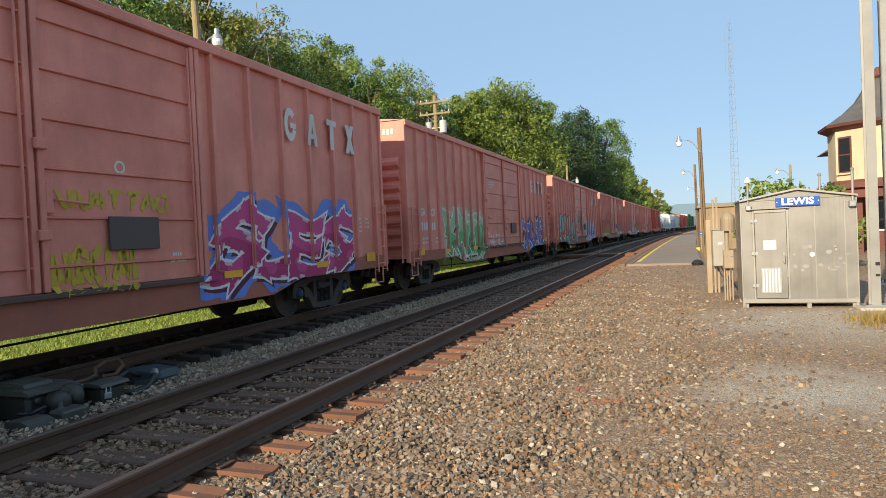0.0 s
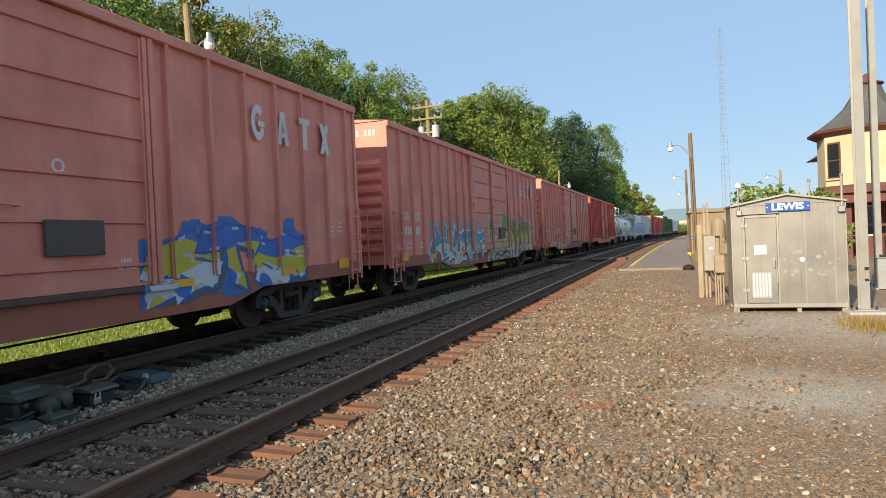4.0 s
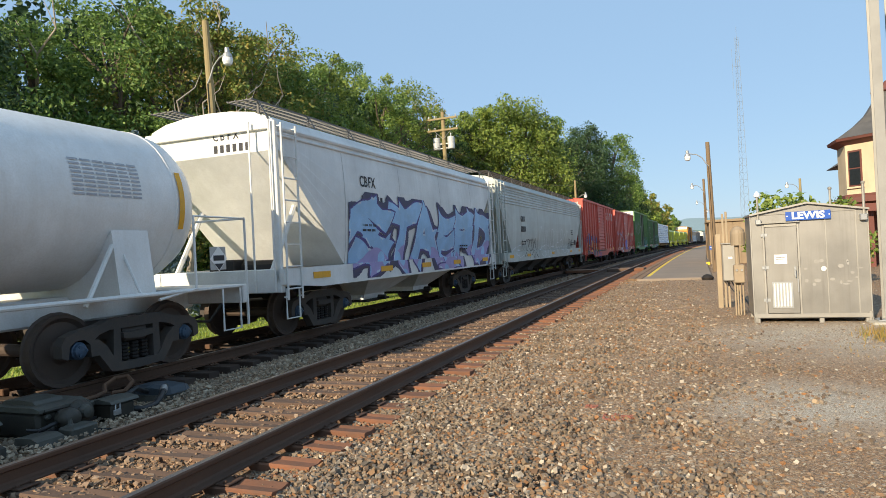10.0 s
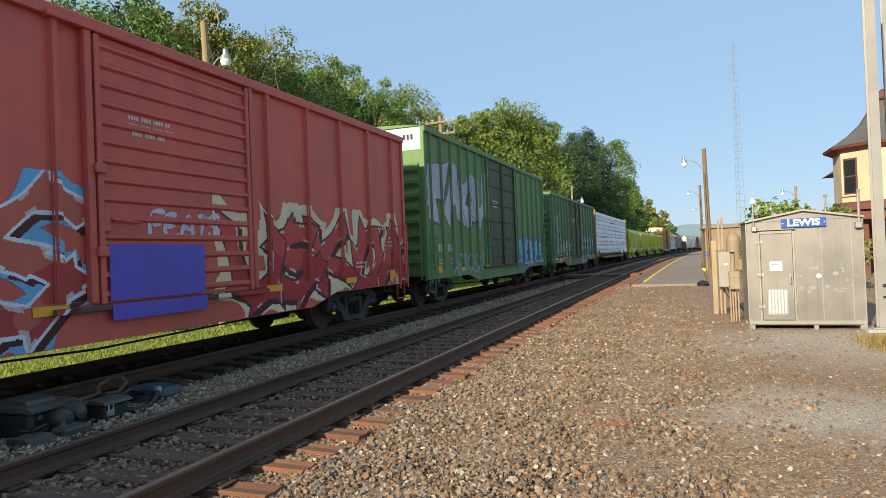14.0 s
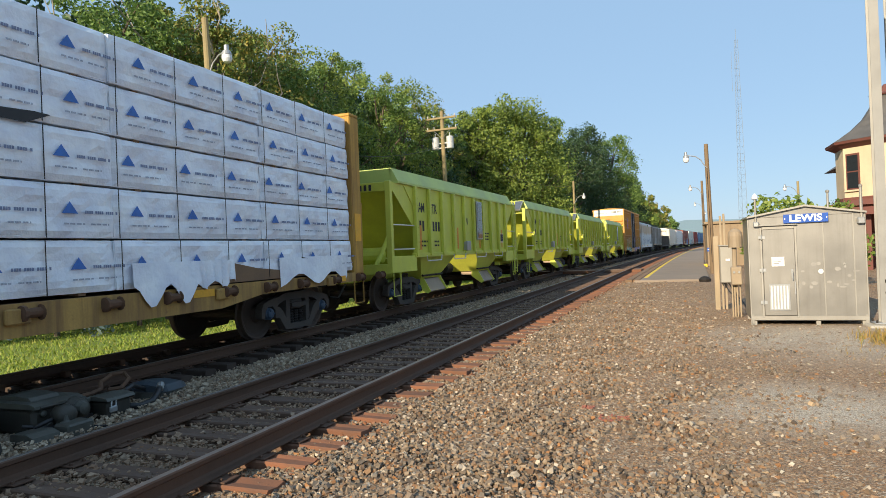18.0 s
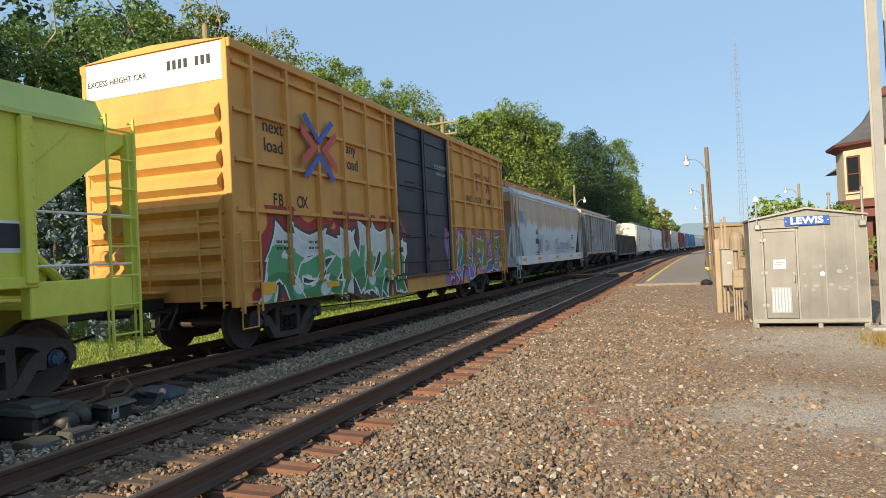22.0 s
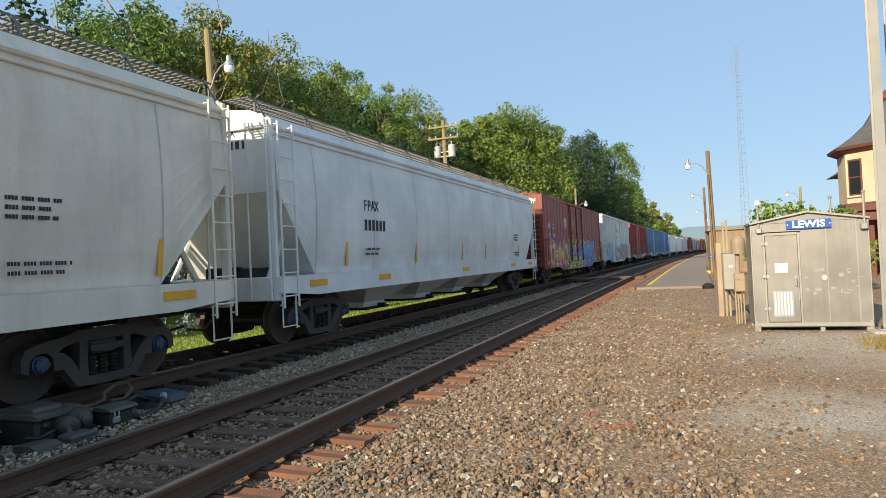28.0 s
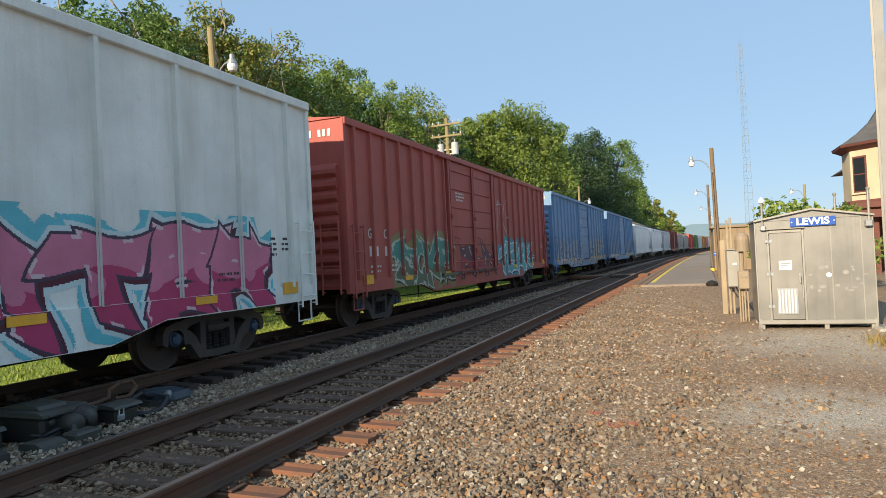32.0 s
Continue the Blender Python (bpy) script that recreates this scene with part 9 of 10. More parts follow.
SILL_RED = surface("grimy_red_sill", (0.36, 0.115, 0.07), (0.16, 0.07, 0.05), 0.6, 0.65)
YTAG = (0.50, 0.36, 0.03)
CONSIST = [
    # car out of view behind the camera, added so its shadow covers the track
    row(boxcar, -24.15, -5.80, gx(0, dict(label="faded brownish-red ribbed steel boxcar with double doors"))),
    row(boxcar, -4.35, 13.95, gx(1, dict(graffiti=[dict(at=(12.2, 16.5, 0.75, 2.05), n=4, fills=[(0.42, 0.025, 0.14), (0.55, 0.06, 0.22)], line=WT, halo=(0.12, 0.22, 0.62), seed=11, word="SLES")], tags=[(9.6, 11.4, 1.95, 2.2, YTAG, 3, 7, 0.03), (9.6, 10.8, 1.0, 1.55, YTAG, 4, 7, 0.04)]))),
    row(boxcar, 15.40, 33.63, gx(2, dict(graffiti=[dict(at=(2.9, 6.5, 0.72, 2.1), n=3, fills=[(0.06, 0.26, 0.07), (0.13, 0.42, 0.16), (0.35, 0.55, 0.30)], line=WT, halo=(0.55, 0.38, 0.28), seed=12, word="KREW", thick=0.2), dict(at=(12.1, 17.0, 0.75, 2.05), n=5, fills=[(0.04, 0.07, 0.40), (0.04, 0.18, 0.62)], line=WT, halo=(0.02, 0.03, 0.12), seed=13, word="TRUTS", glow=0.12)], tags=[(6.9, 9.6, 0.95, 1.5, WT, 5, 7, 0.03)]))),
    row(boxcar, 35.23, 53.50, gx(3, dict(graffiti=[dict(at=(1.7, 7.5, 0.68, 2.2), n=5, fills=[(0.03, 0.20, 0.20), (0.07, 0.36, 0.34), (0.20, 0.50, 0.48)], line=WT, halo=(0.11, 0.03, 0.06), seed=14, word="FOAK", thick=0.17), dict(at=(11.5, 16.2, 0.8, 1.95), n=4, fills=[(0.04, 0.14, 0.55), (0.08, 0.30, 0.70), (0.5, 0.6, 0.7)], line=WT, halo=(0.38, 0.42, 0.52), seed=15, word="HIES")], tags=[(7.9, 9.2, 1.3, 2.7, (0.05, 0.03, 0.04), 6, 4, 0.04), (9.4, 11.0, 1.1, 2.0, (0.40, 0.40, 0.08), 7, 5, 0.05)]))),
    row(boxcar, 54.91, 73.03, gx(4, dict(graffiti=[dict(at=(1.2, 6.0, 0.72, 1.95), n=5, fills=[(0.20, 0.46, 0.07), (0.62, 0.34, 0.07)], line=BK, halo=(0.28, 0.03, 0.025), seed=16, word="MEGA", thick=0.2), dict(at=(11.9, 15.7, 0.8, 1.8), n=3, fills=[(0.55, 0.60, 0.62), (0.5, 0.45, 0.05), (0.05, 0.15, 0.5)], line=(0.03, 0.1, 0.4), halo=(0.04, 0.16, 0.45), seed=17, word="STS", glow=0.12)], tags=[(7.3, 9.5, 1.35, 3.25, (0.40, 0.03, 0.03), 8, 5, 0.05), (7.8, 9.2, 2.0, 3.2, (0.50, 0.36, 0.05), 9, 3, 0.07)]))),
    row(boxcar, 74.77, 92.94, gx(5, dict(graffiti=[dict(at=(2.7, 8.0, 0.8, 1.8), n=5, fills=[(0.5, 0.55, 0.58), (0.05, 0.3, 0.4)], line=WT, halo=(0.3, 0.32, 0.36), seed=18), dict(at=(8.9, 16.4, 0.70, 2.15), n=4, fills=[(0.42, 0.42, 0.48), (0.48, 0.45, 0.05), (0.10, 0.30, 0.07)], line=BK, halo=(0.44, 0.43, 0.50), seed=19, word="LOME", thick=0.25)], tags=[(16.3, 17.3, 1.4, 2.1, WT, 10, 3, 0.02)]))),
    row(boxcar, 94.33, 112.61, gx(6, dict(graffiti=[dict(at=(1.7, 8.5, 0.68, 1.5), n=8, fills=[(0.64, 0.215, 0.155)], line=(0.52, 0.50, 0.53), cast=False, seed=20, word="ZONKSOO", thick=0.11)], tags=[(3.2, 5.3, 1.62, 1.84, (0.58, 0.58, 0.60), 11, 9, 0.03)]))),
    row(boxcar, 114.03, 132.33, gx(7, dict(), RED, "clean dark-red ribbed steel boxcar with double doors")),
    ("tank", 139.35, {}), ("tank", 151.85, {}),
    row(hopper, 158.72, 171.49, dict(paint=HOP_WHITE, top=4.05, slope_z=3.4, slope_y=2.2, bays=2, data=(3.0, 2.95), text="CBFX", label="dusty white covered hopper with purple and blue graffiti", graffiti=[dict(at=(2.6, 12.2, 0.98, 2.65), n=6, fills=[(0.38, 0.33, 0.60), (0.30, 0.50, 0.74), (0.34, 0.55, 0.78)], line=(0.07, 0.05, 0.22), halo=(0.05, 0.05, 0.11), seed=21, word="STAERD", thick=0.22, glow=0.14)])),
    row(hopper, 172.59, 190.55, dict(paint=HOP_GREY, bays=4, slope_z=3.0, ridges=5, bay_paint=BAY_SHADE, board_paint=STEEL_DARK, data=(3.0, 2.55), text="GBRX", figures="#####", panel=True, label="grey covered hopper with black scrawls and white outline graffiti", tags=[(3.2, 6.0, 1.05, 1.9, BK, 12, 7, 0.022), (6.2, 13.6, 1.15, 2.4, (0.74, 0.76, 0.77), 13, 9, 0.017), (6.5, 13.2, 1.0, 1.5, (0.70, 0.72, 0.74), 33, 6, 0.018), (1.5, 3.2, 1.1, 1.6, (0.66, 0.69, 0.71), 34, 2, 0.02), (13.5, 14.9, 1.35, 1.85, BK, 14, 5, 0.022)])),
    row(boxcar, 191.63, 206.89, dict(paint=RED, door=(6.1, 9.3), door_ribs=14, posts=(6, 5), end_ribs=11, top=4.48, roof_paint=RED, marks=(10.63, 3.66, 0.60, 1.13), mark_proud=1.0, data=(0.6, 2.45), text=("LR", "S", "##", "##"), bars=False, label="bright red ribbed boxcar with corrugated door and dark orange graffiti", graffiti=[dict(at=(0.4, 6.4, 0.70, 2.05), n=6, fills=[(0.06, 0.02, 0.03), (0.60, 0.24, 0.03), (0.03, 0.05, 0.25)], line=(0.03, 0.03, 0.05), halo=(0.04, 0.08, 0.32), seed=22, word="THRAX", thick=0.16, glow=0.12)], tags=[(10.6, 12.0, 1.45, 2.3, (0.6, 0.5, 0.45), 15, 5, 0.018), (6.4, 7.6, 0.5, 0.85, (0.03, 0.06, 0.4), 16, 3, 0.03)])),
    row(boxcar, 208.30, 223.64, dict(paint=RED_DARK, door=(6.2, 9.15), door_ribs=14, posts=(6, 5), end_ribs=11, top=4.45, end_top=RED, data=(0.7, 2.3), text=("LRS", "", "##", "##"), bars=False, label="red boxcar with corrugated door and red and blue graffiti", graffiti=[dict(at=(1.5, 5.9, 0.65, 2.35), n=4, fills=[(0.40, 0.05, 0.04), (0.52, 0.12, 0.08)], line=(0.66, 0.74, 0.80), halo=(0.14, 0.42, 0.70), seed=23, word="DARS", glow=0.16), dict(at=(8.5, 15.0, 0.72, 2.25), n=5, fills=[(0.42, 0.025, 0.03), (0.55, 0.06, 0.05)], line=(0.05, 0.02, 0.03), halo=(0.74, 0.64, 0.42), seed=24, word="USKOA", glow=0.20, thick=0.17)], purple=True, tags=[(0.6, 1.3, 1.6, 3.9, (0.6, 0.5, 0.5), 17, 4, 0.02), (6.6, 7.9, 1.1, 1.65, (0.55, 0.58, 0.72), 18, 4, 0.03), (7.0, 8.4, 1.85, 2.2, (0.55, 0.55, 0.66), 28, 5, 0.03)])),
    row(boxcar, 225.10, 240.35, dict(paint=GREEN, door=(5.8, 9.5), leaves=2, posts=(7, 6), top=5.02, door_paint=GREEN_DOOR, end_top=WHITE, end_mark=MARK_BLACK, data=(0.9, 1.95), text=("", "", "##", "###"), label="tall green boxcar with a white end panel and silver graffiti", graffiti=[dict(at=(0.35, 5.6, 2.4, 4.1), n=4, fills=[(0.50, 0.52, 0.57), (0.42, 0.44, 0.50)], line=(0.12, 0.12, 0.15), seed=25, word="FACU", thick=0.25), dict(at=(9.8, 14.4, 0.95, 1.9), n=4, fills=[(0.05, 0.25, 0.55), (0.12, 0.42, 0.65)], line=(0.55, 0.62, 0.65), halo=(0.03, 0.18, 0.36), seed=26, word="SOKE")], tags=[(2.1, 5.3, 0.85, 1.5, (0.35, 0.45, 0.55), 19, 8, 0.03)])),
    row(boxcar, 242.01, 257.44, dict(paint=GREEN_DARK, door=(5.9, 8.9), leaves=2, posts=(7, 6), top=4.55, door_paint=GREEN_DOOR, label="grimy green boxcar with rusty door and pale blue graffiti", graffiti=[dict(at=(9.7, 15.2, 0.70, 2.15), n=5, fills=[(0.075, 0.12, 0.11), (0.10, 0.17, 0.17)], line=(0.55, 0.64, 0.66), halo=(0.22, 0.40, 0.52), seed=27, word="ZENA", thick=0.17), dict(at=(1.0, 5.6, 0.7, 1.9), n=4, fills=[(0.25, 0.05, 0.05), (0.4, 0.4, 0.42)], line=WT, seed=28)], tags=[(1.2, 2.2, 2.0, 3.6, WT, 20, 4, 0.04)])),
    row(lumber_flat, 259.17, 280.53, dict(paint=BULK, sill_paint=surface("rusty_yellow_sill", (0.46, 0.28, 0.08), (0.15, 0.08, 0.045), 0.9, 0.8, streak=True, heavy=0.06), wrap=WRAP, logo=LOGO_BLUE, sheet_paint=surface("dark_brown_bulkhead", (0.15, 0.095, 0.04), (0.05, 0.035, 0.02), 0.7, 0.75, streak=True), label="yellow bulkhead flatcar stacked with white-wrapped lumber bundles")),
    row(ballast_hopper, 282.25, 293.90, dict(paint=LIME, light=LIME_PALE, orange=ORANGE, chute=CHUTE, solar=6.7, label="lime-yellow ballast hopper with ribbed sides and a solar panel")),
    row(ballast_hopper, 295.66, 307.34, dict(paint=LIME, light=LIME_PALE, orange=ORANGE, chute=CHUTE, label="lime-yellow ballast hopper with ribbed sides")),
    row(ballast_hopper, 309.30, 320.82, dict(paint=LIME, light=LIME_PALE, orange=ORANGE, chute=CHUTE, label="lime-yellow ballast hopper with ribbed sides")),
    row(ballast_hopper, 322.60, 334.06, dict(paint=LIME, light=LIME_PALE, orange=ORANGE, chute=CHUTE, solar=6.7, label="lime-yellow ballast hopper with ribbed sides and a solar panel")),
    row(boxcar, 335.93, 351.58, dict(paint=ORANGE_CAR, door=(5.95, 9.6), leaves=2, posts=(6, 6), top=5.02, post=(0.055, 0.09), door_paint=NAVY, end_top=WHITE, end_mark=MARK_BLACK, mark=MARK_BLACK, girts=(2.35, 3.15, 3.95, 4.7), data=(1.1, 2.45), text=("FB", "OX", "", ""), fbox=True, label="tall orange-yellow boxcar with navy doors and green graffiti", graffiti=[dict(at=(0.75, 6.1, 0.68, 2.1), n=6, fills=[(0.05, 0.24, 0.09), (0.10, 0.36, 0.16), (0.60, 0.66, 0.62)], line=(0.74, 0.76, 0.74), halo=(0.36, 0.03, 0.03), seed=29, word="REZNOR", thick=0.17, glow=0.30, rim=(0.05, 0.06, 0.05)), dict(at=(9.3, 14.9, 0.72, 2.0), n=5, fills=[(0.22, 0.16, 0.45), (0.03, 0.20, 0.26), (0.2, 0.3, 0.08)], line=(0.60, 0.62, 0.68), halo=(0.24, 0.18, 0.48), seed=30, word="WARLO", rim=(0.38, 0.03, 0.05))])),
    row(hopper, 353.25, 369.34, dict(paint=HOP_STAINED, bay_paint=BAY_SHADE, summer=True, bays=3, top=4.22, slope_z=3.6, slope_y=1.6, data=(3.6, 2.25), text="AEX", figures="####", board_paint=RUST, sill_paint=HOP_WHITE, label="pale blue-white covered hopper stained with rust", tags=[(5.6, 6.6, 1.5, 2.0, (0.06, 0.08, 0.34), 21, 2, 0.02), (4.0, 5.1, 1.4, 2.3, (0.1, 0.1, 0.2), 22, 5, 0.014), (0.85, 1.5, 2.7, 3.2, (0.12, 0.35, 0.62), 23, 5, 0.03)])),
    row(hopper, 370.78, 387.31, dict(paint=HOP_DIRTY, bays=3, ribs=13, top=4.06, slope_z=3.3, slope_y=1.6, sheet=1.28, patches=True, data=(2.3, 2.55), bay_paint=BAY_SHADE, sill_paint=HOP_DIRTY, label="grimy grey ribbed covered hopper with sooty bays")),
    row(gondola, 388.62, 404.69, dict(paint=GON, label="black ribbed steel gondola with low sides")),
    row(hopper, 405.94, 424.63, dict(paint=HOP_CREAM, bays=4, slope_z=2.8, slope_y=1.3, stripes=(4.2, 9.3, 13.4, 17.2), data=(3.0, 2.6), label="cream-white covered hopper with yellow stripes")),
    row(hopper, 425.79, 445.10, dict(paint=HOP_WHITE, bays=4, slope_z=2.8, slope_y=1.2, stripes=(2.4, 6.0, 9.6, 12.0, 16.5), data=(3.2, 2.6), text="FPAX", label="clean white covered hopper with yellow stripes")),
    row(boxcar, 447.02, 465.86, dict(paint=BROWN, door=(7.0, 10.8), leaves=2, door_ribs=5, posts=(9, 8), post=(0.02, 0.012), end_ribs=10, top=4.42, data=(1.3, 2.75), text=("MW", "CX", "##", "##"), data_size=0.30, disc=True, welds=(1.0, 2.6, 4.2, 5.4, 12.1, 13.6, 15.1, 16.6, 18.0), weld_paint=surface("pale_weld", (0.42, 0.22, 0.17), (0.2, 0.08, 0.06), 0.5, 0.7), label="dark brown smooth-sided boxcar with orange, purple and blue graffiti", graffiti=[dict(at=(1.5, 6.2, 0.62, 2.15), n=5, fills=[(0.50, 0.06, 0.14), (0.74, 0.28, 0.05), (0.72, 0.50, 0.20), (0.60, 0.16, 0.06)], line=(0.03, 0.30, 0.38), halo=(0.40, 0.03, 0.17), rim=(0.05, 0.03, 0.05), seed=42, word="DEMO", glow=0.24, thick=0.18), dict(at=(6.6, 10.7, 0.72, 2.05), n=5, fills=[(0.70, 0.58, 0.07), (0.03, 0.45, 0.58), (0.22, 0.09, 0.52)], line=(0.03, 0.12, 0.22), halo=(0.60, 0.53, 0.10), seed=33, word="NILES", thick=0.17), dict(at=(10.95, 15.6, 0.66, 2.2), n=5, fills=[(0.03, 0.18, 0.58), (0.07, 0.36, 0.72)], line=BK, rim=(0.62, 0.62, 0.62), halo=(0.26, 0.02, 0.03), seed=34, word="TOPEZ", thick=0.18, glow=0.25)])),
    row(boxcar, 467.61, 485.92, dict(paint=WHITE_CAR, door=(7.65, 10.5), leaves=1, posts=(8, 6), top=4.45, end_ribs=6, mark=MARK_BLACK, end_rust=plain("rust_stain", (0.55, 0.27, 0.06), 0.8), data=(0.82, 2.36), text=("GAC", "X", "", ""), data_size=0.30, hasp_paint=BLACK, label="white ribbed boxcar with blue, cream and magenta graffiti", graffiti=[dict(at=(0.95, 5.7, 0.62, 2.1), n=5, fills=[(0.14, 0.36, 0.62), (0.25, 0.52, 0.74)], line=(0.03, 0.03, 0.06), seed=35, word="AGREE", thick=0.24), dict(at=(6.8, 10.5, 0.70, 1.9), n=4, fills=[(0.52, 0.46, 0.28), (0.45, 0.42, 0.3), (0.10, 0.38, 0.5)], line=(0.02, 0.02, 0.03), seed=36, word="SLOP", thick=0.2), dict(at=(10.9, 16.8, 0.72, 2.0), n=5, fills=[(0.45, 0.04, 0.13), (0.60, 0.18, 0.28)], line=(0.05, 0.03, 0.06), rim=(0.55, 0.68, 0.68), halo=(0.12, 0.50, 0.58), seed=37, word="RITER", thick=0.2)], tags=[(0.7, 1.9, 3.2, 4.1, (0.15, 0.2, 0.35), 24, 6, 0.014)])),
    row(boxcar, 487.24, 505.76, dict(paint=MAROON_CAR, door=(5.9, 10.1), leaves=2, posts=(8, 10), end_ribs=9, top=4.45, data=(0.95, 1.95), label="maroon boxcar with teal and red graffiti", graffiti=[dict(at=(2.3, 5.9, 0.75, 1.95), n=4, fills=[(0.11, 0.14, 0.08), (0.06, 0.25, 0.20)], line=(0.42, 0.48, 0.38), halo=(0.22, 0.20, 0.08), seed=38, word="SOKE"), dict(at=(6.6, 10.2, 0.85, 1.8), n=4, fills=[(0.28, 0.02, 0.04), (0.1, 0.03, 0.05)], line=(0.05, 0.02, 0.03), seed=39, word="RUN"), dict(at=(10.8, 15.7, 0.78, 1.9), n=4, fills=[(0.06, 0.36, 0.38), (0.12, 0.45, 0.48)], line=WT, halo=(0.05, 0.25, 0.30), seed=40, word="TEAK")], tags=[(10.5, 12.4, 2.3, 3.5, (0.55, 0.45, 0.45), 25, 4, 0.02)])),
]
for a, b, paint, kind, lab in (
        (507.46, 525.7, BLUE_CAR, "b", "blue ribbed boxcar with silver graffiti along its foot"), (527.3, 545.4, BLUE_CAR, "b", "blue ribbed boxcar with silver graffiti along its foot"),
        (547.0, 564.8, HOP_WHITE, "h", "white covered hopper far along the train"), (566.2, 583.9, HOP_WHITE, "h", "white covered hopper far along the train"),
        (585.4, 600.6, HOP_RUSTY, "h", "stained pale hopper far along the train"), (602.1, 617.4, BROWN, "b", "brown boxcar far along the train"),
        (619.0, 634.0, HOP_DIRTY, "h", "dirty grey hopper far along the train"), (635.6, 651.0, HOP_DIRTY, "h", "dirty grey hopper far along the train"),
        (652.6, 668.0, RED, "b", "red boxcar far along the train"), (669.6, 685.0, GREEN, "b", "green boxcar far along the train"),
        (686.6, 702.0, WHITE_CAR, "b", "white boxcar far along the train"), (703.6, 719.0, ORANGE_CAR, "b", "orange-yellow boxcar far along the train"),
        (720.6, 736.0, OXIDE, "b", "faded red boxcar far along the train"), (737.6, 753.0, HOP_WHITE, "h", "white covered hopper far along the train"),
        (754.6, 770.0, GON, "b", "black boxcar far along the train")):
    sp = dict(paint=paint, door=((b - a) * 0.40, (b - a) * 0.58), posts=(8, 7), label=lab, far=a > 546, bays=3)
    if paint is BLUE_CAR:
        sp["graffiti"] = [dict(at=(1.0, 8.0, 0.75, 1.9), n=7, fills=[(0.40, 0.42, 0.45), (0.30, 0.33, 0.38)], line=(0.10, 0.12, 0.16), halo=(0.35, 0.37, 0.40), seed=int(a)), dict(at=(10.8, 17.0, 0.75, 2.0), n=6, fills=[(0.30, 0.29, 0.20), (0.4, 0.4, 0.38)], line=(0.08, 0.09, 0.12), halo=(0.36, 0.36, 0.33), seed=int(a) + 1)]
    CONSIST.append(row(boxcar if kind == "b" else hopper, a, b, sp))

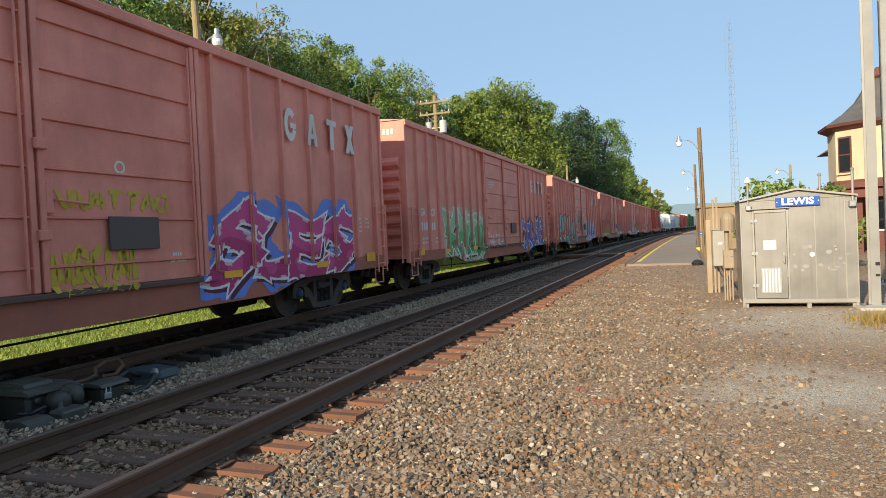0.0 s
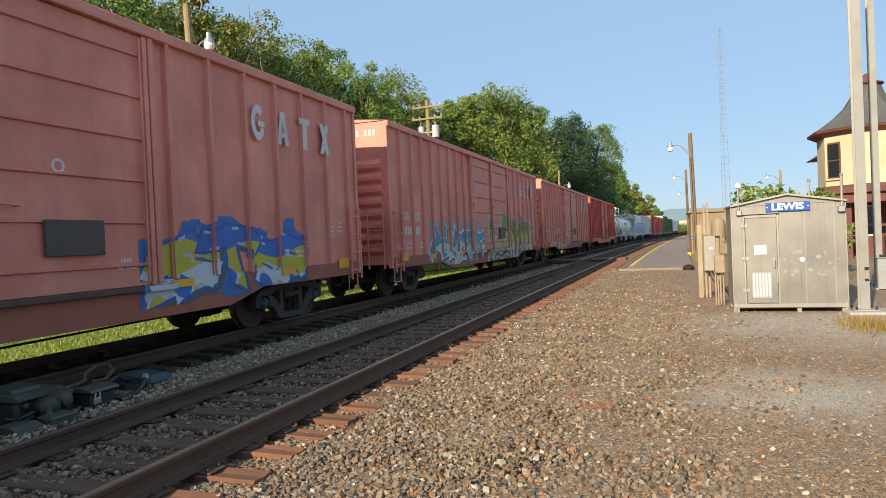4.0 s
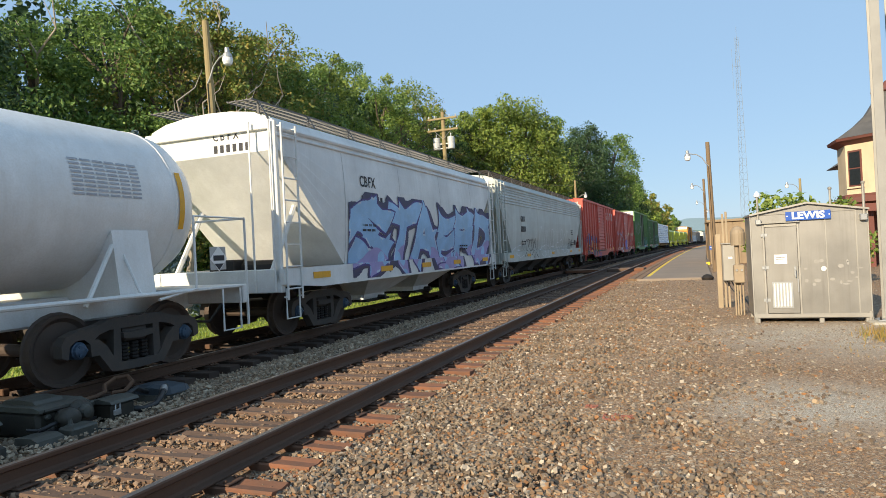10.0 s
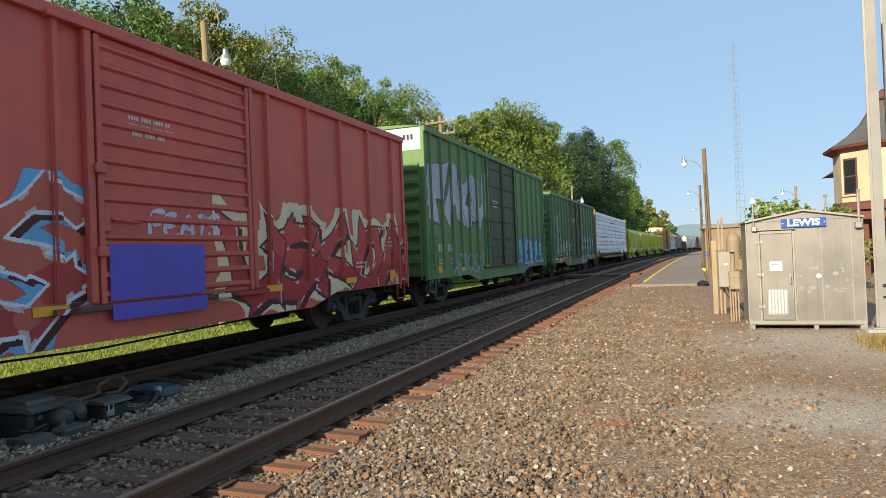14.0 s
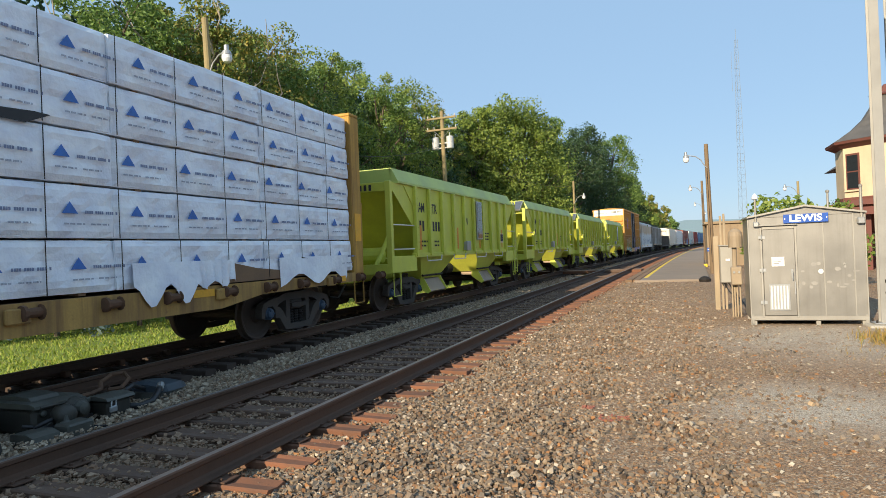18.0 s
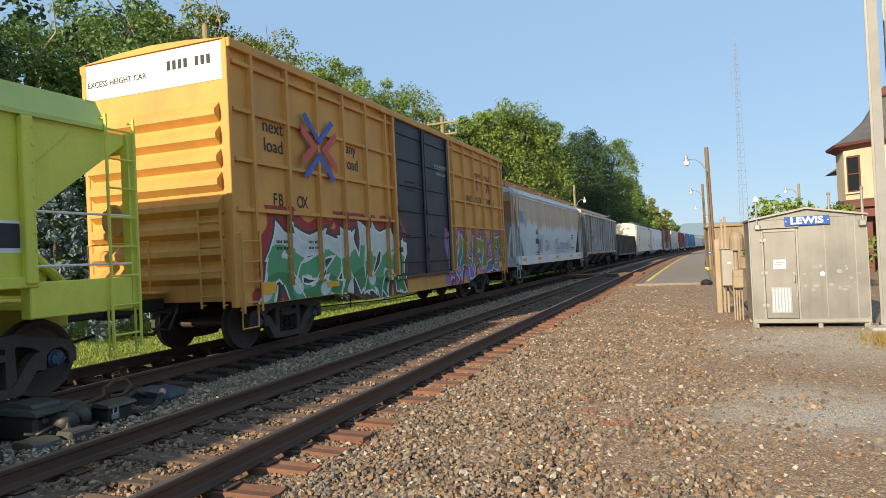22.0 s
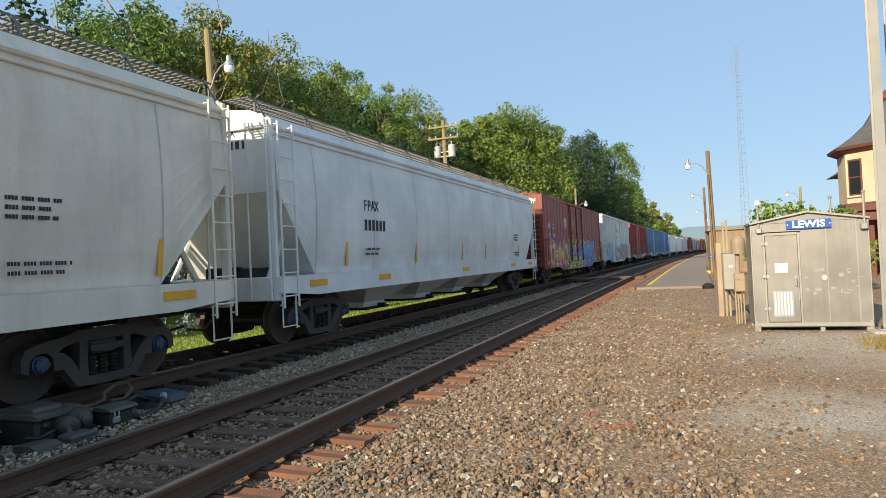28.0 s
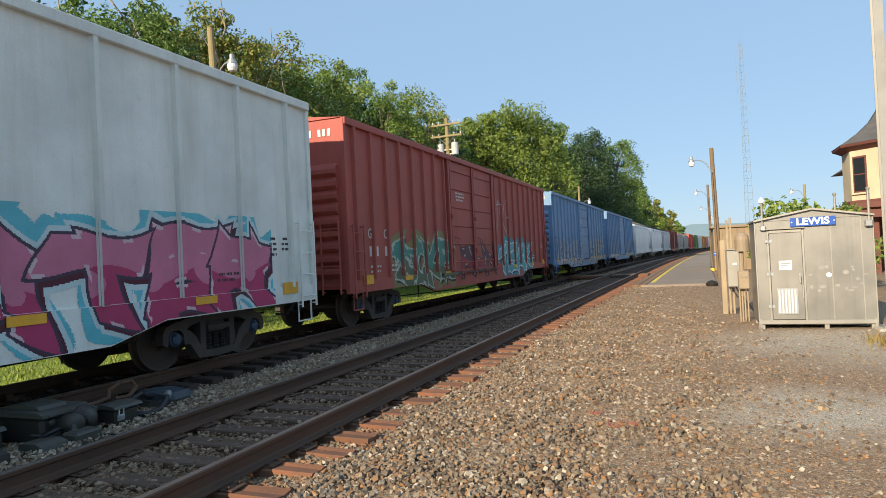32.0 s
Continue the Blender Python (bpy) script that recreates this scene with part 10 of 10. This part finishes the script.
cars = []
for kind, centre, sp in CONSIST:
    if kind == "tank":
        first = not cars or centre < 145
        car = tank_car(dict(text="GATX ####" if first else "GBRX ######", L=12.1, paint=TANK_WHITE, dome_paint=DOME, rail_paint=WHITE if not first else RAIL_MINT, frame_paint=FRAME_TAN if first else TANK_WHITE, **(dict(jacket=TANK_GREEN, jacket_at=(-0.75, 1.25), stain=surface("spill_grey_green", (0.15, 0.18, 0.175), (0.26, 0.33, 0.29), 0.6, 0.5, streak=True)) if first else {}), label="white tank car with a pale green band and ladder" if first else "white tank car with white railings and ladder"))
    else:
        car = kind(sp)
        h = sp["L"] / 2
        if sp.get("fbox"):
            side = lambda y, z, d=0.10: Matrix.Translation((W + d, y - h, z)) @ pose(0, 0, 0, 90, 0, 90)
            letters("next\nload", 0.33, MARK_BLACK, car, side(1.17, 3.65, 0.012), "slogan")
            letters("any\nroad", 0.33, MARK_BLACK, car, side(3.9, 3.65, 0.012), "slogan")
            blue, red = plain("emblem_blue", (0.03, 0.09, 0.45), 0.5), plain("emblem_red", (0.55, 0.08, 0.05), 0.5)
            yc, zc, x0 = 2.52 - h, 3.63, W + 0.095
            for k, (sy, sz) in enumerate(((-1, 1), (1, -1), (-1, -1), (1, 1))):
                part("emblem_arm", Geo().prism([(yc, zc + sz * 0.07), (yc + sy * 0.56, zc + sz * 0.55), (yc + sy * 0.44, zc + sz * 0.62), (yc - sy * 0.05, zc + sz * 0.16)], "x", x0 + 0.001 * k, x0 + 0.004 + 0.001 * k), blue, car, "blue and red crossed-bars emblem")
                part("emblem_arm", Geo().prism([(yc + sy * 0.05, zc), (yc + sy * 0.62, zc + sz * 0.42), (yc + sy * 0.62, zc + sz * 0.22), (yc + sy * 0.30, zc)], "x", x0 + 0.006 + 0.001 * k, x0 + 0.010 + 0.001 * k), red, car, "blue and red crossed-bars emblem")
            letters("EXCESS HEIGHT CAR", 0.14, MARK_BLACK, car, Matrix.Translation((-0.75, -h - 0.012, 4.66)) @ pose(0, 0, 0, 90, 0, 0), "height_notice")
            letters("CLOSE AND LOCK\nDOOR BEFORE\nMOVING CAR", 0.11, MARK_WHITE, car, side(9.05, 3.9, 0.06), "door_notice")
            for k, (ya, yb, z0, z1) in enumerate(((12.3, 12.85, 4.08, 4.2), (12.5, 12.65, 3.6, 4.08), (12.9, 13.5, 4.08, 4.2), (13.1, 13.25, 3.6, 4.08))):
                part("emblem_bar", Geo().box(W + 0.002, W + 0.007, ya - h, yb - h, z0, z1, 0), plain("faded_emblem_red", (0.30, 0.05, 0.04), 0.6), car)
            part("emblem_bar", Geo().prism([(13.55 - h, 3.6), (13.7 - h, 3.6), (14.1 - h, 4.2), (13.95 - h, 4.2)], "x", W + 0.002, W + 0.007), plain("faded_emblem_red", (0.30, 0.05, 0.04), 0.6), car)
            part("emblem_bar", Geo().prism([(14.1 - h, 3.6), (13.95 - h, 3.6), (13.55 - h, 4.2), (13.7 - h, 4.2)], "x", W + 0.0075, W + 0.011), plain("faded_emblem_red", (0.30, 0.05, 0.04), 0.6), car)
            letters("RAILCAR POOLING EXPERTS", 0.30, MARK_BLACK, car, side(12.9, 3.28, 0.006), "slogan", 0.82)
        if sp.get("summer"):
            ink = spray((0.17, 0.23, 0.40))
            for txt, yy, sz in (("//", 7.75, 0.80), ("Summer", 9.72, 0.86), ("/16", 11.55, 0.80)):
                letters(txt, sz, ink, car, Matrix.Translation((1.556, yy - h, 1.78)) @ pose(0, 0, 0, 90, 0, 90), "graffiti_word", 1.12, -0.012, 0.3)
            g = Geo()
            for j in range(61):
                y, z = 7.9 + j * 0.06 - h, 1.44 + 0.05 * math.sin(j * 1.15)
                g.v += [(1.574, y, z - 0.016), (1.574, y, z + 0.016)]
            g.f = [(2 * j, 2 * j + 2, 2 * j + 3, 2 * j + 1) for j in range(60)]
            part("graffiti_stroke", g, ink, car)
        if sp.get("patches"):
            blue_patch = surface("repainted_patch", (0.42, 0.52, 0.60), (0.28, 0.28, 0.28), 0.4, 0.6, streak=True)
            for ya, yb, z1 in ((4.6, 5.45, 2.2), (5.65, 6.85, 2.16), (7.2, 7.5, 1.85), (3.4, 4.3, 2.3)):
                part("repainted_patch", Geo().box(1.532, 1.536, ya - h + 1.1, yb - h + 1.1, 1.34, z1, 0), blue_patch, car, "pale blue repainted patch")
        if sp.get("purple"):
            part("painted_patch", Geo().box(W + 0.094, W + 0.098, 6.35 - h, 8.0 - h, 1.06, 1.75, 0), spray((0.11, 0.09, 0.50)), car, "purple-blue painted rectangle")
            part("painted_patch", Geo().box(W + 0.122, W + 0.126, 6.35 - h, 8.0 - h, 0.82, 1.02, 0), spray((0.11, 0.09, 0.50)), car, "purple-blue painted rectangle")
        if sp.get("disc"):
            part("white_disc", Geo().lathe([(0.29, W + 0.002), (0.29, W + 0.014)], (0, 5.7 - h, 3.2), "x", 28), MARK_WHITE, car, "white painted disc with a blue line")
            part("disc_line", Geo().box(W + 0.0145, W + 0.017, 5.48 - h, 5.92 - h, 3.18, 3.22, 0), LOGO_BLUE, car)
    cars.append((car, centre))

# ---- movement ----
SPEED = (15.05, 14.84, 14.90, 14.79, 14.78)     # metres a second, at every eighth second


def travelled(t):
    s = 0.0
    for k in range(4):
        d = min(max(t - 8 * k, 0.0), 8.0)
        s += SPEED[k] * d + (SPEED[k + 1] - SPEED[k]) * d * d / 16
    return s


def spin_rows(y):
    n = int(SECONDS * FPS)
    return [(k / FPS, pose(0, y, WHEEL_R, math.degrees(travelled(k / FPS) / WHEEL_R))) for k in range(n + 1)]


def motions():
    for car, centre in cars:
        rows = []
        for k in range(33):
            y = centre - travelled(k)
            rows.append((k, pose(TRAIN_X + bend(y), y, 0, 0, 0, heading(y))))
        walk(car, rows)
    # every wheelset turns alike: those at one end of a truck share the first one's keys
    for axles, y in ((front_axles, -AXLE), (rear_axles, AXLE)):
        walk(axles[0], spin_rows(y))
        keys = axles[0].animation_data
        for other in axles[1:]:
            other.rotation_mode = "QUATERNION"
            other.animation_data_create()
            other.animation_data.action = keys.action
            other.animation_data.action_slot = keys.action_slot


motions()
